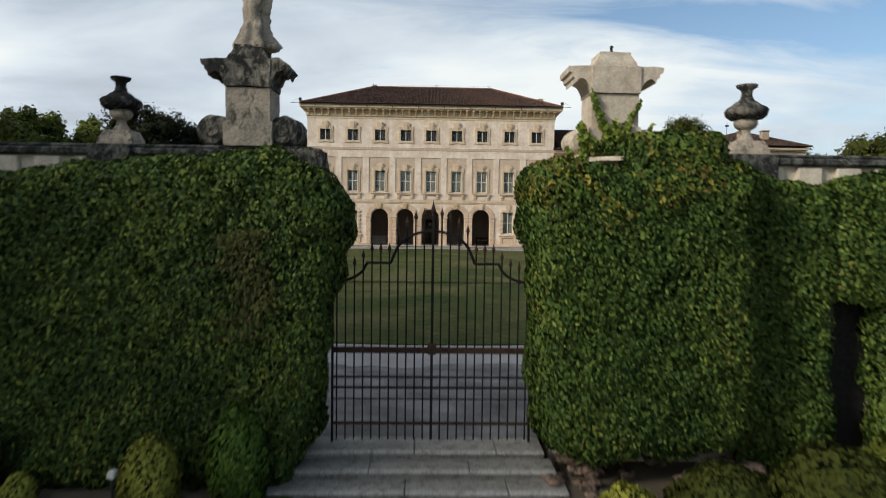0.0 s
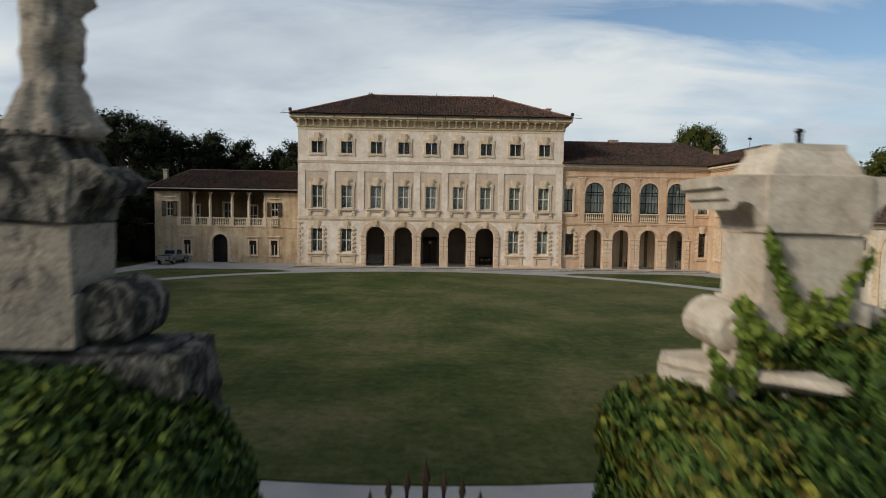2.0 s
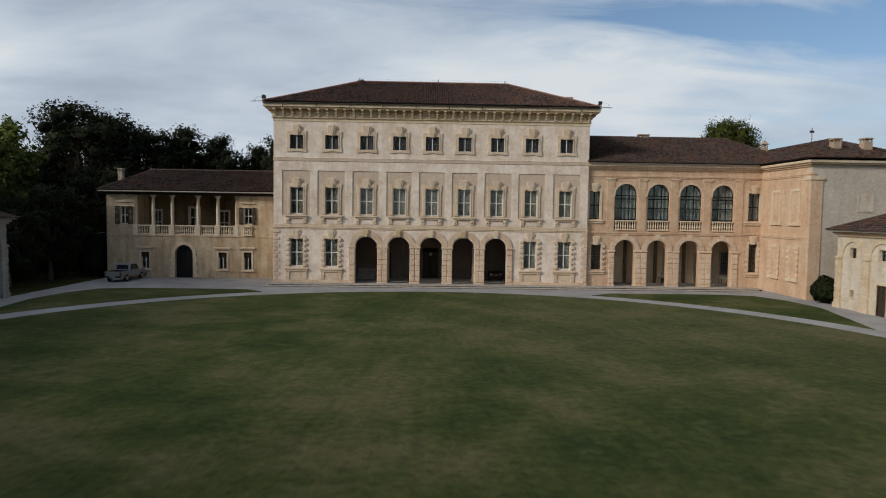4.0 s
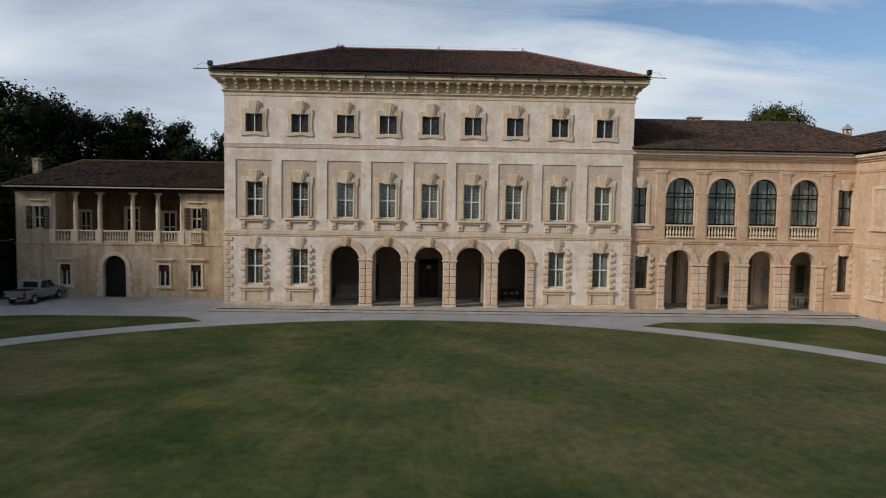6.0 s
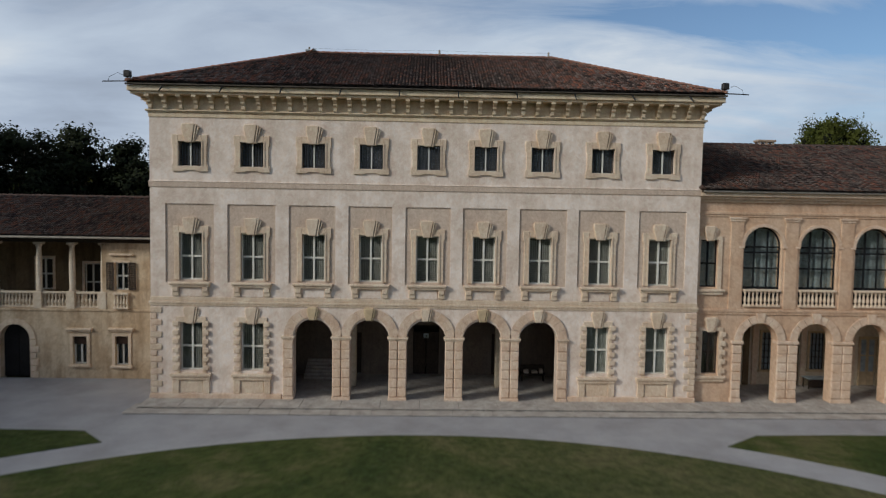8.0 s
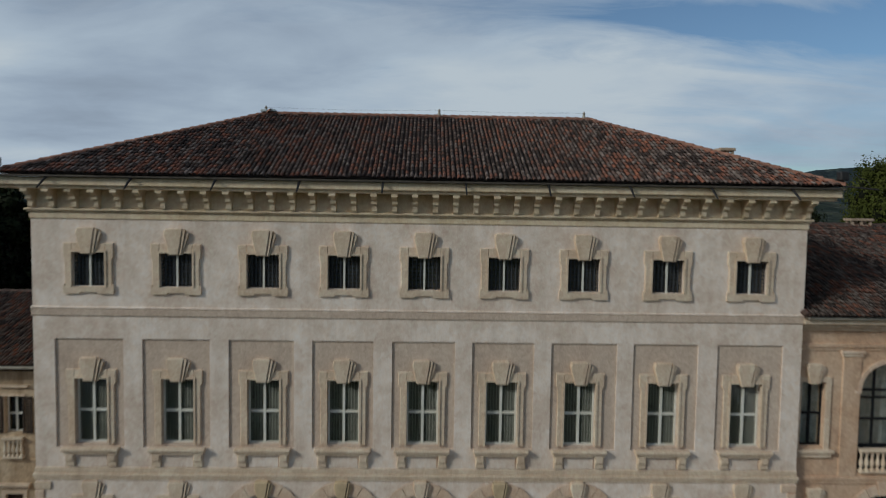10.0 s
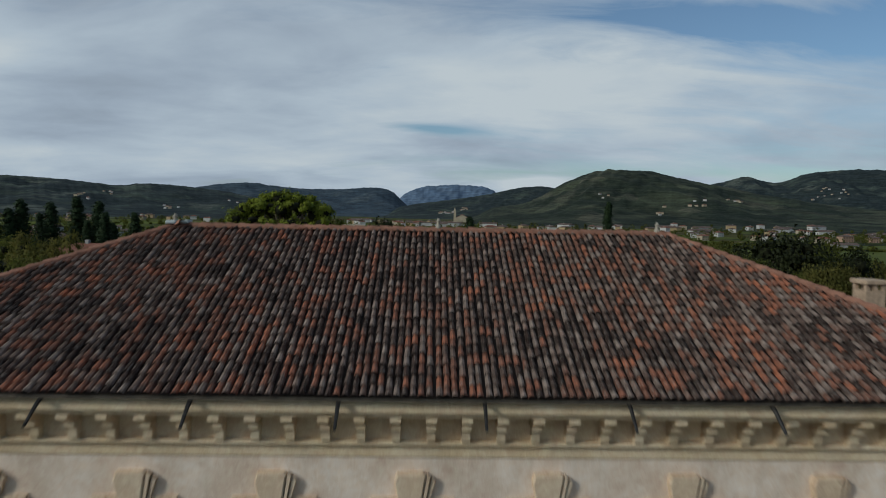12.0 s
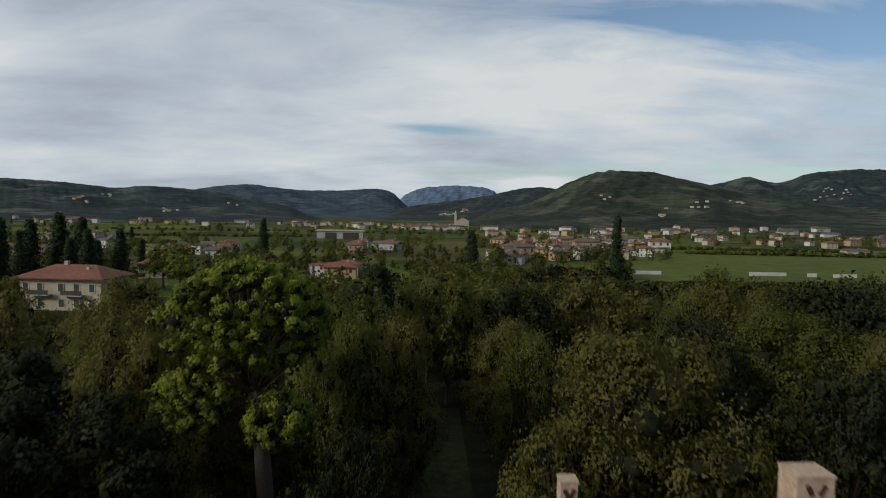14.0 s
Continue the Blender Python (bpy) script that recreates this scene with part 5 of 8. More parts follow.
for xa in (26.4, 26.9):
    leaf = part("door_leaf", Geo().soft_box(xa + 0.01, xa + 0.49, 4.06, 4.11, 0.1, 0.95, 0.01).box(xa + 0.01, xa + 0.09, 4.06, 4.11, 0.95, 2.98).box(xa + 0.41, xa + 0.49, 4.06, 4.11, 0.95, 2.98).box(xa + 0.09, xa + 0.41, 4.06, 4.11, 2.9, 2.98).box(xa + 0.09, xa + 0.41, 4.06, 4.11, 1.9, 1.96), OCHRE, door)
    part("pane", Geo().box(xa + 0.09, xa + 0.41, 4.08, 4.09, 0.95, 2.9), GLASSNET, leaf, "pale opaque pane")
hip_roof(rwing, 14.5, 35.0, RY - 0.65, 17.6, 11.62, (14.5, 8.5), (31.0, 8.5), 15.0, 12, "fbr", tile_mat=TILE_OLD)
chimney(22.4, 8.6, 14.4, 15.38, 1.1, 0.5, rwing, "low chimney on the ridge")

# ---- return block at the end of the right wing ----
ret = thing("return_block", "projecting two-storey block with a plain beige end wall and hip roof", "building")
RX, RF, RB = 31.0, -7.35, 12.0
part("end_wall", Geo().box(RX, 40.0, RF, RF + 0.5, -0.1, 11.4), GREYW, ret, "plain weathered beige end wall")
part("side_wall", Geo().box(RX, RX + 0.5, RF + 0.5, RB, -0.1, 11.4).box(39.5, 40.0, RF + 0.5, RB, -0.1, 11.4), WING, ret)
part("rear_wall", Geo().box(RX + 0.5, 39.5, RB - 0.5, RB, -0.1, 11.4), WING, ret)
for o, z0, z1 in ((0.06, 4.92, 5.06), (0.10, 5.06, 5.22), (0.06, 10.22, 10.34), (0.1, 10.34, 10.5), (0.12, 11.0, 11.15), (0.28, 11.15, 11.3), (0.45, 11.3, 11.5)):
    g = Geo().box(RX - o, RX, RF, RY - 0.46, z0, z1)
    if z0 > 11:
        g.box(RX - o, 40.0 + o, RF - o, RF, z0, z1).box(40.0, 40 + o, RF, RB, z0, z1)
    else:
        g.box(RX - o, RX + 0.3, RF - o, RF, z0, z1)
    part("string_course" if z0 < 11 else "cornice", g, STONE if z0 > 11 else WING, ret)
part("corner_pilaster", Geo().box(RX - 0.08, RX + 0.9, RF - 0.08, RF, 0.0, 10.2).box(RX - 0.08, RX, RF, RF + 0.8, 0.0, 10.2), WING, ret)
part("edge_strip", Geo().box(39.3, 40.05, RF - 0.05, RF, 0.0, 11.0), MAIN, ret)
part("capital", Geo().box(RX - 0.16, RX + 0.98, RF - 0.16, RF + 0.9, 9.9, 10.2), STONE, ret)
for y in (-2.3, -5.2):
    for z0, z1 in ((6.4, 9.0), (1.6, 4.1)):
        w = part("window", Geo().box(RX - 0.08, RX, y - 0.75, y - 0.52, z0, z1).box(RX - 0.08, RX, y + 0.52, y + 0.75, z0, z1).box(RX - 0.08, RX, y - 0.75, y + 0.75, z1, z1 + 0.25).box(RX - 0.16, RX, y - 0.85, y + 0.85, z0 - 0.3, z0), STONE, ret, "blocked-up window in a stone frame")
        part("infill", Geo().box(RX - 0.02, RX, y - 0.52, y + 0.52, z0, z1), WING, w)
        if z0 < 3:
            for k in range(5):
                for e in (-1, 1):
                    part("rustic_block", Geo().soft_box(RX - 0.14, RX - 0.08, y + min(e * 0.55, e * 0.88), y + max(e * 0.55, e * 0.88), z0 + 0.05 + k * 0.5, z0 + 0.33 + k * 0.5, 0.03), PINK, w)
bw = part("blind_window", Geo().box(34.9, 35.05, RF - 0.03, RF, 7.4, 9.1).box(36.15, 36.3, RF - 0.03, RF, 7.4, 9.1).box(35.05, 36.15, RF - 0.03, RF, 8.95, 9.1).box(34.85, 36.35, RF - 0.05, RF, 7.28, 7.4), GREYW, ret, "walled-up window in the beige end wall")
part("infill", Geo().box(35.05, 36.15, RF - 0.012, RF, 7.4, 8.95), BARN, bw)
hip_roof(ret, 30.4, 40.6, RF - 0.6, RB + 6, 11.62, (35.5, -2.4), (35.5, 12.0), 13.75, 13, "fblr", tile_mat=TILE_OLD)
lantern = part("chimney", Geo().soft_box(34.33, 34.87, 6.73, 7.27, 12.6, 14.05, 0.03), BRICK, ret, "lantern-topped chimney with a pointed cap")
for k in range(4):
    part("vent_post", Geo().box(34.36 + 0.38 * (k % 2), 34.46 + 0.38 * (k % 2), 6.76 + 0.38 * (k // 2), 6.86 + 0.38 * (k // 2), 14.05, 14.35), BRICK, lantern)
part("cap", Geo().add([(34.25, 6.65, 14.35), (34.95, 6.65, 14.35), (34.95, 7.35, 14.35), (34.25, 7.35, 14.35), (34.6, 7.0, 14.85)], [(0, 1, 4), (1, 2, 4), (2, 3, 4), (3, 0, 4), (3, 2, 1, 0)]), BRICK, lantern, "pointed tile cap")
chimney(34.2, -5.2, 12.0, 13.55, 0.65, 0.65, ret)
chimney(36.7, -5.4, 12.0, 13.6, 0.7, 0.65, ret)
part("weathervane", Geo().tube([(34.2, -1.8, 13.4), (34.2, -1.8, 14.9)], 0.03, 5).box(34.0, 34.4, -1.82, -1.78, 14.45, 14.65), DARKMETAL, ret)

# ---- left wing ----
LY = 4.3
cable = [(-31.9 - 14 * k / 10, 4.15 - 0.2 * k, 4.35 - 0.9 * (k / 10) ** 0.8) for k in range(11)]
tagged(part("overhead_cable", Geo().tube(cable, 0.022, 5), simple("cable_sheath", (0.30, 0.30, 0.29), 0.7)), "thin grey cable strung from the wing corner to the trees", "cable")
lwing = thing("left_wing", "low two-storey wing with open columned loggia and stained ochre plaster", "building")
loggia = (-29.05, -19.2, 4.2, 8.1)
lholes = [loggia, (-28.5, -27.7, 0.82, 2.5), (-20.95, -20.13, 0.85, 2.53), (-18.48, -17.7, 0.8, 2.56), (-30.48, -29.72, 5.22, 6.96), (-18.45, -17.66, 5.33, 6.96)]
g = wall(Geo(), -31.8, -14.5, -0.1, 8.2, LY, LY + 0.5, lholes, [(-25.2, -23.45, -0.1, 2.35)])
part("front_wall", g, LEFTW, lwing, "stained ochre plaster wall")
part("side_wall", Geo().box(-31.8, -31.3, LY + 0.5, 15.0, -0.1, 8.2), LEFTW, lwing)
part("rear_wall", Geo().box(-31.3, -14.5, 14.6, 15.0, -0.1, 8.2), LEFTW, lwing)
part("loggia_floor", Geo().box(-31.3, -15, LY + 0.5, 7.5, 4.0, 4.2), LEFTW, lwing)
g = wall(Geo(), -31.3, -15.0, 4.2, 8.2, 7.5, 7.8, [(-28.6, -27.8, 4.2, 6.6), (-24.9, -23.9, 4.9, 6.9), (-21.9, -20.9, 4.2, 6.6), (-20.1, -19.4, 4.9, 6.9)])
part("loggia_wall", g, OCHREWALL, lwing, "ochre wall of the loggia, darkened as in shade")
part("loggia_end", Geo().box(-29.3, -29.05, LY + 0.5, 7.5, 4.2, 8.2), LEFTW, lwing)
part("loggia_end", Geo().box(-19.2, -18.95, LY + 0.5, 7.5, 4.2, 8.2), LEFTW, lwing)
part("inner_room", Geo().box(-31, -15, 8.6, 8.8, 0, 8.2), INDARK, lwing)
# near-black wall standing for the dark of the hall
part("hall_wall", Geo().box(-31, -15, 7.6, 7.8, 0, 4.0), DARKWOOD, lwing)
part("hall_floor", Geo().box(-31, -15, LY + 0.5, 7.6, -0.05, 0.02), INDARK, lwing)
for xa, xb, z0, z1 in ((-28.6, -27.8, 4.2, 6.6), (-24.9, -23.9, 4.9, 6.9), (-21.9, -20.9, 4.2, 6.6), (-20.1, -19.4, 4.9, 6.9)):
    w = part("loggia_window", Geo().box(xa - 0.14, xa, 7.44, 7.5, z0, z1 + 0.14).box(xb, xb + 0.14, 7.44, 7.5, z0, z1 + 0.14).box(xa, xb, 7.44, 7.5, z1, z1 + 0.14), STONE, lwing)
    part("sash", sash_geo((xb - xa) / 2, z0, z1, 0).moved(at((xa + xb) / 2, 7.56)), SASH, w)
LOGST = plaster("loggia_stone", (0.56, 0.44, 0.31), (0.34, 0.25, 0.16), (0.63, 0.52, 0.39), streak=0.4, big=1.2)
COLX = (-27.35, -25.5, -22.98, -21.05)
for x in (-29.05, *COLX, -19.2):
    col = part("column", Geo().lathe([(0.19, 5.2), (0.19, 5.26), (0.16, 5.32), (0.17, 6.2), (0.165, 6.8), (0.135, 7.8), (0.17, 7.84), (0.19, 7.95)], x, LY + 0.22, 14), LOGST, lwing, "pale stone column", smooth=True)
    part("pedestal", Geo().soft_box(x - 0.24, x + 0.24, LY - 0.04, LY + 0.5, 4.15, 5.2, 0.02), LOGST, col)
    part("capital", Geo().soft_box(x - 0.23, x + 0.23, LY, LY + 0.46, 7.95, 8.1, 0.02), LOGST, col)
edges = (-29.05, *COLX, -19.2)
for a, b in zip(edges[:-1], edges[1:]):
    balustrade(lwing, a + 0.24, b - 0.24, LY + 0.2, 4.2, 5.16, max(5, int((b - a - 0.5) / 0.2)), LOGST)
balustrade(lwing, -18.5, -17.6, LY - 0.1, 4.2, 5.16, 5, LOGST)
part("band", Geo().soft_box(-31.85, -14.5, LY - 0.05, LY, 4.02, 4.16, 0.02), LEFTW, lwing)
part("wall_plate", Geo().box(-31.9, -14.5, LY - 0.08, LY + 0.5, 8.1, 8.3), DARKWOOD, lwing)
part("gutter", Geo().soft_box(-32.3, -14.6, LY - 0.82, LY - 0.66, 8.36, 8.48, 0.03), LEAD, lwing)
for xa, xb, z0, z1 in lholes[1:4]:
    w = part("window", Geo().box(xa - 0.17, xa, LY - 0.06, LY, z0, z1 + 0.17).box(xb, xb + 0.17, LY - 0.06, LY, z0, z1 + 0.17).box(xa, xb, LY - 0.06, LY, z1, z1 + 0.17), STONE, lwing, "ground-floor window with half-drawn brown blind")
    part("hood", Geo().soft_box(xa - 0.35, xb + 0.35, LY - 0.2, LY, z1 + 0.36, z1 + 0.5, 0.03).soft_box(xa - 0.28, xb + 0.28, LY - 0.1, LY, z1 + 0.24, z1 + 0.36, 0.02), STONE, w)
    part("sill", Geo().soft_box(xa - 0.25, xb + 0.25, LY - 0.16, LY, z0 - 0.16, z0, 0.03), STONE, w)
    part("sash", sash_geo((xb - xa) / 2, z0, z1, 0, 1, 0).moved(at((xa + xb) / 2, LY + 0.2)), SASH, w)
    part("pane", Geo().box(xa + 0.04, xb - 0.04, LY + 0.23, LY + 0.236, z0 + 0.04, z1 - 0.04), GLASS, w)
    part("roller_blind", Geo().box(xa, xb, LY + 0.12, LY + 0.15, z1 - 0.5, z1), RUST, w, "rust-brown roller blind")
    part("curtain", blind_geo((xb - xa) / 2, z0, z1 - 0.4, LY + 0.4, 4).moved(at((xa + xb) / 2)), BLIND, w)
for xa, xb, z0, z1 in lholes[4:]:
    w = part("window", Geo().box(xa - 0.1, xa, LY - 0.04, LY, z0, z1 + 0.1).box(xb, xb + 0.1, LY - 0.04, LY, z0, z1 + 0.1).box(xa, xb, LY - 0.04, LY, z1, z1 + 0.1), STONE, lwing, "upper window with open brown shutters")
    part("hood", Geo().soft_box(xa - 0.3, xb + 0.3, LY - 0.14, LY, z1 + 0.4, z1 + 0.52, 0.02), STONE, w)
    part("sash", sash_geo((xb - xa) / 2, z0, z1, 0).moved(at((xa + xb) / 2, LY + 0.2)), SASH, w)
    part("pane", Geo().box(xa + 0.04, xb - 0.04, LY + 0.23, LY + 0.236, z0 + 0.04, z1 - 0.04), GLASS, w)
    # dark sheet in place of the unlit room
    part("blind", blind_geo((xb - xa) / 2, z0, z1, LY + 0.45, 5).moved(at((xa + xb) / 2)), INDARK, w)
    for s, x in ((-1, xa - 0.46), (1, xb + 0.04)):
        sh = Geo().box(x, x + 0.06, LY - 0.1, LY - 0.05, z0, z1).box(x + 0.36, x + 0.42, LY - 0.1, LY - 0.05, z0, z1).box(x + 0.06, x + 0.36, LY - 0.1, LY - 0.05, z0, z0 + 0.08).box(x + 0.06, x + 0.36, LY - 0.1, LY - 0.05, z1 - 0.08, z1)
        for k in range(14):
            zz = z0 + 0.12 + k * (z1 - z0 - 0.24) / 13
            sh.box(x + 0.06, x + 0.36, LY - 0.09, LY - 0.06, zz - 0.025, zz + 0.025)
        part("shutter", sh, DARKWOOD, w, "brown louvred shutter")
door = part("door_arch", arch_ring(-24.325, 2.35, 0.875, 1.2, LY - 0.08, LY, 16), STONE, lwing, "arched carriage door with stone blocks")
for s in (-1, 1):
    for k in range(6):
        x0 = -24.325 + s * 0.875
        x1 = x0 + s * (0.36 if k % 2 else 0.5)
        part("jamb_block", Geo().soft_box(min(x0, x1), max(x0, x1), LY - 0.08, LY, 0.02 + k * 0.385, 0.37 + k * 0.385, 0.02), STONE, door)
# leaves blackened to stand for the unlit interior behind the arch
part("door_leaf", Geo().soft_box(-25.2, -24.34, LY + 0.35, LY + 0.42, 0.0, 3.3).soft_box(-24.31, -23.45, LY + 0.35, LY + 0.42, 0.0, 3.3), IRON, door, "near-black door leaves standing for the dark interior")
hip_roof(lwing, -32.3, -14.5, LY - 0.75, 16.0, 8.5, (-29.6, 9.8), (-14.5, 9.8), 10.85, 14, "fbl", tile_mat=TILE_OLD)
chimney(-31.3, 6.3, 8.9, 10.75, 0.42, 0.5, lwing, "short slim grey chimney near the eave", DARKST)

# ---- long outbuildings on both sides of the court ----
def outbuilding(sx, x, y_end, y_start, plaster_mat, roof_seed, label, zdoor):
    """A low farm building along y, its arcaded front facing the court; sx: the side that it stands on."""
    ob = thing("outbuilding", label, "farm building", group="outbuildings of the court")
    d = 9.0
    ze = 5.75
    bays = int((y_start - y_end) / 3.02)
    P = lambda a, b: (min(x + sx * a, x + sx * b), max(x + sx * a, x + sx * b))
    doors, small, low = [], [], []
    for k in range(bays):
        yc = y_start - 1.85 - 3.02 * k
        small.append((yc - 0.33, yc + 0.33, 3.85, 4.6))
        if k in zdoor:
            doors.append((yc - 0.55, yc + 0.4, -0.1, 2.15))
        elif k == 0:
            low.append((yc - 0.22, yc + 0.16, 0.95, 1.5))
        else:
            low.append((yc - 0.4, yc + 0.4, 1.2, 2.4))
    g = wall(Geo(), y_end, y_start, -0.1, ze, 0.0, 0.45, doors + small + low)
    # wall runs along y: swap axes
    g.v = [(x + sx * yy, xx, zz) for xx, yy, zz in g.v]
    part("front_wall", g, plaster_mat, ob)
    part("end_wall", Geo().box(*P(0.45, d), y_start - 0.45, y_start, -0.1, ze).box(*P(0.45, d), y_end, y_end + 0.45, -0.1, ze), plaster_mat, ob)
    part("rear_wall", Geo().box(*P(d - 0.45, d), y_end + 0.45, y_start - 0.45, -0.1, ze), plaster_mat, ob)
    part("inner_room", Geo().box(*P(1.2, 1.3), y_end + 0.5, y_start - 0.5, -0.1, ze), INDARK, ob)
    part("cornice", Geo().box(*P(-0.16, 0), y_end, y_start + 0.1, 5.45, 5.6).box(*P(-0.3, 0), y_end, y_start + 0.2, 5.6, 5.75), STONE if sx > 0 else plaster_mat, ob)
    part("gutter", Geo().box(*P(-0.62, -0.48), y_end, y_start + 0.3, 5.78, 5.9), LEAD, ob)
    pier_mat = STONEY if sx > 0 else plaster_mat
    for k in range(bays + 1):
        y = y_start - 0.35 - 3.02 * k
        p = part("pilaster", Geo().box(*P(-0.09, 0), y - 0.32, y + 0.32, 0.0, 3.75), pier_mat, ob)
        for q in range(6):
            part("pier_block", Geo().box(*P(-0.13, -0.09), y - 0.34, y + 0.34, 0.12 + q * 0.6, 0.62 + q * 0.6), pier_mat, p)
        part("base", Geo().box(*P(-0.18, 0), y - 0.42, y + 0.42, -0.05, 0.35), pier_mat, p)
        part("impost", Geo().box(*P(-0.16, 0), y - 0.4, y + 0.4, 3.75, 3.92), pier_mat, p)
    for k in range(bays):
        yc = y_start - 1.85 - 3.02 * k
        g = arch_ring(yc, 3.92, 1.12, 1.42, -0.08, 0.0, 12)
        g.v = [(x + sx * yy, xx, zz) for xx, yy, zz in g.v]
        part("blind_arch", g, pier_mat, ob, "shallow blind arch")
    for ya, yb, z0, z1 in small + low:
        w = part("window", Geo().box(*P(-0.03, 0.0), ya - 0.1, ya, z0 - 0.1, z1 + 0.1).box(*P(-0.03, 0.0), yb, yb + 0.1, z0 - 0.1, z1 + 0.1).box(*P(-0.03, 0), ya, yb, z1, z1 + 0.1).box(*P(-0.06, 0), ya, yb, z0 - 0.1, z0), pier_mat, ob, "small square window")
        part("pane", Geo().box(*P(0.2, 0.21), ya, yb, z0, z1), GLASS, w)
        part("bar", Geo().box(*P(0.14, 0.18), (ya + yb) / 2 - 0.025, (ya + yb) / 2 + 0.025, z0, z1).box(*P(0.14, 0.18), ya, yb, (z0 + z1) / 2 - 0.02, (z0 + z1) / 2 + 0.02), DARKWOOD, w)
    for ya, yb, z0, z1 in doors:
        dd = part("door", Geo().box(*P(0.1, 0.16), ya, (ya + yb) / 2 - 0.01, 0, z1).box(*P(0.1, 0.16), (ya + yb) / 2 + 0.01, yb, 0, z1), DARKWOOD, ob, "dark plank door")
        part("frame", Geo().box(*P(-0.04, 0.1), ya - 0.12, ya, 0, z1 + 0.12).box(*P(-0.04, 0.1), yb, yb + 0.12, 0, z1 + 0.12).box(*P(-0.04, 0.1), ya, yb, z1, z1 + 0.12), pier_mat, dd)
    xa, xb = P(-0.65, d + 0.4)
    xm = x + sx * 4.6
    hip_roof(ob, xa, xb, y_end - 0.4, y_start + 0.5, 5.85, (xm, y_end + 4), (xm, y_start - 3.6), 7.95, roof_seed, "fblr", tile_mat=TILE_OLD)
    return ob


outbuilding(1, 31.0, -56.0, -11.0, BARN, 21, "long low farm wing with ochre blind arches and dark plank doors", (1, 2))
outbuilding(-1, -31.5, -56.0, -11.0, BARN_SHADED, 22, "long low farm wing with blind arches, shade put into its grey plaster", (2,))


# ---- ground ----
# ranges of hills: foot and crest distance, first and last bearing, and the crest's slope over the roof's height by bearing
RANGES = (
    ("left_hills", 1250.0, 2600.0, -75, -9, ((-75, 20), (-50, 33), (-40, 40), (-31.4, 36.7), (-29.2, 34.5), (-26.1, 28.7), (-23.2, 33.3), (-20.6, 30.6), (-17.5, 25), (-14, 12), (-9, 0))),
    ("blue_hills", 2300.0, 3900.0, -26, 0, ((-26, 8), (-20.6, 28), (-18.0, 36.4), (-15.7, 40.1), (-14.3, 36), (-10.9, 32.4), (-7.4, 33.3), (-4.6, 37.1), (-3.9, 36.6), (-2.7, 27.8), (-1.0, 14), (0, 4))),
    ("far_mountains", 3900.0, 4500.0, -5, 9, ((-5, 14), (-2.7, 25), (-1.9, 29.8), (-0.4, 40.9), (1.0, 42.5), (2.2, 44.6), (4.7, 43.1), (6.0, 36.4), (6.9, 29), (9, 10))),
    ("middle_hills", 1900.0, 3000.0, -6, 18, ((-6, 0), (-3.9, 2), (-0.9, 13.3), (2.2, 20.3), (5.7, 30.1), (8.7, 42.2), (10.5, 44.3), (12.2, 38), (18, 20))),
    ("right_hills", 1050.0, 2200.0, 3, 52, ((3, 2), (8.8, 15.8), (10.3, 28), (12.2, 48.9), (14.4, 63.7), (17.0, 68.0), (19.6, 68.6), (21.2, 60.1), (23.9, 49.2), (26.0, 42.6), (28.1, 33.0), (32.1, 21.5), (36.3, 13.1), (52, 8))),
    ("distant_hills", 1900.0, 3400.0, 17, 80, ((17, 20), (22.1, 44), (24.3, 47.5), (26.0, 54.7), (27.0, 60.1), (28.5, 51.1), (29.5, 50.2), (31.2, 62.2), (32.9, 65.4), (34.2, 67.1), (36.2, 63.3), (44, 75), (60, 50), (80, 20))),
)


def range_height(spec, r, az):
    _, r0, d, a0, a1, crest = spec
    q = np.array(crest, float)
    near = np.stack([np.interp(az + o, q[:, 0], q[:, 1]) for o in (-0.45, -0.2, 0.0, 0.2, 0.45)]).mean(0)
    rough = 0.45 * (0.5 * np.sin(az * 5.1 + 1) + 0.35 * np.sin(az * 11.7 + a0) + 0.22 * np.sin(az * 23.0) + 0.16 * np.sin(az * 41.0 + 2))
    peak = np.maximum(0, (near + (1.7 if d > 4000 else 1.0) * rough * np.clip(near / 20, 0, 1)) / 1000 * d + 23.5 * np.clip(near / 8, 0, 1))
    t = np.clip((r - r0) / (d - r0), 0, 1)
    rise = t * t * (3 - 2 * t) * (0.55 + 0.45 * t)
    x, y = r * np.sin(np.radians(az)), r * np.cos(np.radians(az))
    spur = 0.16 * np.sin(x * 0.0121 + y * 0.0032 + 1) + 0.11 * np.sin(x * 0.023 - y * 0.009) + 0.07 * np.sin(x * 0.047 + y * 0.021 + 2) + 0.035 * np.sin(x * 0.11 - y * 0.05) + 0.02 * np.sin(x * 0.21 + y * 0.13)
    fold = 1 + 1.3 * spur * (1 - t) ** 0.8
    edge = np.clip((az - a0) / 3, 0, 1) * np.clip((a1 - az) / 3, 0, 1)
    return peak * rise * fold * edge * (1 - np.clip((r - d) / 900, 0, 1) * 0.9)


def hills(x, y):
    """Height of the land: a flat plain with hill ranges to the north."""
    r, az = np.hypot(x, y), np.degrees(np.arctan2(x, y))
    return np.max([range_height(s_, r, az) for s_ in RANGES], axis=0)


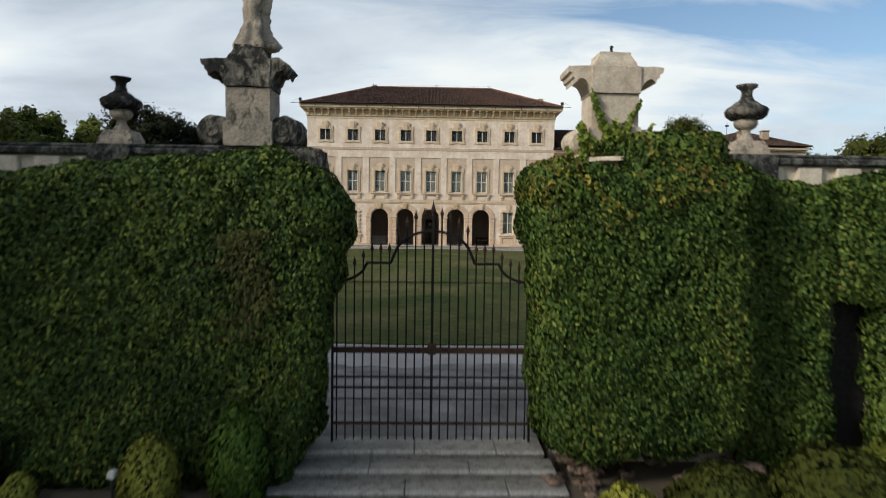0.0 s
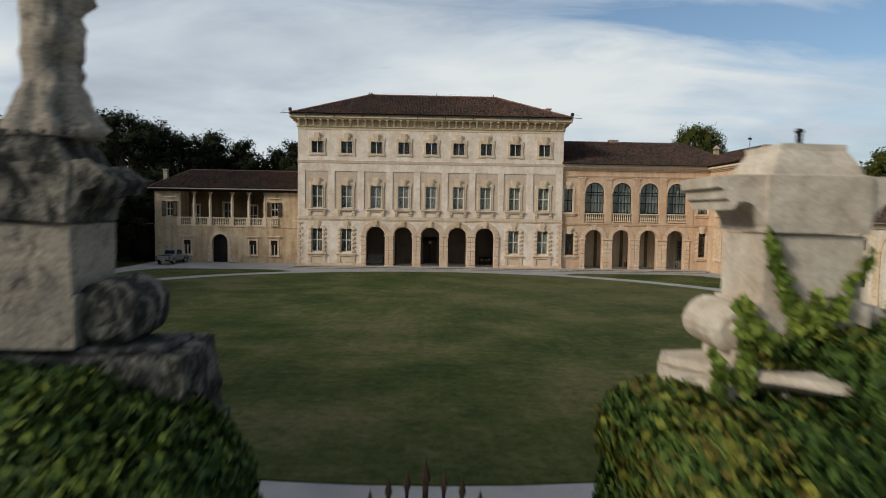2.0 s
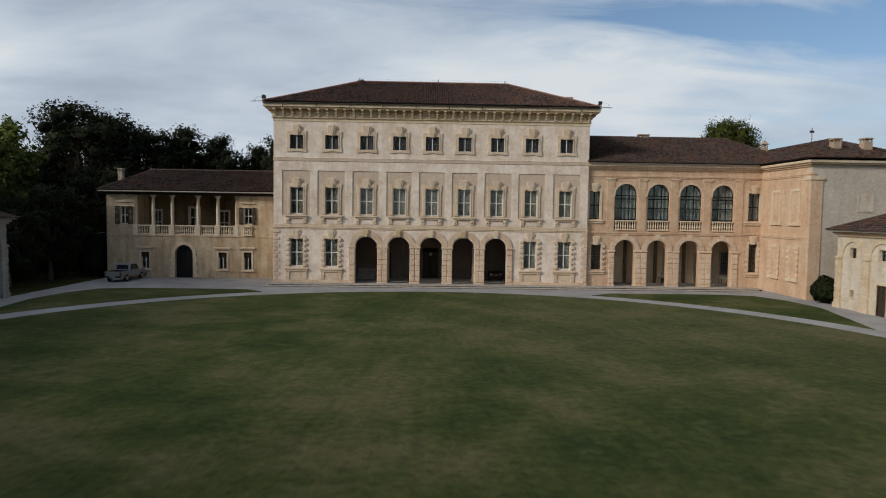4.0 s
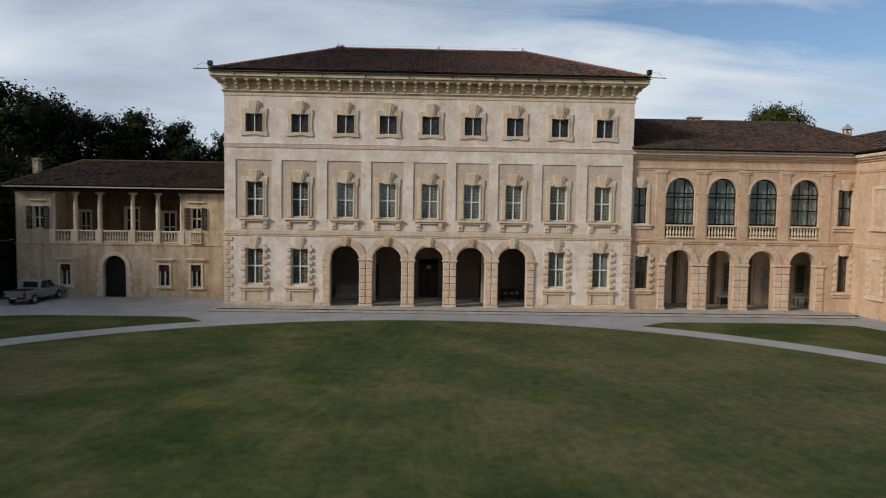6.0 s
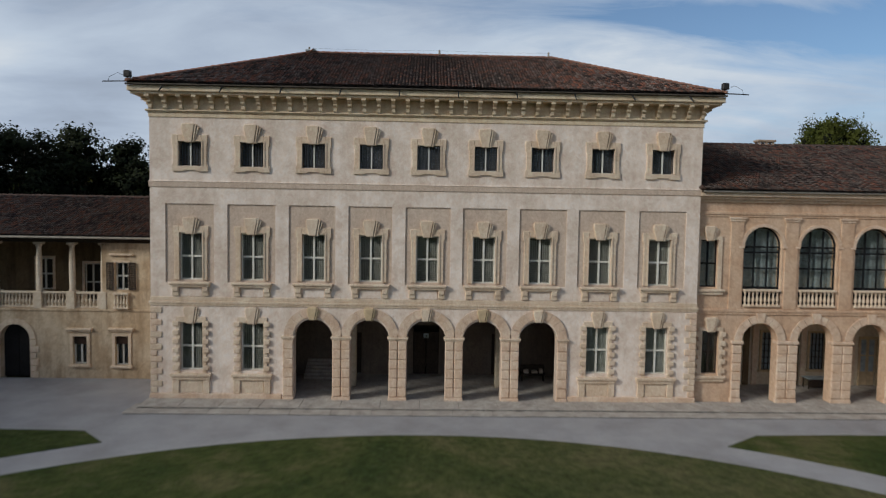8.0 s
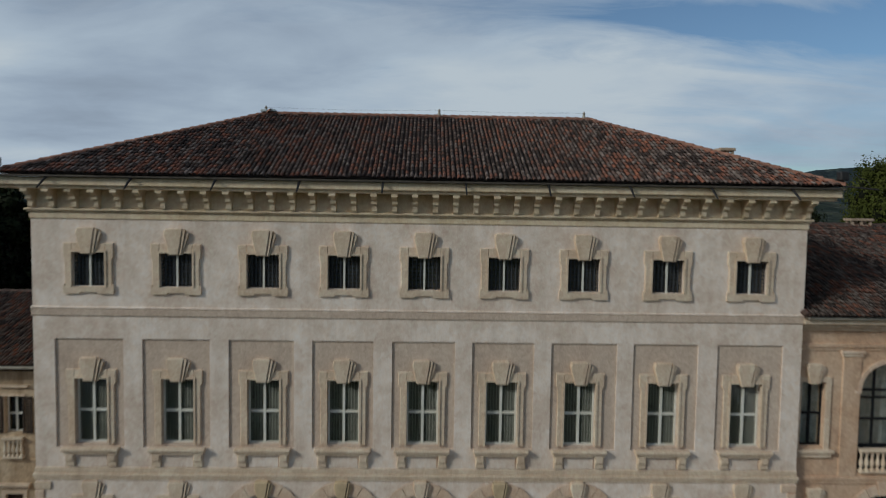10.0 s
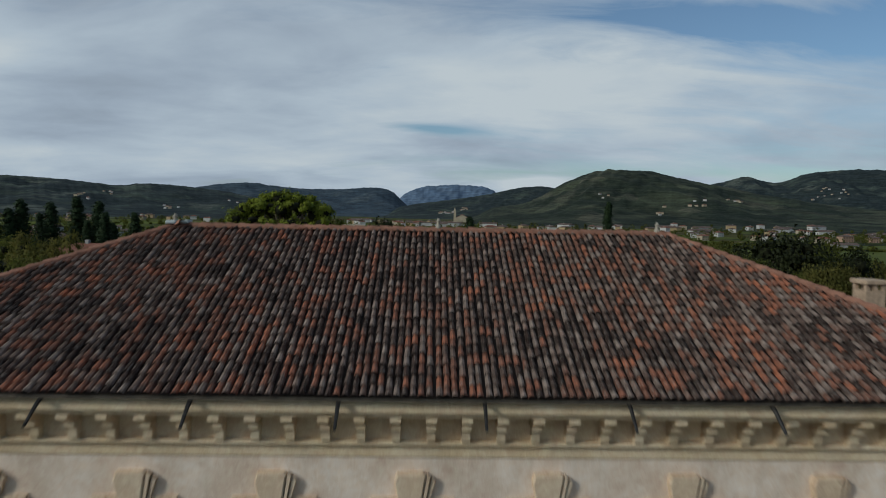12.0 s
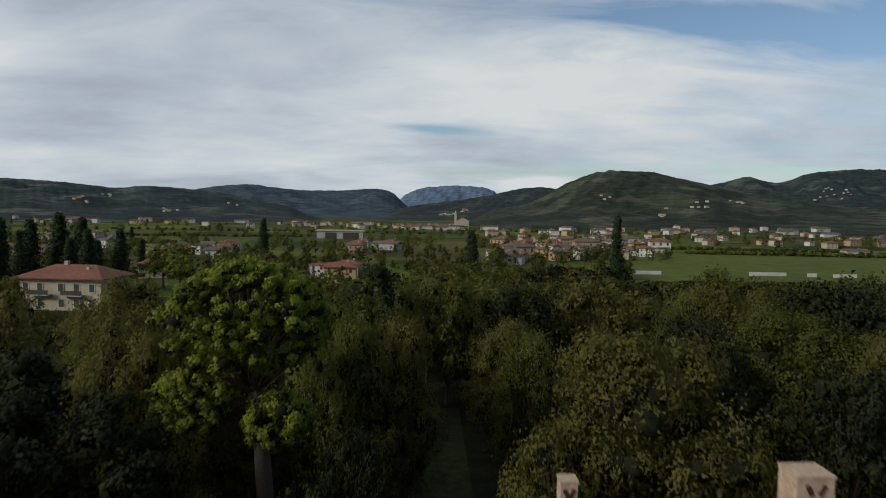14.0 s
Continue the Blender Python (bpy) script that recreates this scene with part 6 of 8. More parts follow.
radii = [0, 30, 60, 90, 130, 180, 250, 350, 480, 640, 820, 1000, 1300, 1700, 2200, 2900, 3700, 4800]
NA = 180
g = Geo()
for r in radii:
    a = np.linspace(0, 2 * math.pi, NA, endpoint=False)
    g.v += [(r * math.sin(q), r * math.cos(q), -0.12) for q in a]
for i in range(len(radii) - 1):
    for k in range(NA):
        q = (i * NA + k, i * NA + (k + 1) % NA, (i + 1) * NA + (k + 1) % NA, (i + 1) * NA + k)
        g.f.append(q if i else (q[0], q[2], q[3]))
tagged(part("ground", g, COUNTRY, smooth=True), "plain of green fields and vineyards to the hills", "ground", kind="structure")
for spec, mat_ in zip(RANGES, (HILL_HAZE_SLATE, HILL_HAZE, HILL_HAZE_BLUE, HILL_HAZE_SLATE, HILL_GREEN, HILL_HAZE_SLATE)):
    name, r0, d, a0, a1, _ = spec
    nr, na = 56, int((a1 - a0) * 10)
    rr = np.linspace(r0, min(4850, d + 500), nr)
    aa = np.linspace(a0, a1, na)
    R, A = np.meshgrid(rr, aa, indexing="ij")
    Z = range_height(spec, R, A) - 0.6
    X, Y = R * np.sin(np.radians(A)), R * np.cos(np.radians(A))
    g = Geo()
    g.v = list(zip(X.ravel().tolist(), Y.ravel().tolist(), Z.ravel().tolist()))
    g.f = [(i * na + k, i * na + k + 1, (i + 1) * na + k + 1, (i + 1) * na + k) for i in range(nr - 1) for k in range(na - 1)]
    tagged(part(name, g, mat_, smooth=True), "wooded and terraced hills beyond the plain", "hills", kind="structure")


def ground_rise(y):
    return max(0.0, min(1.0, (-57 - y) / 7)) * 0.36


def slab(pts, z, thick, rise=False):
    """A flat sheet over a plan polygon, with an edge."""
    n = len(pts)
    f = ground_rise if rise else (lambda y: 0)
    return Geo().add([(x, y, z + f(y)) for x, y in pts] + [(x, y, z - thick) for x, y in pts], [tuple(range(n))] + [(i, n + i, n + (i + 1) % n, (i + 1) % n) for i in range(n)])


g = Geo()
ys = [4.3, -5, -57, -58, -59.5, -61, -62.5, -64, -64.75]
for a, b in zip(ys[:-1], ys[1:]):
    w0 = 31.5
    g.add([(-w0, b, ground_rise(b)), (w0, b, ground_rise(b)), (w0, a, ground_rise(a)), (-w0, a, ground_rise(a))], [(0, 1, 2, 3)])
tagged(part("forecourt", g, GRAVEL), "pale raked gravel court and drive", "gravel", kind="structure")
# gravel just inside the gate is a darker tone than the court's
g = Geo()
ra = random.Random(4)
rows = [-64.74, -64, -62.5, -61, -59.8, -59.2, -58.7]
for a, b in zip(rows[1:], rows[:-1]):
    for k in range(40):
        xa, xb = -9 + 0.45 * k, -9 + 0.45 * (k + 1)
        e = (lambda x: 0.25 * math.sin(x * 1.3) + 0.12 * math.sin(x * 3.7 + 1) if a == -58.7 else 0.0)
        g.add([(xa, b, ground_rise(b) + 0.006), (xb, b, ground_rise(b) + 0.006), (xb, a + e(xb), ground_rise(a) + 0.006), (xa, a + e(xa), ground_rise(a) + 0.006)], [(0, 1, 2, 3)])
tagged(part("entrance_apron", g, DARK_GRAVEL), "darker gravel inside the gate", "gravel", kind="structure")


def ellipse(rx, ry, cx, cy, n=96, a0=0.0, a1=360.0):
    return [(cx + rx * math.cos(radians(a0 + (a1 - a0) * k / n)), cy + ry * math.sin(radians(a0 + (a1 - a0) * k / n))) for k in range(n if a1 - a0 == 360 else n + 1)]


LC = (0.0, -30.45)
tagged(part("lawn", slab([(x * (26.6 if x > 0 else 27.7), y) for x, y in ellipse(1.0, 25.4, *LC)], 0.035, 0.1), LAWN), "large oval lawn with dry and mossy patches", "lawn", kind="structure")
for sx in (-1, 1):
    inner = ellipse(28.7 if sx > 0 else 29.8, 27.5, *LC, 24, 20, 62)
    pts = [(x, y) for x, y in inner] + [(15.5, -4.75), (20, -4.6), (25, -4.7), (27.6, -5.3), (28.9, -8), (29.3, -12)]
    pts = [(sx * x, y) for x, y in pts]
    if sx < 0:
        pts.reverse()
    tagged(part("side_lawn", slab(pts, 0.03, 0.1), SIDE_LAWN), "narrow wedge of grass beside the gravel drive", "lawn", kind="structure")

# front edges of the gate steps, paler than their treads
NOSING = old_stone("pale_edge_stone", (0.40, 0.37, 0.335), (0.33, 0.305, 0.275), (0.19, 0.17, 0.15), 0.34)
# steps below the gate and planting bed
GX = -0.27
for k in range(4):
    y1, top = -65.41 - 0.44 * k, 0.365 - 0.125 * k
    xa, xb = -2.25 - 0.19 * k, 1.50 + 0.1 * k
    step, edge = Geo(), Geo()
    joints = [xa + (xb - xa) * q for q in ((0, 0.31, 0.68, 1) if k % 2 else (0, 0.46, 0.8, 1))]
    for ja, jb in zip(joints[:-1], joints[1:]):
        step.soft_box(ja + 0.004, jb - 0.004, y1 + 0.10, y1 + 0.53 if k else -64.6, top - 0.055, top - 0.004, 0.012)
        edge.soft_box(ja + 0.004, jb - 0.004, y1, y1 + 0.10, top - 0.055, top, 0.018)
    riser = Geo().box(xa + 0.02, xb - 0.02, y1 + 0.07, y1 + 0.5 if k else -64.6, -0.3, top - 0.055)
    st = tagged(part("stone_step", worn(step, 0.006, random.Random(k), 2), STEP), "broad worn stone step below the gate", "step", "steps below the gate", "structure")
    part("pale_nosing", worn(edge, 0.006, random.Random(k), 2), NOSING, st, "pale front edge")
    part("riser", riser, STEP, st)
for sx, xa, xb in ((-1, -14.0, -2.35), (1, 1.45, 14.0)):
    tagged(part("planting_bed", Geo().box(xa, xb, -67.3, -64.9, -0.2, 0.05), EARTH), "bare earth bed under the ivy", "flower bed", kind="structure")
tagged(part("gravel_path", Geo().box(-30, 30, -82, -67.3, -0.2, -0.06), GRAVEL), "gravel path outside the gate", "path", kind="structure")
rs = random.Random(9)
RUBBLE = old_stone("rubble_stone", (0.30, 0.20, 0.15), (0.17, 0.12, 0.09), (0.05, 0.04, 0.03), 0.40)


def rock(x, y, z, s, rng):
    g = Geo()
    n, m = 7, 5
    prof = []
    for j in range(m):
        a = math.pi * j / (m - 1)
        prof.append((max(0.01, s * math.sin(a)), z + s * 0.7 * (1 - math.cos(a)) * 0.6))
    g.lathe(prof, x, y, n, rng.uniform(0.8, 1.2), rng.uniform(0.7, 1.1), rng.uniform(0, 3))
    g.v = [(a + rng.uniform(-0.12, 0.12) * s, b + rng.uniform(-0.12, 0.12) * s, c) for a, b, c in g.v]
    return g


for k in range(34):
    sx = -1 if k % 2 else 1
    x = (-2.6 - 0.035 * k if sx < 0 else 1.62 + 0.05 * k + rs.uniform(-0.05, 0.12)) if k < 16 else GX + sx * (2.7 + rs.uniform(0, 6))
    y = -67.25 + rs.uniform(-0.1, 0.1) if k > 15 else -65.35 - 0.11 * k
    tagged(part("edging_stone", rock(x, y, 0.02 if k < 16 else -0.02, rs.uniform(0.08, 0.17), rs), RUBBLE), "rough reddish edging stone of the bed", "stone", "edging stones")

# ---- boundary wall with piers ----
for name, xa, xb in (("wall_west", -31.5, GX - 1.9), ("wall_east", GX + 1.9, 31.0)):
    w = tagged(part(name, Geo().box(xa, xb, -64.95, -64.45, -0.1, 4.86), BARN), "plastered boundary wall grown over with ivy", "wall", kind="structure")
    xc = max(xa, 2.7) if xa > 0 else xa
    part("coping", Geo().soft_box(xc, xb, -65.08, -64.32, 4.86, 4.98, 0.03).soft_box(xc, xb, -65.0, -64.4, 4.98, 5.04, 0.02), COPING, w, "dark weathered coping stones")
    n = int((xb - xa) / 0.62)
    for k in range(n):
        x = xa + (k + 0.5) * (xb - xa) / n
        if abs(x) < 15:
            part("wall_block", Geo().soft_box(x - 0.2, x + 0.2, -65.03, -64.95, 4.42, 4.84, 0.02), BARN, w)


for k in range(34):
    x = 1.5 + 3.2 * rs.random() if k < 26 else -2.3 - 1.2 * rs.random()
    tagged(part("edging_stone", rock(x, -65.25 - 0.75 * rs.random(), 0.03 + 0.1 * rs.random(), rs.uniform(0.1, 0.24), rs), RUBBLE), "rough reddish rubble stone under the ivy", "stone", "edging stones")
PY = -64.68
rw = random.Random(3)


def loft_x(stations, y0, y1):
    """A solid run along x: stations (x, lower z, upper z)."""
    g = Geo()
    for x, za, zb in stations:
        g.v += [(x, y0, za), (x, y0, zb), (x, y1, zb), (x, y1, za)]
    n = len(stations)
    for i in range(n - 1):
        g.f += [(4 * i + k, 4 * i + (k + 1) % 4, 4 * i + 4 + (k + 1) % 4, 4 * i + 4 + k) for k in range(4)]
    g.f += [(3, 2, 1, 0), tuple(4 * n - 4 + k for k in range(4))]
    if stations[-1][0] > stations[0][0]:
        g.f = [tuple(reversed(q)) for q in g.f]
    return g


WING_PROFILE = [(0.0, -0.40, 0.0), (0.03, -0.36, 0.0), (0.06, -0.29, 0.0), (0.11, -0.22, 0.0), (0.17, -0.19, 0.0), (0.22, -0.195, 0.0), (0.25, -0.23, 0.0), (0.27, -0.25, 0.0), (0.285, -0.19, -0.005), (0.32, -0.17, -0.005), (0.33, -0.11, -0.01), (0.375, -0.09, -0.01), (0.385, -0.02, -0.012)]


def crown_block(cx, w, z0, z1, z2, top, y0, y1):
    """The block over the die, narrowing in a hollow curve to its top."""
    g = Geo()
    rows = [(w + 0.012, z0), (w + 0.012, z1), (w - 0.035, z1 + 0.012), (w - 0.05, z1 + 0.07), (top + 0.03, z2 - 0.10), (top, z2 - 0.05), (top, z2)]
    for u, z in rows:
        d = u - w
        g.v += [(cx - u, y0 - d * 0.8, z), (cx + u, y0 - d * 0.8, z), (cx + u, y1 + d * 0.8, z), (cx - u, y1 + d * 0.8, z)]
    for j in range(len(rows) - 1):
        g.f += [(4 * j + k, 4 * j + (k + 1) % 4, 4 * j + 4 + (k + 1) % 4, 4 * j + 4 + k) for k in range(4)]
    g.f += [(3, 2, 1, 0), tuple(len(g.v) - 4 + k for k in range(4))]
    return g


def disc_scroll(cx, z, r, y0, y1):
    """A rounded volute beside the die."""
    pts = [(cx + r * 1.08 * math.cos(radians(a)), z + r * math.sin(radians(a))) for a in range(0, 360, 20)]
    g = Geo().prism(pts, y0, y1, 0.05)
    eye = [(cx + 0.4 * r * math.cos(radians(a)), z + 0.4 * r * math.sin(radians(a))) for a in range(0, 360, 30)]
    return g.prism(eye, y0 - 0.03, y0 + 0.02, 0.02)


def pedestal(name, label, cx, w, mats, wear, broken):
    """Die, scrolls, cornice wings and crowning block."""
    die_mat, dark_mat = mats
    t = thing(name, label, "pedestal", (0, 0, 0), "gate pedestals")
    part("base_course", worn(Geo().box(cx - w - 0.035, cx + w + 0.035, PY - 0.365, PY + 0.365, 5.04, 5.42), wear * 0.5, rw, 4), die_mat, t)
    part("block", worn(Geo().box(cx - w, cx + w, PY - 0.33, PY + 0.33, 5.42, 5.93), wear * 0.4, rw, 5), die_mat, t, "stone block with clean patches")
    part("crown", worn(crown_block(cx, w, 5.945, 6.36, 6.60, w * 0.66, PY - 0.36, PY + 0.36), wear * (0.9 if broken else 0.6), rw, 4), dark_mat if broken else die_mat, t)
    for s in (-1, 1):
        prof = WING_PROFILE
        if broken and s > 0:
            prof = [(u, a + 0.03 * (i % 2), b_ - 0.10 * max(0, u - 0.15) / 0.2) for i, (u, a, b_) in enumerate(WING_PROFILE[:-2])]
        part("cornice_wing", worn(loft_x([(cx + s * (w - 0.01 + u), 6.36 + a, 6.36 + b_) for u, a, b_ in prof], PY - 0.34, PY + 0.34), wear * (2.0 if broken and s > 0 else 0.8), rw, 2), dark_mat, t)
        part("scroll", worn(disc_scroll(cx + s * (w + (0.20 if broken else 0.14)), 5.275 if broken else 5.22, 0.25 if broken else 0.19, PY - 0.27, PY + 0.27), wear, rw, 2), dark_mat, t)
    return t


ped = pedestal("statue_pedestal", "dark weathered stone pedestal with side scrolls on the wall", -3.16, 0.34, (STATUE, BLACKST), 0.026, True)
part("bracket", worn(Geo().box(-2.66, -2.02, PY - 0.42, PY + 0.4, 4.42, 5.0).box(-2.45, -1.92, PY - 0.38, PY + 0.3, 4.0, 4.45), 0.06, rw, 4), BLACKST, ped)
# the figure: one plain weathered mass of drapery
prof = [(0.38, 6.56), (0.37, 6.64), (0.33, 6.74), (0.28, 6.86), (0.225, 6.98), (0.22, 7.08), (0.24, 7.2), (0.235, 7.42), (0.26, 7.6), (0.255, 7.8), (0.22, 7.95), (0.235, 8.1), (0.21, 8.22), (0.09, 8.28), (0.12, 8.38), (0.12, 8.5), (0.03, 8.58)]
zs = np.arange(6.56, 8.58, 0.035)
g = Geo()
SEG = 48
for z in zs:
    r = 0.87 * float(np.interp(z, [q[1] for q in prof], [q[0] for q in prof]))
    for k in range(SEG):
        a = 2 * math.pi * k / SEG
        fold = 0.92 + 0.20 * (abs(math.sin(4 * a + 1.1 * math.sin(2.3 * z))) - 0.5) + 0.10 * (abs(math.cos(7.5 * a - 2.0 * z)) - 0.5) + 0.05 * math.sin(9 * z + 3 * a)
        q = Vector((math.cos(a) * 2, math.sin(a) * 2, z * 2.6))
        fold += 0.16 * noise.noise(q * 1.4) + 0.10 * noise.noise(q * 4.0)
        if math.cos(a) > 0.3:
            fold += 0.42 * noise.noise(Vector((z * 4.0, a, 3.0))) + 0.2 * noise.noise(Vector((z * 13.0, a * 2, 5.0)))
        g.v.append((-3.10 + r * fold * math.cos(a), PY + 0.85 * r * fold * math.sin(a), float(z)))
for i in range(len(zs) - 1):
    g.f += [(i * SEG + k, i * SEG + (k + 1) % SEG, (i + 1) * SEG + (k + 1) % SEG, (i + 1) * SEG + k) for k in range(SEG)]
g.f += [tuple(range(SEG - 1, -1, -1)), tuple(len(g.v) - SEG + k for k in range(SEG))]
tagged(part("statue", g, STATUE, smooth=True), "weathered draped stone statue on the pedestal", "statue")
ped = pedestal("pale_pedestal", "pale stone pedestal with moulded cornice ends, overgrown by ivy", 2.55, 0.37, (PALEST, PALEST), 0.010, False)
part("iron_pin", Geo().tube([(2.53, PY - 0.1, 6.55), (2.53, PY - 0.1, 6.73)], 0.022, 6).soft_box(2.505, 2.565, PY - 0.13, PY - 0.07, 6.69, 6.73), IRON, ped)
part("plinth", worn(Geo().box(2.02, 2.72, PY - 0.27, PY + 0.27, 4.86, 5.05), 0.015, rw, 3), PALEST, ped)
corner = [(1.60, PY + 0.12), (1.66, PY - 0.02), (2.52, PY - 0.76), (2.95, PY - 0.74), (2.95, PY + 0.28), (1.68, PY + 0.28)]
for name, z0, z1, k in (("corner_stone", 4.875, 4.94, 1.0), ("ledge_moulding", 4.80, 4.875, 0.80)):
    n = len(corner)
    ring = [(2.95 + (x - 2.95) * k, PY + (y - PY) * k) for x, y in corner]
    g = Geo().add([(x, y, z0) for x, y in ring] + [(x, y, z1) for x, y in ring], [tuple(range(n - 1, -1, -1)), tuple(range(n, 2 * n))] + [(i, (i + 1) % n, n + (i + 1) % n, n + i) for i in range(n)])
    part(name, worn(g, 0.02, rw, 3), PALEST, ped, "pale worn ledge at the wall's end")


def urn(x, z0, top_mat, low_mat, label, k):
    u = thing("stone_urn", label, "urn", (x, PY, z0), "urns on the wall")
    part("base", worn(Geo().add([(sx * w_, sy * w_ * 0.9, z_) for w_, z_ in ((0.37, 0.0), (0.36, 0.10), (0.27, 0.26)) for sx, sy in ((-1, -1), (1, -1), (1, 1), (-1, 1))], [(3, 2, 1, 0), (8, 9, 10, 11)] + [(4 * r + i, 4 * r + (i + 1) % 4, 4 * r + 4 + (i + 1) % 4, 4 * r + 4 + i) for r in (0, 1) for i in range(4)]), 0.014, rw, 3), low_mat, u)
    part("stem", Geo().lathe([(0.19, 0.25), (0.17, 0.30), (0.11, 0.37), (0.095, 0.43), (0.13, 0.47)], 0, 0, 16), low_mat, u, smooth=True)
    part("knop", Geo().lathe([(0.13, 0.46), (0.20, 0.50), (0.235, 0.56), (0.225, 0.61), (0.15, 0.65)], 0, 0, 20), low_mat, u, smooth=True)
    g = Geo().lathe([(0.15, 0.64), (0.30, 0.655), (0.385, 0.70), (0.405, 0.77), (0.36, 0.83), (0.27, 0.87), (0.20, 0.93)], 0, 0, 48)
    g.v = [(a * (1 + 0.06 * abs(math.cos(5 * math.atan2(b, a)))), b * (1 + 0.06 * abs(math.cos(5 * math.atan2(b, a)))), c + 0.02 * math.cos(10 * math.atan2(b, a)) if c < 0.8 else c) for a, b, c in g.v]
    part("bowl", worn(g, 0.012, rw, 0), top_mat, u, "gadrooned blackened bowl", smooth=True)
    part("neck", Geo().lathe([(0.20, 0.92), (0.13, 0.98), (0.105, 1.06), (0.115, 1.13), (0.20, 1.18), (0.21, 1.22), (0.06, 1.225)], 0, 0, 20), top_mat, u, smooth=True)
    u.scale = (k, k, k * 1.2)
    return u


urn(-5.24, 5.04, SOOT, DARKST, "old stone urn with a soot-black bowl on the wall", 0.73)
urn(4.79, 5.02, BLACKST, STATUE, "old grey stone urn on the wall", 0.79)
for x in (-5.24, 4.79):
    tagged(part("wall_pier", Geo().soft_box(x - 0.34, x + 0.34, -65.12, -64.3, 3.5, 5.03, 0.02), COPING), "stone pier under the urn", "pier", kind="structure")

# ---- iron gate ----
gate = thing("iron_gate", "closed double-leaf wrought iron gate with spear tips", "gate")
GY = -64.95


def gate_top(u):
    """Height of the shaped top rail at u metres from the middle."""
    u = abs(u)
    if u < 0.62:
        return 3.30 + 0.45 * math.sqrt(max(0, 1 - (u / 0.62) ** 2))
    if u < 0.66:
        return 3.24
    if u < 1.06:
        return 3.24
    return 3.24 - 0.30 * math.sqrt(max(0, 1 - ((1.58 - u) / 0.52) ** 2)) if u < 1.58 else 2.90


HALF = 1.58
nb = 23
for side in (-1, 1):
    leaf = part("gate_leaf", Geo().box(GX + (0.01 if side > 0 else -HALF), GX + (HALF if side > 0 else -0.01), GY - 0.025, GY + 0.025, 1.80, 1.895), RUST, gate, "gate leaf with rusty lock rail")
    for z, h in ((0.64, 0.022), (1.05, 0.008), (1.225, 0.017), (1.40, 0.014), (2.93, 0.007)):
        part("rail", Geo().box(GX + (0.01 if side > 0 else -HALF), GX + (HALF if side > 0 else -0.01), GY - 0.015, GY + 0.015, z, z + h * 2), RUST if z < 0.7 else IRON, leaf)
    pts = []
    for k in range(30):
        u = 0.02 + (HALF - 0.02) * k / 29
        pts.append((GX + side * u, GY, gate_top(u)))
    part("curved_rail", Geo().tube(pts, 0.024, 5), IRON, leaf)
    part("hinge_post", Geo().box(GX + side * HALF - 0.016, GX + side * HALF + 0.016, GY - 0.03, GY + 0.03, 0.36, 2.95), IRON, leaf)
for k in range(nb):
    u = -1.51 + 3.02 * k / (nb - 1)
    if abs(u) < 0.03:
        continue
    au = abs(u)
    top = gate_top(u) + 0.28 if au > 0.62 else 3.62 + 0.36 * (1 - (au / 0.62) ** 2) + 0.12
    bar = part("bar", Geo().tube([(GX + u, GY, 0.40), (GX + u, GY, top - 0.12)], 0.0125, 5), IRON, gate)
    part("spear_tip", Geo().lathe([(0.009, top - 0.13), (0.022, top - 0.11), (0.012, top - 0.10), (0.032, top - 0.06), (0.018, top - 0.02), (0.003, top + 0.04)], GX + u, GY, 6), RUST, bar)
mid = part("meeting_stile", Geo().box(GX - 0.021, GX + 0.021, GY - 0.03, GY + 0.03, 0.40, 3.98), IRON, gate, "stout meeting bar with lock")
part("spear_tip", Geo().lathe([(0.012, 3.97), (0.032, 4.0), (0.016, 4.02), (0.042, 4.07), (0.02, 4.14), (0.003, 4.24)], GX, GY, 6), RUST, mid)
part("lock", Geo().soft_box(GX - 0.07, GX + 0.07, GY - 0.05, GY + 0.05, 1.78, 1.97, 0.02), RUST, mid)


# ---- ivy on the wall ----
def rounded_points(n, lo, hi, r, rng, faces):
    """Random points and normals on a box with rounded edges; faces: which sides."""
    lo, hi = np.array(lo, float), np.array(hi, float)
    ext = hi - lo
    sides = []
    for f in faces:
        ax, top = "xyz".index(f[1]), f[0] == "+"
        area = np.prod([ext[i] for i in range(3) if i != ax])
        sides.append((ax, top, area))
    tot = sum(s[2] for s in sides)
    P, N = [], []
    for ax, top, area in sides:
        k = int(n * area / tot)
        p = lo + rng.uniform(0, 1, (k, 3)) * ext
        p[:, ax] = hi[ax] if top else lo[ax]
        q = np.clip(p, lo + r, hi - r)
        d = p - q
        ln = np.linalg.norm(d, axis=1)[:, None] + 1e-9
        d = d / ln
        P.append(q + d * r)
        N.append(d)
    return np.concatenate(P), np.concatenate(N)


def lump(p, k=1.0):
    x, y, z = p[:, 0], p[:, 1], p[:, 2]
    return k * (0.10 * np.sin(1.9 * x + 0.7 * z) * np.sin(1.4 * z + 1.1 * y + 0.5) + 0.06 * np.sin(4.3 * x - 2.2 * z + 1) * np.sin(3.7 * z + 2.0 * y) + 0.035 * np.sin(9.1 * x + 3) * np.sin(8.3 * z + 1.7))


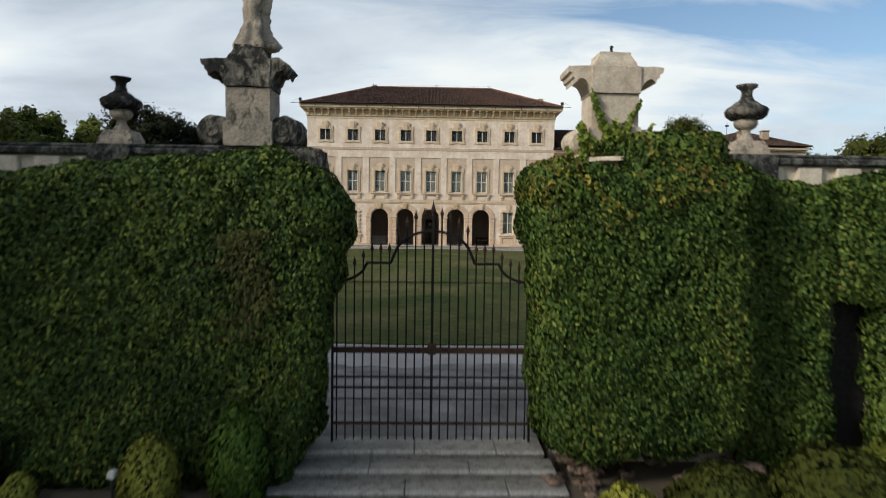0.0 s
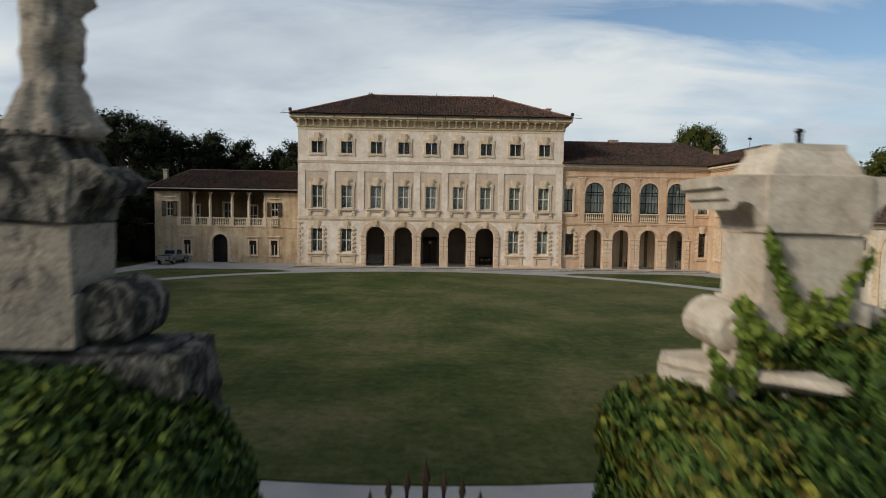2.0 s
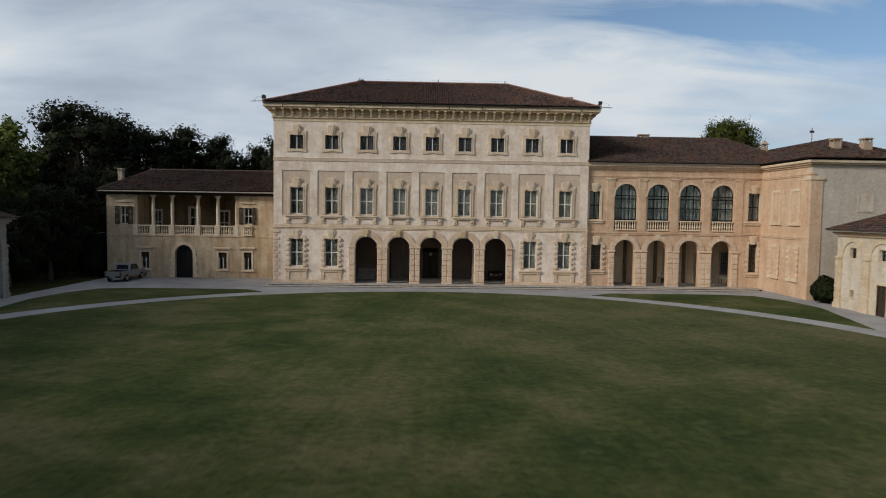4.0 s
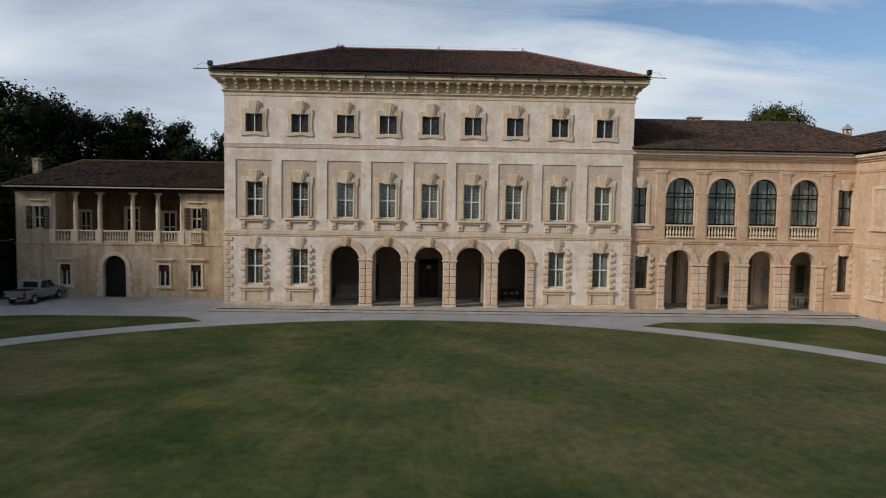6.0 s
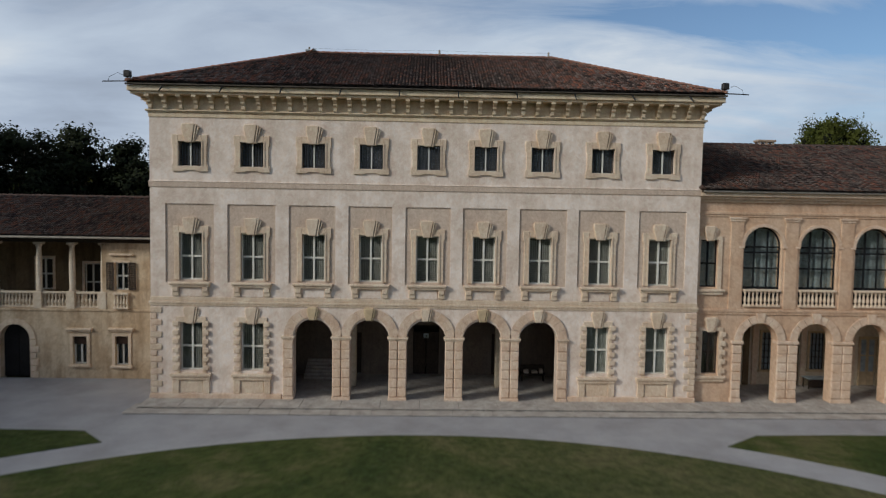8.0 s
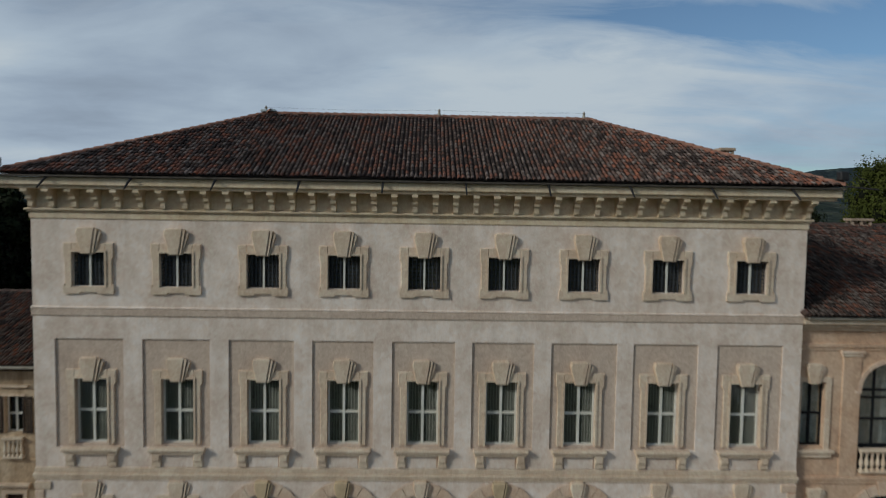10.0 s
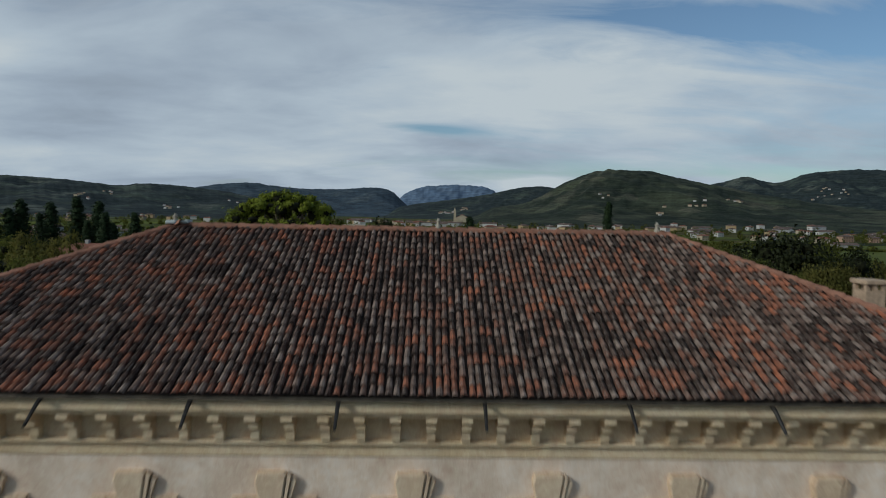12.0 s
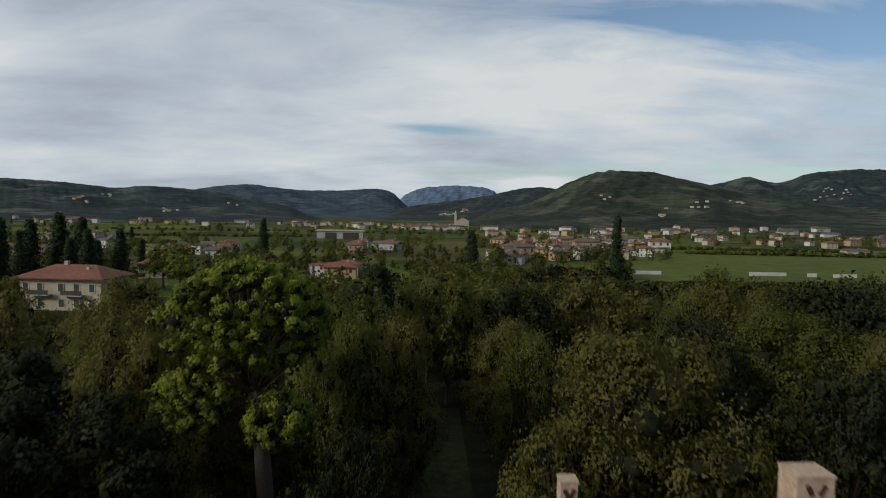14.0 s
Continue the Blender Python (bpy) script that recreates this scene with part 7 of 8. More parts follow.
def body_geo(lo, hi, r, k=1.0, inset=0.10):
    """The dark mass behind the leaves, coloured as the shade between them."""
    g = Geo()
    lo, hi = np.array(lo) + inset, np.array(hi) - inset
    n = 14
    for ax in range(3):
        for top in (0, 1):
            u, v = [i for i in range(3) if i != ax]
            base = len(g.v)
            for i in range(n + 1):
                for j in range(n + 1):
                    p = np.zeros(3)
                    p[ax] = hi[ax] if top else lo[ax]
                    p[u], p[v] = lo[u] + (hi[u] - lo[u]) * i / n, lo[v] + (hi[v] - lo[v]) * j / n
                    q = np.clip(p, lo + r, hi - r)
                    d = p - q
                    d = d / (np.linalg.norm(d) + 1e-9)
                    p = q + d * r
                    p = p + d * float(lump(p[None], k)[0])
                    g.v.append(tuple(p))
            for i in range(n):
                for j in range(n):
                    a = base + i * (n + 1) + j
                    g.f.append((a, a + 1, a + n + 2, a + n + 1))
    return g


def ivy(parent, name, lo, hi, r, n, size, seed, faces=("-y", "+z", "-x", "+x"), material=None, k=1.0, inner=None, label="", spread=0.7, taper=None):
    rng = np.random.default_rng(seed)
    core = body_geo(lo, hi, r, k)

    def tapered(v):
        """The gate side draws back towards the ground."""
        v = np.array(v, float)
        if taper:
            edge, by = taper
            low = np.clip((3.6 - v[:, 2]) / 3.4, 0, 1) ** 1.2
            near_edge = np.clip(1 - np.abs(v[:, 0] - edge) / 1.6, 0, 1)
            v[:, 0] += by * low * near_edge
            if by < 0:
                v[:, 2] -= 0.34 * np.clip((-4.6 - v[:, 0]) / 1.2, 0, 1) * np.clip((v[:, 2] - 2.5) / 1.5, 0, 1)
                v[:, 2] -= 0.42 * np.clip(1 - np.abs(v[:, 0] - edge) / 1.0, 0, 1) * np.clip((v[:, 2] - 3.4) / 1.3, 0, 1)
        return v

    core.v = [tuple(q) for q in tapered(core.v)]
    part(name + "_core", core, inner or IVY_IN, parent, "dark core standing for the shade behind the leaves")
    p, nn = rounded_points(n, lo, hi, r, rng, faces)
    p = p + nn * (lump(p, k) + rng.uniform(-0.10, 0.05, len(p)))[:, None]
    p = tapered(p)
    quads_object(name + "_leaves", leaves(p, nn + np.array([0, 0, -0.35]), size, rng, spread, 1.7, 1.3), material or IVY, parent, label, kind="stuff", normals=nn + np.array([0, 0, 0.3]) + rng.normal(0, 0.45, nn.shape))


hl = thing("ivy_hedge", "dense dark green ivy mass over the wall beside the gate", "ivy", (0, 0, 0), "ivy masses")
ivy(hl, "ivy", (-13.5, -66.15, -0.05), (-1.56, -64.6, 4.82), 0.45, 150000, 0.045, 1, ("-y", "+z", "+x"), taper=(-1.56, -0.72))
IVY_SUN = leaf_material("paler_ivy_leaves", [(0.0, (0.027, 0.048, 0.014)), (0.35, (0.057, 0.098, 0.021)), (0.58, (0.095, 0.146, 0.028)), (0.74, (0.141, 0.185, 0.036)), (0.86, (0.205, 0.241, 0.043)), (0.95, (0.205, 0.144, 0.047)), (1.0, (0.154, 0.088, 0.036))], 0.55, 0.15, 0.9)
hr = thing("ivy_hedge", "dense green ivy mass climbing over the pale pedestal", "ivy", (0, 0, 0), "ivy masses")
ivy(hr, "ivy", (1.12, -66.15, 0.42), (4.5, -64.6, 4.8), 0.45, 68000, 0.045, 2, ("-y", "+z", "-x", "+x"), taper=(1.12, 0.3), material=IVY_SUN)
ivy(hr, "ivy_crown", (2.50, -65.85, 4.50), (3.95, -64.5, 5.22), 0.32, 15000, 0.050, 3, ("-y", "+z", "-x", "+x"), IVY_SUN, 1.2)
ivy(hr, "ivy_tuft", (2.08, -65.14, 4.93), (2.62, -64.75, 5.24), 0.15, 2600, 0.050, 8, ("-y", "+z", "-x", "+x"), IVY_SUN, 0.6)
# leaves turning yellow, brown and red round the pedestal
AUTUMN = leaf_material("turning_ivy_leaves", [(0.0, (0.070, 0.042, 0.018)), (0.3, (0.135, 0.092, 0.026)), (0.55, (0.215, 0.215, 0.034)), (0.8, (0.30, 0.27, 0.045)), (1.0, (0.24, 0.095, 0.045))], 0.55, 0.2, 2.5)
rng = np.random.default_rng(71)
for lo, hi, r, k, n in (((1.12, -66.15, 0.42), (4.5, -64.6, 4.8), 0.45, 1.0, 13000), ((2.50, -65.85, 4.50), (3.95, -64.5, 5.22), 0.32, 1.2, 1900), ((2.08, -65.14, 4.93), (2.62, -64.75, 5.24), 0.15, 0.6, 700)):
    p, nn = rounded_points(n, lo, hi, r, rng, ("-y", "+z", "-x"))
    p = p + nn * (lump(p, k) + rng.uniform(-0.03, 0.06, len(p)))[:, None]
    patchy = np.sin(p[:, 0] * 5.1 + 1.3 * np.sin(p[:, 2] * 4.0)) * np.sin(p[:, 2] * 6.3 + p[:, 0] * 2.0) + rng.normal(0, 0.25, len(p))
    pick_ = (p[:, 2] > 3.75 + 0.45 * np.abs(p[:, 0] - 2.2)) & (patchy > 0.12)
    p, nn = p[pick_], nn[pick_]
    quads_object("turning_leaves", leaves(p, nn + np.array([0, 0, -0.35]), 0.055, rng, 0.7, 1.7, 1.3), AUTUMN, hr, "ivy leaves turning yellow and brown", kind="stuff", normals=nn + np.array([0, 0, 0.3]) + rng.normal(0, 0.45, nn.shape))
hr2 = thing("ivy_curtain", "thinner ivy hanging on the recessed wall", "ivy", (0, 0, 0), "ivy masses")
ivy(hr2, "ivy", (4.45, -65.45, 0.0), (5.95, -64.8, 4.62), 0.2, 23000, 0.05, 4, ("-y", "+z"), material=IVY_SUN)
ivy(hr2, "ivy_over", (5.9, -65.45, 2.75), (6.85, -64.8, 4.7), 0.2, 11000, 0.05, 5, ("-y", "+z", "-x"), material=IVY_SUN)
ivy(hr2, "ivy_far", (6.75, -65.5, 0.0), (13.5, -64.8, 4.75), 0.2, 56000, 0.052, 6, ("-y", "+z", "-x"), material=IVY_SUN)
# flat black panel standing for the dark of an open doorway
tagged(part("doorway_panel", Geo().soft_box(5.9, 6.8, -64.98, -64.90, 0.0, 2.95), IRON), "black panel for the dark opening in the ivy-covered wall", "door")
tagged(part("door_jamb", worn(Geo().box(5.80, 5.93, -65.3, -64.9, 0.0, 2.95), 0.02, None, 3), BARN), "pale crumbling jamb of the dark doorway", "jamb", kind="structure")
# a withered streak in the left ivy
rng = np.random.default_rng(70)
m = 700
cs = np.stack([-2.82 + rng.normal(0, 0.17, m), -66.24 + rng.uniform(-0.03, 0.05, m), 3.75 - 1.5 * rng.uniform(0, 1, m) ** 1.3], 1)
cs[:, 0] += 0.12 * np.sin(cs[:, 2] * 5)
cs[:, 1] -= lump(cs)
quads_object("withered_ivy", leaves(cs, np.tile(np.array([0.0, -1.0, 0.1]), (m, 1)), 0.045, rng, 0.6, 1.7, 1.3), leaf_material("withered_leaves", [(0.0, (0.06, 0.055, 0.02)), (0.5, (0.12, 0.105, 0.035)), (1.0, (0.19, 0.19, 0.05))], 0.7, 0.15, 2.0), hl, "brown withered streak of ivy", kind="stuff")
# trailing shoots over the pedestal
YOUNG = leaf_material("young_ivy_leaves", [(0.0, (0.06, 0.09, 0.018)), (0.5, (0.15, 0.20, 0.03)), (1.0, (0.27, 0.29, 0.05))], 0.5, 0.2, 2.0)
rng = np.random.default_rng(7)
cs, ns = [], []
for xa, za, xb, zb, m in ((2.42, 5.25, 2.16, 5.95, 120), (2.45, 5.3, 2.28, 5.6, 60), (2.62, 5.25, 2.92, 5.78, 90), (2.5, 5.2, 2.55, 5.5, 60), (2.06, 4.80, 2.02, 5.45, 190), (2.22, 5.1, 1.98, 5.42, 110), (1.86, 4.55, 1.84, 5.02, 130), (3.0, 5.1, 3.1, 5.4, 50)):
    for j in range(m):
        t = rng.uniform() ** 1.3
        cs.append((xa + (xb - xa) * t + rng.normal(0, 0.035 - 0.015 * t), PY - 0.39 + rng.normal(0, 0.02), za + (zb - za) * t + rng.normal(0, 0.03)))
        ns.append((0, -1, 0.2))
quads_object("ivy_shoot", leaves(np.array(cs), np.array(ns, float), 0.07, rng, 0.5), YOUNG, hr, "bright young shoots", kind="stuff")


# ---- shrubs in the bed ----
def shrub(name, x, y, rx, ry, h, material, n, size, seed, label, group=""):
    t = thing(name, label, "shrub", (x, y, -0.02), group)
    rng = np.random.default_rng(seed)
    d = rng.normal(0, 1, (n, 3))
    d /= np.linalg.norm(d, axis=1)[:, None]
    d = d[d[:, 2] > -0.75]
    bump_ = 1 + 0.07 * np.sin(5 * d[:, 0] + 3 * d[:, 2]) + 0.05 * np.sin(9 * d[:, 1] + 4 * d[:, 2] + seed)
    p = d * np.array([rx, ry, h / 2]) * bump_[:, None] + np.array([0, 0, h / 2])
    p += rng.normal(0, 0.015, p.shape)
    part("shade_mass", Geo().lathe([(0.3 * rx, 0.0), (rx * 0.8, h * 0.25), (rx * 0.84, h * 0.55), (rx * 0.5, h * 0.85), (0.02, h * 0.9)], 0, 0, 12), IVY_IN, t)
    quads_object("foliage", leaves(p, d, size, rng, 0.6), material, t, kind="stuff", normals=d + rng.normal(0, 0.3, d.shape))
    return t


shrub("round_shrub", -3.95, -66.75, 0.36, 0.36, 1.05, GOLDB, 3600, 0.045, 1, "clipped golden-green rounded shrub in the bed", "clipped shrubs")
shrub("round_shrub", -2.85, -66.6, 0.37, 0.36, 1.42, BOXG, 4200, 0.05, 2, "clipped dark green upright shrub in the bed", "clipped shrubs")
shrub("small_shrub", -5.75, -66.6, 0.2, 0.2, 0.5, GOLDB, 1200, 0.045, 3, "small yellow-green shrub in the bed", "clipped shrubs")
shrub("small_shrub", -6.6, -66.5, 0.5, 0.4, 1.1, OAK, 1500, 0.07, 4, "loose dark shrub in the bed")
shrub("small_shrub", 2.3, -67.0, 0.36, 0.3, 0.55, GOLDB, 1600, 0.05, 5, "low golden shrub at the ivy's foot", "clipped shrubs")
shrub("leafy_shrub", 3.6, -67.0, 0.7, 0.5, 0.8, OAK, 2600, 0.07, 6, "loose green shrub at the ivy's foot")
shrub("leafy_shrub", 5.0, -67.2, 0.9, 0.6, 1.1, OAK, 3600, 0.085, 7, "broad-leaved green shrub at the wall's foot")
shrub("leafy_shrub", 6.3, -67.0, 0.9, 0.6, 1.3, BAMBOO, 3600, 0.085, 8, "broad-leaved green shrub by the dark doorway")
shrub("small_shrub", -2.2, -66.9, 0.22, 0.2, 0.3, BOXG, 700, 0.05, 9, "low green tuft beside the steps")
for x, y, r, h in ((-34.2, 7.0, 1.8, 4.2), (-36.5, 4.0, 2.2, 5.5), (-38.0, 0.0, 2.2, 5.0), (-36.0, 9.5, 2.4, 6.5), (-39.5, -4.0, 2.2, 4.6), (-33.6, 5.2, 1.2, 2.6), (-41.5, 5.0, 2.4, 5.5)):
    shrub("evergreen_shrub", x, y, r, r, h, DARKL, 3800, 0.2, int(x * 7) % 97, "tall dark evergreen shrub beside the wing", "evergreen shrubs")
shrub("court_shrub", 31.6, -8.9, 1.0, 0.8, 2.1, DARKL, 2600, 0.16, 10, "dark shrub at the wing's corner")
t = thing("garden_lamp", "slim green garden lamp post with a small pale head", "lamp", (-4.35, -66.95, -0.02))
part("post", Geo().tube([(0, 0, 0), (0, 0, 0.62)], 0.022, 6), DARKMETAL, t)
part("head", Geo().soft_box(-0.05, 0.05, -0.05, 0.05, 0.62, 0.72, 0.015), SASH, t)


# ---- pickup truck ----
PAINT = simple("silver_paint", (0.27, 0.27, 0.268), 0.45, 0.3, var=0.06)
RUBBER = simple("rubber", (0.02, 0.02, 0.02), 0.9, var=0.3)
CARGLASS = simple("car_glass", (0.02, 0.024, 0.026), 0.1, var=0.1)
LAMPG = simple("lamp_glass", (0.55, 0.55, 0.52), 0.2, var=0.1)
truck = thing("pickup_truck", "silver-grey double-cab pickup parked on the gravel", "pickup")
truck.matrix_basis = pose(-28.8, 1.75, 0.0, 0, 0, 88) @ Matrix.Diagonal((0.9, 0.9, 0.9, 1))
body = [(-2.6, 0.55), (-2.62, 1.05), (-0.75, 1.08), (-0.72, 1.08), (1.0, 1.06), (1.2, 1.08), (2.35, 0.98), (2.55, 0.85), (2.58, 0.5), (2.2, 0.42), (-2.4, 0.42)]
part("body", Geo().prism(list(reversed(body)), -0.88, 0.88, 0.06), PAINT, truck, "silver bodywork")
cab = [(-0.75, 1.07), (-0.62, 1.68), (-0.4, 1.76), (0.6, 1.74), (0.85, 1.62), (1.35, 1.07)]
part("cab", Geo().prism(list(reversed(cab)), -0.78, 0.78, 0.08), PAINT, truck)
part("side_window", Geo().prism(list(reversed([(-0.62, 1.14), (-0.53, 1.6), (-0.38, 1.68), (0.12, 1.68), (0.12, 1.14)])), -0.80, 0.80).prism(list(reversed([(0.2, 1.14), (0.2, 1.68), (0.58, 1.66), (0.78, 1.56), (1.12, 1.14)])), -0.80, 0.80), CARGLASS, truck)
part("windscreen", Geo().add([(1.30, -0.66, 1.13), (1.30, 0.66, 1.13), (0.90, 0.6, 1.60), (0.90, -0.6, 1.60), (1.26, -0.66, 1.11), (1.26, 0.66, 1.11), (0.86, 0.6, 1.58), (0.86, -0.6, 1.58)], [(0, 1, 2, 3), (7, 6, 5, 4), (0, 4, 5, 1), (2, 6, 7, 3)]), CARGLASS, truck)
part("bed_floor", Geo().box(-2.5, -0.85, -0.76, 0.76, 1.085, 1.09), RUBBER, truck)
for sx in (-1.62, 1.55):
    for sy in (-0.84, 0.84):
        wheel = part("wheel", Geo().lathe([(0.30, -0.11), (0.36, -0.09), (0.36, 0.09), (0.30, 0.11)], 0, 0, 18).moved(pose(sx, sy, 0.36, 90, 0, 0)), RUBBER, truck, "black tyre")
        part("rim", Geo().lathe([(0.05, -0.125), (0.22, -0.12), (0.22, 0.12), (0.05, 0.125)], 0, 0, 14).moved(pose(sx, sy, 0.36, 90, 0, 0)), LEAD, wheel, "steel rim")
for sy in (-0.62, 0.62):
    part("headlight", Geo().soft_box(2.45, 2.6, sy - 0.2, sy + 0.2, 0.72, 0.9, 0.02), LAMPG, truck)
TAILRED = simple("tail_lamp", (0.10, 0.012, 0.01), 0.3, var=0.2)
for sy in (-0.79, 0.79):
    part("tail_light", Geo().soft_box(-2.65, -2.55, sy - 0.08, sy + 0.08, 0.66, 1.02, 0.02), TAILRED, truck)
part("tailgate", Geo().soft_box(-0.68, 0.68, 0.0, 0.05, 0.58, 1.04, 0.02).moved(pose(-2.66, 0, 0, 0, 0, -90)), PAINT, truck)
part("number_plate", Geo().box(-2.735, -2.72, -0.26, 0.26, 0.5, 0.6), LAMPG, truck, "pale plate with a plain dark bar")
part("rear_window", Geo().add([(-0.735, -0.62, 1.18), (-0.735, 0.62, 1.18), (-0.645, 0.56, 1.62), (-0.645, -0.56, 1.62), (-0.70, -0.62, 1.18), (-0.70, 0.62, 1.18), (-0.61, 0.56, 1.62), (-0.61, -0.56, 1.62)], [(3, 2, 1, 0), (4, 5, 6, 7), (0, 1, 5, 4), (2, 3, 7, 6)]), CARGLASS, truck)
for sx in (-1.62, 1.55):
    for sy in (-1, 1):
        arch = [(sx + r * math.cos(a), 0.40 + r * math.sin(a)) for r, angs in ((0.46, range(0, 181, 15)), (0.40, range(180, -1, -15))) for a in (radians(q) for q in angs)]
        part("wheel_arch", Geo().prism(arch, sy * 0.91 - 0.03, sy * 0.91 + 0.01), PAINT, truck)
part("bumper", Geo().box(2.5, 2.66, -0.86, 0.86, 0.42, 0.6).box(-2.72, -2.58, -0.84, 0.84, 0.45, 0.62), DARKMETAL, truck)


# ---- trees ----
def tree_mesh(name, h, rx, trunk_h, lobes, n, size, material, seed, label, shape="round", lean=0.0):
    """A tree at the origin: tapered trunk, limbs to each lobe, and leaf clumps in the lobes."""
    rng = np.random.default_rng(seed)
    rr = random.Random(seed)
    t = thing(name, label, "tree")
    g = Geo()
    r0 = 0.022 * h + 0.06
    top = Vector((lean, 0, trunk_h + (h - trunk_h) * 0.45))
    g.tube([(0, 0, -0.2), (lean * 0.2, 0, trunk_h * 0.5), (lean * 0.6, 0, trunk_h), tuple(top)], [r0 * 1.25, r0, r0 * 0.8, r0 * 0.25], 8)
    P, N, core = [], [], []
    for k in range(lobes):
        a = rr.uniform(0, 2 * math.pi)
        f = (k + 0.5) / lobes
        if shape == "pine":
            # a dome of clumps, with two lower arms
            s, fl = rr.uniform(0.45, 0.85), 0.85
            if k % 3:
                ox, oy, oz, wx, wz, low = 0.0, 0.0, h - 4.1, rx * 0.93, 3.6, -0.8
            elif k % 9 == 0:
                ox, oy, oz, wx, wz, low = 2.3, -1.4, h - 9.7, 1.9, 1.5, -0.9
            else:
                ox, oy, oz, wx, wz, low = -3.1, -0.9, h - 8.9, 2.5, 1.7, -0.9
            e = rr.uniform(low, 1.0)
            f_ = rr.uniform(0.30, 1.0) ** 0.6 * math.sqrt(max(0.0, 1 - e * e))
            px_, py_ = ox + wx * f_ * math.cos(a), oy + (wx if k % 3 else 1.4) * f_ * math.sin(a)
            z = oz + wz * e * (1.0 if e > 0 else 0.75)
            a, rad = math.atan2(py_, px_), math.hypot(px_, py_)
        elif shape == "spindle":
            z = trunk_h + (h - trunk_h) * (0.02 + 0.97 * f)
            rad, s, fl = rx * 0.12 * rr.random(), rx * (0.35 + 0.65 * min(1, (1 - f) * 1.6) * min(1, 0.5 + 2 * f)), 1.5
        elif shape == "tall":
            z = trunk_h + (h - trunk_h) * (0.08 + 0.84 * f)
            rad = rx * math.sqrt(rr.random()) * math.sin(math.pi * min(0.97, 0.18 + 0.8 * f))
            s = rx * rr.uniform(0.28, 0.45)
            fl = 0.95
        else:
            z = trunk_h + (h - trunk_h) * (0.12 + 0.74 * f)
            env = math.sqrt(max(0.05, 1 - ((f - 0.42) / 0.62) ** 2))
            rad = rx * env * (0.35 + 0.6 * math.sqrt(rr.random()))
            s = rx * rr.uniform(0.26, 0.42)
            fl = 0.8
        c = np.array([lean + rad * math.cos(a), rad * math.sin(a), min(z, h - s * fl)])
        if shape != "spindle":
            g.tube([(lean * 0.6, 0, trunk_h * 0.9 + (c[2] - trunk_h) * 0.25), tuple((c * 0.6 + np.array([lean * 0.4, 0, c[2] * 0.32]))), tuple(c)], [r0 * (0.10 if shape == "pine" else 0.35), r0 * (0.06 if shape == "pine" else 0.2), 0.03], 5)
        m = int(n / lobes * rr.uniform(0.7, 1.3))
        # leaves gather in tufts over the lobe
        nt_ = 6 if shape == "pine" else 14
        tuft = rng.normal(0, 1, (nt_, 3)) + np.array([0, 0, 0.35])
        tuft *= (rng.uniform(0.55, 0.95, nt_) / np.linalg.norm(tuft, axis=1))[:, None]
        which = rng.integers(0, nt_, m)
        d = tuft[which] + rng.normal(0, 0.20 if shape != "spindle" else 0.3, (m, 3))
        P.append(c + d * s * np.array([1, 1, fl]))
        N.append(d / (np.linalg.norm(d, axis=1)[:, None] + 1e-6) + 0.8 * (d - tuft[which] * 0.8) + np.array([0, 0, 0.3]))
        core.append((c, s * (0.6 if shape == "pine" else 0.33), fl))
    part("trunk", g, TRUNK, t, smooth=True)
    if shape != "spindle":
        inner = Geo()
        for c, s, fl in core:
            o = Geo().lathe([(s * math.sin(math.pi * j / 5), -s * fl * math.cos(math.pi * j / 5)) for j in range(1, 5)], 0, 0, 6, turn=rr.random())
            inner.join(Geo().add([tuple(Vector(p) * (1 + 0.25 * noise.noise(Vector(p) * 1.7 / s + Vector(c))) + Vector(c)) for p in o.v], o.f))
        part("inner_foliage", inner, CROWN_SHADE, t, "dark core standing for shade inside the crown", smooth=True)
    P, N = np.concatenate(P), np.concatenate(N)
    leaf_tris("crown", P, N, size, rng, 0.75, 1.5, material, t, N + rng.normal(0, 0.14, N.shape))
    return t


def copy_at(base, m):
    """A copy at the pose and size m, whatever the first one's size."""
    return copy_thing(base, m @ Matrix.Diagonal((1 / base.scale[0], 1 / base.scale[1], 1 / base.scale[2], 1)))


def put(ob, x, y, k=1.0, rz=0.0):
    ob.matrix_basis = pose(x, y, -0.15, 0, 0, rz) @ Matrix.Diagonal((k, k, k, 1))
    return ob


rt = random.Random(17)
tagged(part("woodland_floor", Geo().add([(-150, 17, -0.05), (150, 17, -0.05), (175, 232, -0.05), (-175, 150, -0.05)], [(0, 1, 2, 3)]), FLOOR_WOOD), "very dark floor of the park", "woodland floor", kind="structure")
# the walk's green is darkened, the trees' shade put into its colour
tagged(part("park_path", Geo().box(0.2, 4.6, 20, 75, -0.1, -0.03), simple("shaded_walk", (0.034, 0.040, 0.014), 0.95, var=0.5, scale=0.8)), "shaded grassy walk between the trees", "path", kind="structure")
oak = tree_mesh("oak_tree", 13.0, 5.6, 1.6, 84, 30000, 0.21, OAK, 31, "broad green park tree with dense uneven crown")
oak2 = tree_mesh("lime_tree", 12.5, 5.4, 1.5, 80, 32000, 0.21, OLIVE, 32, "park tree turning olive and russet")
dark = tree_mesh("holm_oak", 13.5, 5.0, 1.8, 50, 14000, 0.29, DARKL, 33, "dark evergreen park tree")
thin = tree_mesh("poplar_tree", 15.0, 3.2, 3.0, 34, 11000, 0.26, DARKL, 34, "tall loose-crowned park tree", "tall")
oak_far = tree_mesh("oak_tree", 13.0, 5.6, 1.6, 44, 9000, 0.38, OAK, 43, "broad green park tree with dense uneven crown")
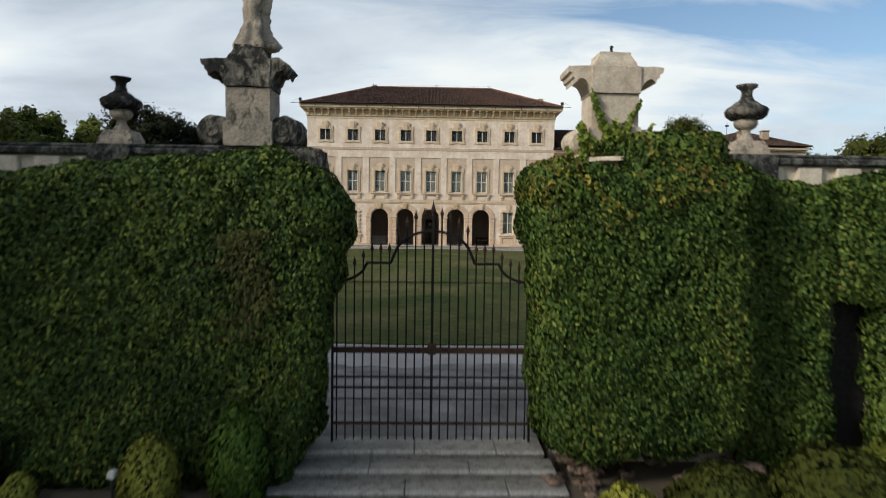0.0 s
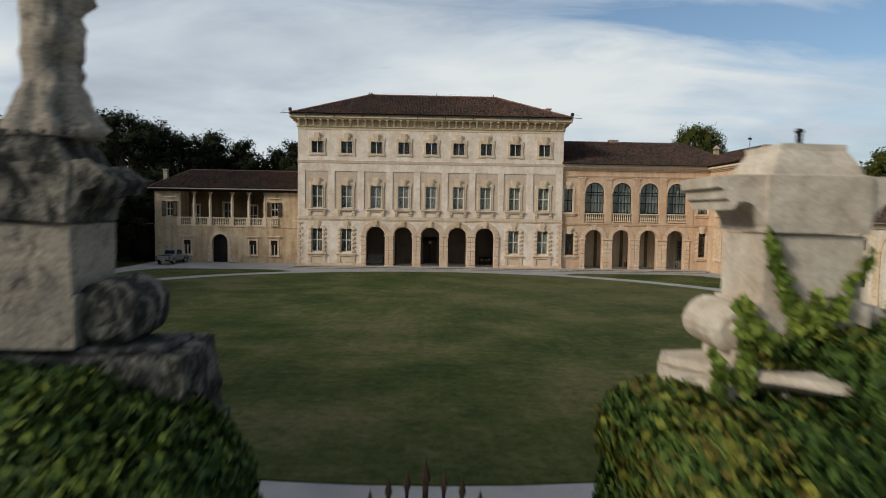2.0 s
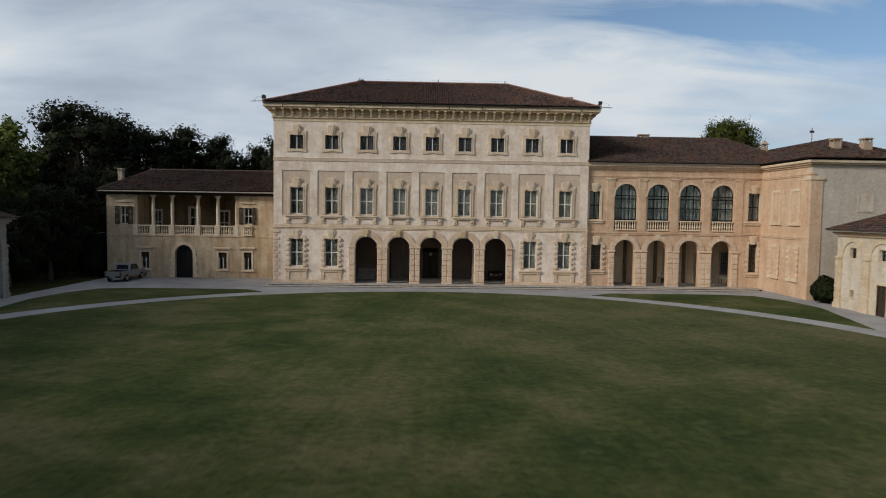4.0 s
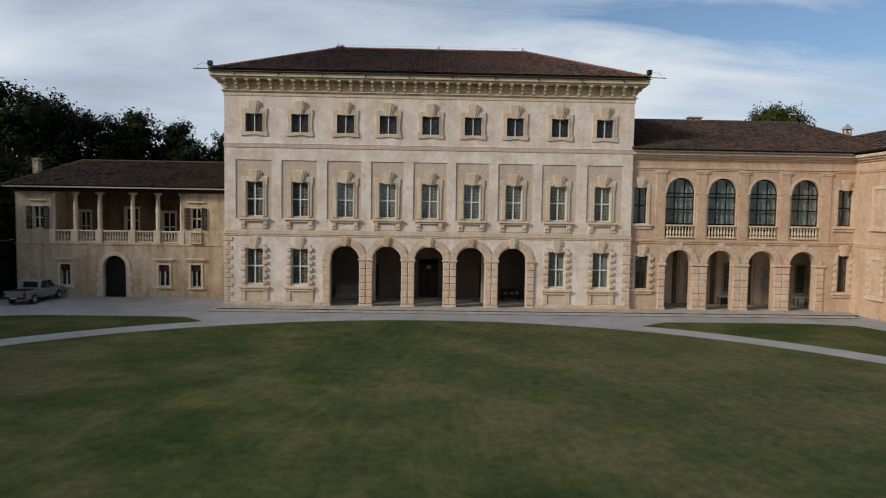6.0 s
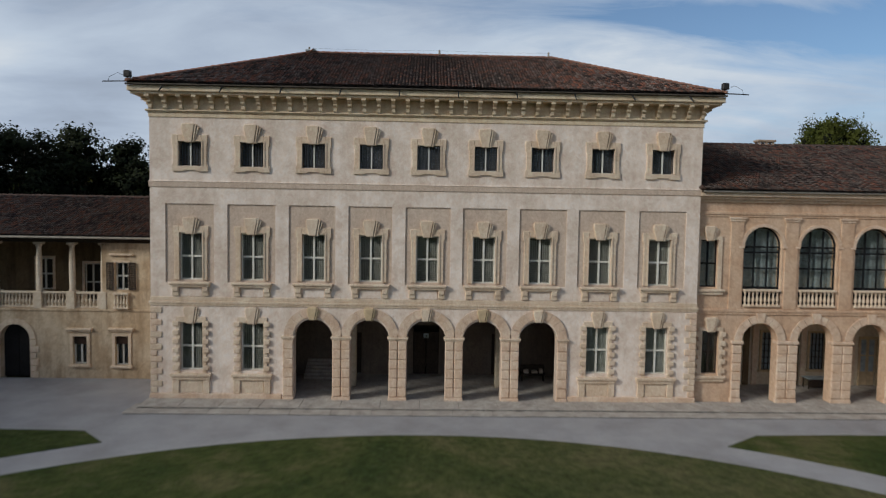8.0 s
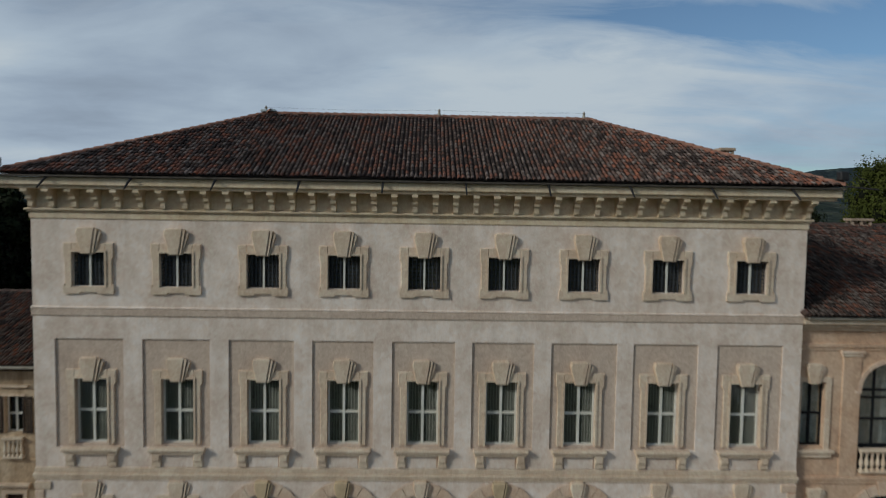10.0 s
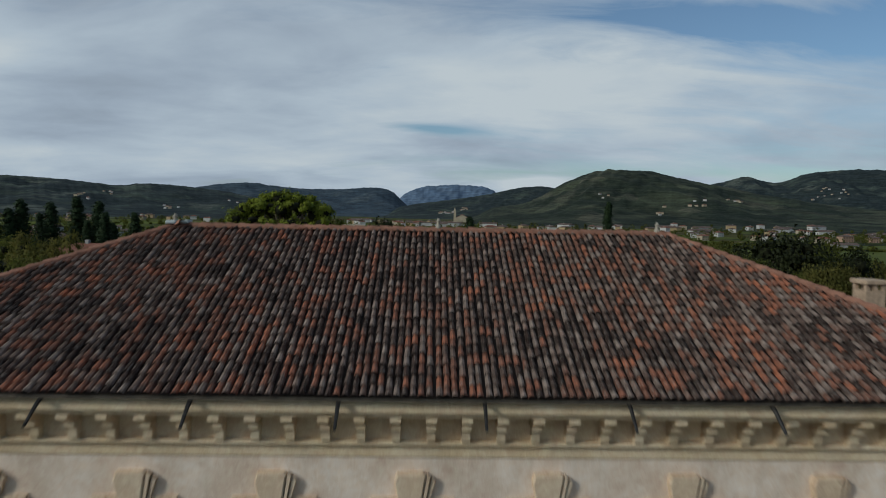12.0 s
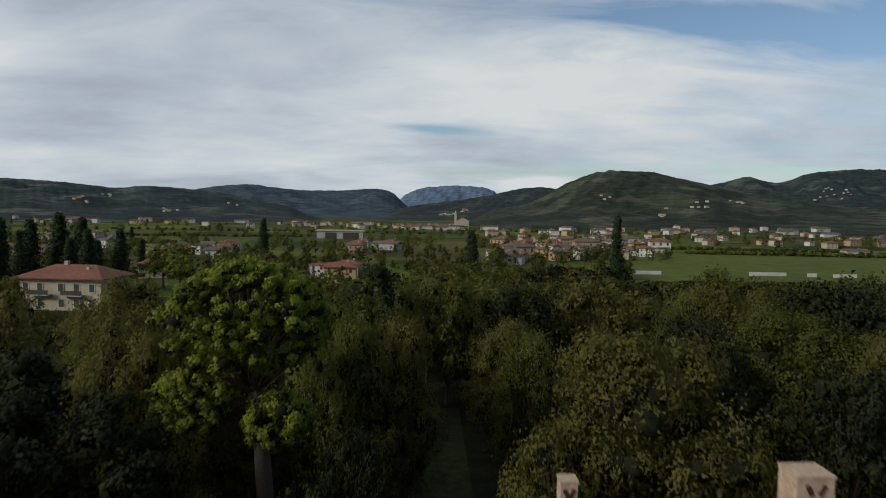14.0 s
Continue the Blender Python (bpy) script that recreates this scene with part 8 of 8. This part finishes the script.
lime_far = tree_mesh("lime_tree", 12.5, 5.4, 1.5, 42, 9000, 0.38, OLIVE, 44, "park tree turning olive and russet")
bush = tree_mesh("thicket_tree", 8.0, 4.2, 0.6, 40, 15000, 0.22, OLIVE, 35, "low bushy tree of the thicket")
pine = tree_mesh("stone_pine", 21.8, 5.4, 14.5, 360, 120000, 0.17, PINE, 36, "tall umbrella pine with bright green crown", "pine", -1.4)
put(pine, -9.3, 35.0)


def grow(base, first, u, d, top, wide):
    """A park tree at the bearing u (sideways metres for each metre north) and depth d, of a given height and width."""
    h, w = {"oak_tree": (13.0, 12.4), "lime_tree": (12.5, 12.0), "holm_oak": (13.5, 11.0), "poplar_tree": (15.0, 7.6), "thicket_tree": (8.0, 9.4)}[base.name.split(".")[0]]
    m = pose(u * d, d - 4, -0.15, 0, 0, rt.uniform(0, 360)) @ Matrix.Diagonal((wide / w, wide / w, top / h, 1))
    if first:
        base.matrix_basis = m
    else:
        copy_at(base, m)
    return u * d, d - 4


# the nearest trees: kind, bearing, depth, height, width
NEAREST = (
    (oak2, 0.365, 40, 18.0, 14.5), (bush, 0.225, 37, 12.5, 8.5), (oak, 0.475, 92, 17.6, 14.0), (dark, 0.697, 58, 19.9, 12.5), (oak, 0.70, 76, 18.4, 11.0), (oak, 0.575, 56, 17.4, 10.5),
    (dark, 0.69, 38, 16.6, 8.0), (thin, -0.078, 66, 20.0, 7.6), (oak2, -0.052, 50, 17.0, 8.5), (oak, -0.125, 49, 17.2, 8.0), (oak2, 0.14, 62, 15.0, 8.8), (oak, 0.038, 80, 17.2, 9.0),
    (dark, 0.155, 76, 17.0, 11.0), (oak2, 0.27, 80, 17.4, 12.0), (oak, 0.19, 53, 15.4, 8.0), (oak2, -0.45, 44, 17.0, 9.5), (oak, -0.55, 51, 14.2, 9.5), (oak2, -0.625, 48, 13.8, 11.0),
    (bush, -0.64, 34, 12.0, 9.0), (bush, -0.455, 33, 12.0, 8.5), (dark, -0.105, 35, 13.4, 4.6), (dark, -0.175, 32, 11.5, 4.6), (oak, -0.74, 46, 16.0, 9.0), (oak2, 0.80, 46, 17.0, 9.5),
    (bush, -0.30, 30, 8.5, 7.0), (thin, 0.46, 44, 13.0, 6.0), (dark, -0.36, 60, 14.0, 9.0), (oak2, -0.25, 62, 15.0, 9.0), (dark, 0.005, 100, 14.5, 10.0), (bush, 0.53, 37, 12.0, 6.5), (dark, 0.31, 33, 9.0, 6.0),
    (dark, 0.60, 64, 18.4, 11.0), (oak2, 0.50, 66, 18.0, 12.0), (dark, 0.785, 62, 17.8, 11.0), (oak, 0.43, 68, 17.6, 10.0))
seen = set()
placed = [(-10.8, 35.0)]
for base, u, d, top, wide in NEAREST:
    base = {oak: oak_far, oak2: lime_far}.get(base, base) if d > 70 else base
    placed.append(grow(base, base.name not in seen, u, d, top, wide))
    seen.add(base.name)
kinds = (oak_far, lime_far, dark, thin, bush)
tries = 0
while len(placed) < 78 and tries < 6000:
    tries += 1
    x, y = rt.uniform(-75, 85), 40 + 52 * rt.random()
    if abs(x - 2.6) < 4.6 and y < 70:
        continue
    if abs(x) > 0.8 * (y + 8) + 14:
        continue
    if any((x - a) ** 2 + (y - b) ** 2 < 6.0 ** 2 for a, b in placed):
        continue
    placed.append((x, y))
    k = rt.choices(kinds, (4, 5, 1.2, 0.3, 3) if x > -4 else (4, 4, 1.8, 0.4, 3))[0]
    roof_line = 24.6 - 0.098 * (y + 4)
    grow(k, False, x / (y + 4), y + 4, min(roof_line, rt.uniform(11.5, 18.5)), rt.uniform(8.0, 12.5))
# the wood behind, too far to tell its trees apart
rng = np.random.default_rng(77)
for mat_, seed_, share in ((OAK, 1, 0.48), (OLIVE, 2, 0.42), (DARKL, 3, 0.25)):
    P, N = [], []
    for gx in range(-26, 32):
        for gy in range(0, 27):
            x, y = gx * 6.6 + rng.uniform(-2.6, 2.6), 84 + gy * 6.4 + rng.uniform(-2.6, 2.6)
            if rng.uniform() > share:
                continue
            far_edge = 176 + 0.36 * max(-100, min(120, x)) + 12 * math.sin(x * 0.07)
            if y > far_edge or abs(x) > 0.86 * (y + 14) + 14:
                continue
            if -92 < x < -40 and y > 100:
                continue
            h = rng.uniform(5.5, 12.5) - max(0, (y - 120)) * 0.018
            if 0.31 < x / (y + 4) < 0.85:
                h = min(h, 22.9 - 0.094 * (y + 4))
            if h < 2.2:
                continue
            w = rng.uniform(3.4, 5.2)
            m = 210
            d = rng.normal(0, 1, (m, 3))
            d /= np.linalg.norm(d, axis=1)[:, None]
            d[:, 2] = np.abs(d[:, 2]) * 1.0 - 0.25
            rad = 1 + 0.22 * np.sin(5 * d[:, 0] + gx) * np.sin(4 * d[:, 1] + gy) + rng.uniform(-0.12, 0.08, m)
            P.append(np.array([x, y, h * 0.55]) + d * rad[:, None] * np.array([w, w, h * 0.46]))
            N.append(d + np.array([0, 0, 0.2]))
    P, N = np.concatenate(P), np.concatenate(N)
    tagged(quads_object("far_wood", leaves(P, N, 0.72, rng, 0.7, 1.4), mat_, None, "dense wood of mixed autumn trees behind the park", normals=N + rng.normal(0, 0.3, N.shape)), category="wood", kind="stuff")
# trees beside and behind the wings, and unseen ones added to shade the court
plane = tree_mesh("plane_tree", 21.0, 5.6, 9.0, 90, 26000, 0.30, OAK, 41, "tall broad tree rising behind the wing")
plane.matrix_basis = pose(44.5, 36, -0.15, 0, 0, 40) @ Matrix.Diagonal((0.70, 0.70, 1.06, 1))
tall_dark = tree_mesh("tall_evergreen", 20.0, 6.0, 2.5, 60, 24000, 0.32, DARKL, 42, "tall dark evergreen, some beside the wing, some unseen shade casters")
put(tall_dark, -44, 24, 1.0, 20)
# evergreens south-west by the gate stand out of view, added to cast shade
for x, y, k, b in ((-39, -69, 1.25, tall_dark), (-54, -10, 1.15, tall_dark), (-50, -17, 1.55, oak_far), (-62, -9, 1.1, tall_dark), (-36, -74, 1.3, tall_dark), (-43, -64, 1.25, tall_dark), (-30, -74, 1.2, tall_dark), (-49, -27, 1.49, oak_far), (-47, -38, 1.49, oak_far), (-45, -48, 1.42, oak_far), (-43, -58, 1.0, tall_dark), (-25, -77, 0.92, tall_dark), (-33, -80, 1.0, tall_dark), (-34, -82, 0.75, tall_dark), (-41, 18, 1.03, tall_dark), (-48, 12, 0.66, tall_dark), (-36, 24, 0.92, tall_dark), (-35.5, 12, 0.9, dark), (-55, 22, 0.6, tall_dark), (-62, 10, 0.55, tall_dark), 
                   (-28, 27, 1.28, thin), (-24, 29, 1.2, thin), (-20, 27, 1.2, thin), (-32, 26, 1.35, thin), (-16, 29, 1.15, thin), (-30, 30, 1.2, thin), (-22, 31, 1.3, thin), (-26, 23, 0.85, dark), (-20, 22, 0.8, dark), (-36, -4, 0.62, dark), (-36, 2, 0.7, dark), (-43, -13, 0.9, oak),
                   (68, 50, 0.85, plane), (33, 52, 0.80, plane), (39, 47, 0.75, plane), (46, 62, 0.85, plane), (52, -8, 1.0, oak_far), (58, 4, 1.15, oak_far), (64, 14, 1.2, lime_far), (55, 22, 1.1, oak_far), (62, -20, 1.05, oak_far), (72, -6, 1.15, dark), (68, -34, 1.0, oak_far), (47, 14, 0.95, dark), (46, 26, 1.1, oak_far)):
    k *= {thin: 0.9, oak: 1.05, oak_far: 1.05, lime_far: 1.12}.get(b, 1.0)
    copy_at(b, pose(x, y, -0.15, 0, 0, rt.uniform(0, 360)) @ Matrix.Diagonal((k, k, k, 1)))
bam = tree_mesh("bamboo_clump", 11.0, 2.6, 0.5, 26, 10000, 0.28, BAMBOO, 37, "feathery yellow-green bamboo clump", "tall")
put(bam, -40.5, -9.0, 1.0)
for x, y, k in ((-43, 7, 1.45), (-47, 4, 1.4), (-45, -3, 1.4), (-42, -15, 1.15), (-40.5, 1, 1.25), (-51, 9, 1.45), (-44.5, 1, 1.4), (-43, -8, 1.2), (-48, -1, 1.4), (-44, -20, 1.1)):
    copy_thing(bam, pose(x, y, -0.1, 0, 0, 37 * x) @ Matrix.Diagonal((k, k, k, 1)))

def spot(px, d):
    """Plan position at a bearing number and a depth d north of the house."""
    return ((px - 784) / 1120 + 0.0245) * d, d - 4


cyp = tree_mesh("cypress", 13.0, 1.05, 0.4, 18, 8000, 0.26, CYPR, 38, "slim dark cypress among the fields", "spindle")
put(cyp, *spot(1096, 186), 1.9)


for px, d, k in ((838, 200, 1.5), (-8, 172, 1.5), (14, 175, 1.7), (50, 182, 1.4), (68, 178, 1.65), (118, 190, 1.8), (108, 184, 1.1), (134, 180, 1.25), (155, 186, 1.7), (166, 178, 1.45), (182, 184, 1.2), (222, 188, 1.45), (240, 420, 1.0), (258, 250, 1.0), (470, 330, 1.6), (-40, 170, 1.5)):
    x, y = spot(px, d)
    copy_thing(cyp, pose(x, y, -0.1, 0, 0, rt.uniform(0, 360)) @ Matrix.Diagonal((k * 0.80, k * 0.80, k * 0.52, 1)))
yel = tree_mesh("maple_tree", 8.5, 3.4, 2.0, 18, 4200, 0.34, YELLOWL, 39, "bright yellow-green garden tree")
x, y = spot(325, 195)
put(yel, x, y, 1.35)
copy_thing(yel, pose(*spot(295, 200), -0.1) @ Matrix.Diagonal((1.15, 1.15, 1.2, 1)))
far_tree = tree_mesh("field_tree", 8.0, 3.4, 1.4, 12, 700, 0.6, OAK, 40, "dark tree among the fields")
put(far_tree, *spot(395, 300), 1.0)
spots = []
for k in range(430):
    d = 250 + 900 * rt.random() ** 1.5
    px = rt.uniform(-250, 1850)
    if 1110 < px < 1800 and d < 520:
        continue
    x, y = spot(px, d)
    s = rt.uniform(0.45, 1.1)
    if k < 150:
        copy_thing(far_tree, pose(x, y, -0.2, 0, 0, rt.uniform(0, 360)) @ Matrix.Diagonal((s, s, s * rt.uniform(0.8, 1.2), 1)))
    else:
        spots.append((x, y, 8 * s, 3.4 * s))

for k in range(130):
    px, d = rt.uniform(-150, 1120), rt.uniform(195, 330)
    if (255 < px < 345 or 575 < px < 640) and d < 235:
        continue
    x, y = spot(px, d)
    s = rt.uniform(0.7, 1.25)
    if k > 120:
        continue
    copy_thing(far_tree, pose(x, y, -0.2, 0, 0, rt.uniform(0, 360)) @ Matrix.Diagonal((s, s, s * rt.uniform(0.8, 1.15), 1)))

# gardens among the houses, and the hedgerows of the fields
for lo, hi, d0, d1, n in ((840, 1190, 310, 640, 70), (230, 440, 240, 460, 26), (1240, 1750, 500, 830, 46), (-100, 240, 280, 540, 24), (540, 720, 300, 500, 14), (0, 1500, 640, 1250, 110)):
    for k in range(n):
        x, y = spot(rt.uniform(lo, hi), rt.uniform(d0, d1))
        q = rt.uniform(0.5, 1.05)
        spots.append((x, y, 7.5 * q, 3.0 * q))
for u0, u1, d0, d1 in ((0.42, 0.80, 415, 395), (0.30, 0.72, 470, 455), (-0.6, -0.2, 560, 600), (-0.5, 0.0, 760, 740), (-0.1, 0.5, 900, 860), (-0.65, -0.3, 430, 440)):
    for k in range(46):
        f = (k + rt.random()) / 46
        d = d0 + (d1 - d0) * f
        spots.append(((u0 + (u1 - u0) * f) * d, d, rt.uniform(1.4, 3.4), rt.uniform(1.3, 2.6)))
rng = np.random.default_rng(78)
P, N = [], []
for x, y, h, w in spots:
    m = 110
    d = rng.normal(0, 1, (m, 3))
    d /= np.linalg.norm(d, axis=1)[:, None]
    rad = 1 + 0.25 * np.sin(4 * d[:, 0] + x) * np.sin(4 * d[:, 1] + y) + rng.uniform(-0.2, 0.1, m)
    P.append(np.array([x, y, h * 0.52]) + d * rad[:, None] * np.array([w, w, h * 0.48]))
    N.append(d + np.array([0, 0, 0.2]))
P, N = np.concatenate(P), np.concatenate(N)
tagged(quads_object("distant_trees", leaves(P, N, 0.95, rng, 0.7, 1.4), OAK, None, "scattered trees and hedges among the far fields", normals=N), category="trees", kind="stuff")

# ---- houses of the plain ----
ROOFR = simple("terracotta_roof", (0.17, 0.074, 0.050), 0.9, var=0.3, scale=1.5)
ROOFG = simple("brown_roof", (0.12, 0.085, 0.07), 0.9, var=0.3, scale=1.5)
HCOL = {"cream": (0.37, 0.31, 0.22), "white": (0.46, 0.44, 0.41), "ochre": (0.36, 0.26, 0.14), "salmon": (0.34, 0.22, 0.15), "grey": (0.33, 0.31, 0.29)}
HM = {k: simple("render_" + k, v, 0.9, var=0.12, scale=1.2) for k, v in HCOL.items()}
SHUT = simple("dark_shutter", (0.055, 0.05, 0.045), 0.7, var=0.3)


def house(name, w, d, h, col, roof_mat, label, storeys=2, hip=True, plain=False):
    t = thing(name, label, "house", group="houses of the plain")
    part("wall", Geo().box(-w / 2, w / 2, -d / 2, d / 2, -0.3, h), HM[col], t)
    e, rise = 0.6, 0.19 * d
    xr = (w - d * 0.75) / 2 if hip else w / 2 + e
    xr = max(0.3, xr)
    A, B = (-xr, 0, h + rise), (xr, 0, h + rise)
    c = [(-w / 2 - e, -d / 2 - e, h), (w / 2 + e, -d / 2 - e, h), (w / 2 + e, d / 2 + e, h), (-w / 2 - e, d / 2 + e, h)]
    lo = [(a, b, z - 0.15) for a, b, z in c]
    g = Geo().add([*c, A, B, *lo], [(0, 1, 5, 4), (2, 3, 4, 5), (3, 0, 4), (1, 2, 5), (9, 8, 7, 6), (0, 6, 7, 1), (1, 7, 8, 2), (2, 8, 9, 3), (3, 9, 6, 0)])
    r = part("roof", g, roof_mat, t)
    part("chimney", Geo().box(w * 0.18, w * 0.18 + 0.7, 0.5, 1.2, h + rise * 0.5, h + rise + 0.7), HM["grey"], r)
    if plain:
        return t
    nw = max(2, int(w / 3.2))
    for s in range(storeys):
        for k in range(nw):
            x = -w / 2 + w * (k + 0.5) / nw
            z = 0.9 + s * 3.0
            if z + 1.4 > h:
                continue
            part("window", Geo().box(x - 0.5, x + 0.5, -d / 2 - 0.06, -d / 2 + 0.02, z, z + 1.4), SHUT, t)
    return t


bases = [house("house", 12, 9, 6.2, "cream", ROOFR, "two-storey cream house with terracotta roof"), house("house", 10, 8, 6.0, "white", ROOFR, "white house with terracotta roof"),
         house("house", 14, 9, 6.4, "salmon", ROOFG, "salmon rendered house with brown roof"), house("house", 11, 8, 5.8, "ochre", ROOFR, "ochre rendered house with red roof"),
         house("long_house", 22, 10, 5.2, "grey", ROOFG, "long grey farm building with brown roof", 1, False), house("house", 9, 8, 6.4, "white", ROOFG, "white house with brown gabled roof", 2, False)]
far_bases = [house("house", 13, 9, 6.2, "cream", ROOFR, "distant cream house with terracotta roof", plain=True), house("house", 11, 8, 6.4, "white", ROOFR, "distant white house with terracotta roof", plain=True),
             house("house", 15, 9, 6.0, "ochre", ROOFG, "distant ochre house with brown roof", plain=True), house("long_house", 30, 11, 6.0, "white", ROOFG, "distant long white farm building", plain=True, hip=False)]
rh = random.Random(23)
firsts = set()


def settle(b, x, y, k, turn):
    m = pose(x, y, float(hills(np.array([x]), np.array([y]))[0]) - 0.3, 0, 0, turn) @ Matrix.Diagonal((k, k, k, 1))
    if b.name not in firsts:
        firsts.add(b.name)
        b.matrix_basis = m
    else:
        copy_at(b, m)


# the hamlets: bearing numbers and depths between which they lie, and how many houses
for lo, hi, d0, d1, n in ((850, 1000, 310, 420, 14), (840, 1180, 400, 640, 52), (1000, 1160, 340, 420, 10), (280, 430, 300, 440, 11), (230, 300, 205, 240, 2), (575, 630, 225, 245, 2), (560, 700, 330, 480, 5),
                          (1240, 1420, 520, 800, 12), (1420, 1700, 520, 820, 14), (-150, 0, 260, 420, 6), (0, 240, 300, 520, 8)):
    for k in range(n):
        x, y = spot(rh.uniform(lo, hi), rh.uniform(d0, d1))
        settle(bases[k % len(bases)] if k < len(bases) else rh.choice(bases), x, y, rh.uniform(0.62, 0.9), rh.uniform(-25, 25) + rh.choice((0, 0, 90)))
for px, d, k, b in ((1172, 430, 1.35, 1), (1527, 425, 0.72, 4), (1040, 420, 1.2, 2), (920, 350, 1.15, 2), (606, 222, 1.0, 3)):
    settle(bases[b], *spot(px, d), k, rh.uniform(-12, 12))
# farther villages on the plain and on the slopes, by bearing and distance
for lo, hi, d0, d1, n in ((-150, 240, 850, 1250, 26), (240, 520, 900, 1300, 12), (520, 860, 900, 1250, 44), (860, 1300, 700, 1050, 24), (1200, 1750, 850, 1100, 22)):
    for k in range(n):
        x, y = spot(rh.uniform(lo, hi), rh.uniform(d0, d1))
        settle(rh.choice(far_bases), x, y, rh.uniform(0.7, 1.05), rh.uniform(-25, 25) + rh.choice((0, 0, 90)))
for az, r, wide, n in ((32.6, 2700, 0.9, 9), (33.8, 2650, 0.5, 5), (1.6, 2350, 1.2, 16), (3.2, 2500, 0.6, 8), (24.0, 1600, 1.1, 5), (26.8, 1700, 0.7, 4), (-28.5, 1900, 0.8, 6), (-22.0, 1750, 0.8, 6), (-26.5, 2150, 0.5, 4), (-17.2, 2000, 0.6, 3), (15.5, 1650, 0.8, 3), (20.6, 1500, 0.8, 4)):
    for k in range(n):
        a, q = radians(az + rh.gauss(0, wide * 0.5)), r + rh.uniform(-60, 60)
        settle(rh.choice(far_bases[:2]), q * math.sin(a), q * math.cos(a), rh.uniform(0.45, 0.75), rh.uniform(-30, 30))

# the yellow block with balconies nearest the park
near = thing("apartment_house", "two-storey pale yellow apartment house with red hip roof and balconies", "house")
x, y = spot(146, 158)
near.matrix_basis = pose(x, y, -0.1, 0, 0, -6) @ Matrix.Diagonal((1.2, 1.2, 1.2, 1))
part("wall", Geo().box(-8.5, 8.5, -5, 5, -0.3, 6.6), HM["cream"], near)
c = [(-9.4, -5.9, 6.6), (9.4, -5.9, 6.6), (9.4, 5.9, 6.6), (-9.4, 5.9, 6.6)]
rf = part("roof", Geo().add([*c, (-4.4, 0, 8.9), (4.4, 0, 8.9), *[(a, b, 6.35) for a, b, _ in c]], [(0, 1, 5, 4), (2, 3, 4, 5), (3, 0, 4), (1, 2, 5), (9, 8, 7, 6), (0, 6, 7, 1), (1, 7, 8, 2), (2, 8, 9, 3), (3, 9, 6, 0)]), ROOFR, near, "terracotta hip roof")
part("chimney", Geo().soft_box(-2.4, -1.6, -0.4, 0.4, 8.2, 9.6), HM["grey"], rf)
part("chimney", Geo().soft_box(3.6, 4.2, -2.2, -1.6, 7.2, 8.6), HM["grey"], rf)
for zz in (0.8, 3.9):
    for xx in (-7.2, -4.2, 0.2, 3.4, 6.6):
        w = part("window", Geo().box(xx - 0.55, xx + 0.55, -5.06, -4.96, zz, zz + 1.5), SHUT, near)
        part("frame", Geo().box(xx - 0.68, xx + 0.68, -5.1, -5.06, zz - 0.14, zz - 0.02).box(xx - 0.68, xx - 0.56, -5.1, -5.06, zz, zz + 1.6).box(xx + 0.56, xx + 0.68, -5.1, -5.06, zz, zz + 1.6), HM["white"], w)
    for yy in (-2.6, 0.5, 3.2):
        part("window", Geo().box(8.48, 8.56, yy - 0.5, yy + 0.5, zz, zz + 1.4), SHUT, near)
for xx in (-4.0, 3.0):
    b = part("balcony", Geo().box(xx - 2.2, xx + 2.2, -6.2, -5.0, 3.1, 3.3), HM["grey"], near)
    part("railing", Geo().box(xx - 2.2, xx + 2.2, -6.2, -6.14, 3.3, 4.2), SHUT, b, "dark solid balcony rail")
# long shed and church
shed = thing("long_shed", "long low grey shed with brown front", "shed")
x, y = spot(604, 590)
shed.matrix_basis = pose(x, y, -0.1, 0, 0, 4) @ Matrix.Diagonal((1.9, 1.5, 1.35, 1))
part("wall", Geo().box(-11, 11, -6, 6, -0.2, 5.0), HM["grey"], shed)
part("roof", Geo().box(-11.6, 11.6, -6.6, 6.6, 5.0, 5.6), HM["cream"], shed)
part("door", Geo().box(-7, -1.5, -6.08, -5.98, 0, 4.0).box(1.5, 9, -6.08, -5.98, 0, 4.0), SHUT, shed)
church = thing("church", "pale village church with a bell tower on the plain", "church")
x, y = spot(818, 1050)
church.matrix_basis = pose(x, y, 3.5)
part("nave", Geo().prism([(-9, -4), (11, -4), (11, 9), (1, 14), (-9, 9)], -8, 8), HM["cream"], church)
part("bell_tower", Geo().box(-13, -9.1, -2, 2, -4, 20).lathe([(2.4, 20), (1.8, 21.5), (0.1, 26)], -11.05, 0, 8), HM["cream"], church)
part("roof", Geo().prism([(-9.6, 9.1), (1, 14.4), (11.6, 9.1), (11.6, 9.5), (1, 15.0), (-9.6, 9.5)], -8.4, 8.4), ROOFR, church)
# meadow beyond the park, with its low wall
tagged(part("meadow", Geo().add([(72, 225, -0.04), (260, 225, -0.04), (420, 500, -0.04), (150, 470, -0.04)], [(0, 1, 2, 3)]), simple("meadow_grass", (0.066, 0.078, 0.007), 0.95, var=0.35, scale=0.12)), "mown green meadow behind the park", "meadow", kind="structure")
for xa, xb, yy in ((86, 100, 262), (138, 154, 262), (162, 166, 260), (172, 182, 258)):
    tagged(part("field_wall", Geo().soft_box(xa, xb, yy, yy + 0.4, -0.1, 1.5), HM["white"]), "low pale field wall at the meadow's edge", "wall", "field walls", "structure")
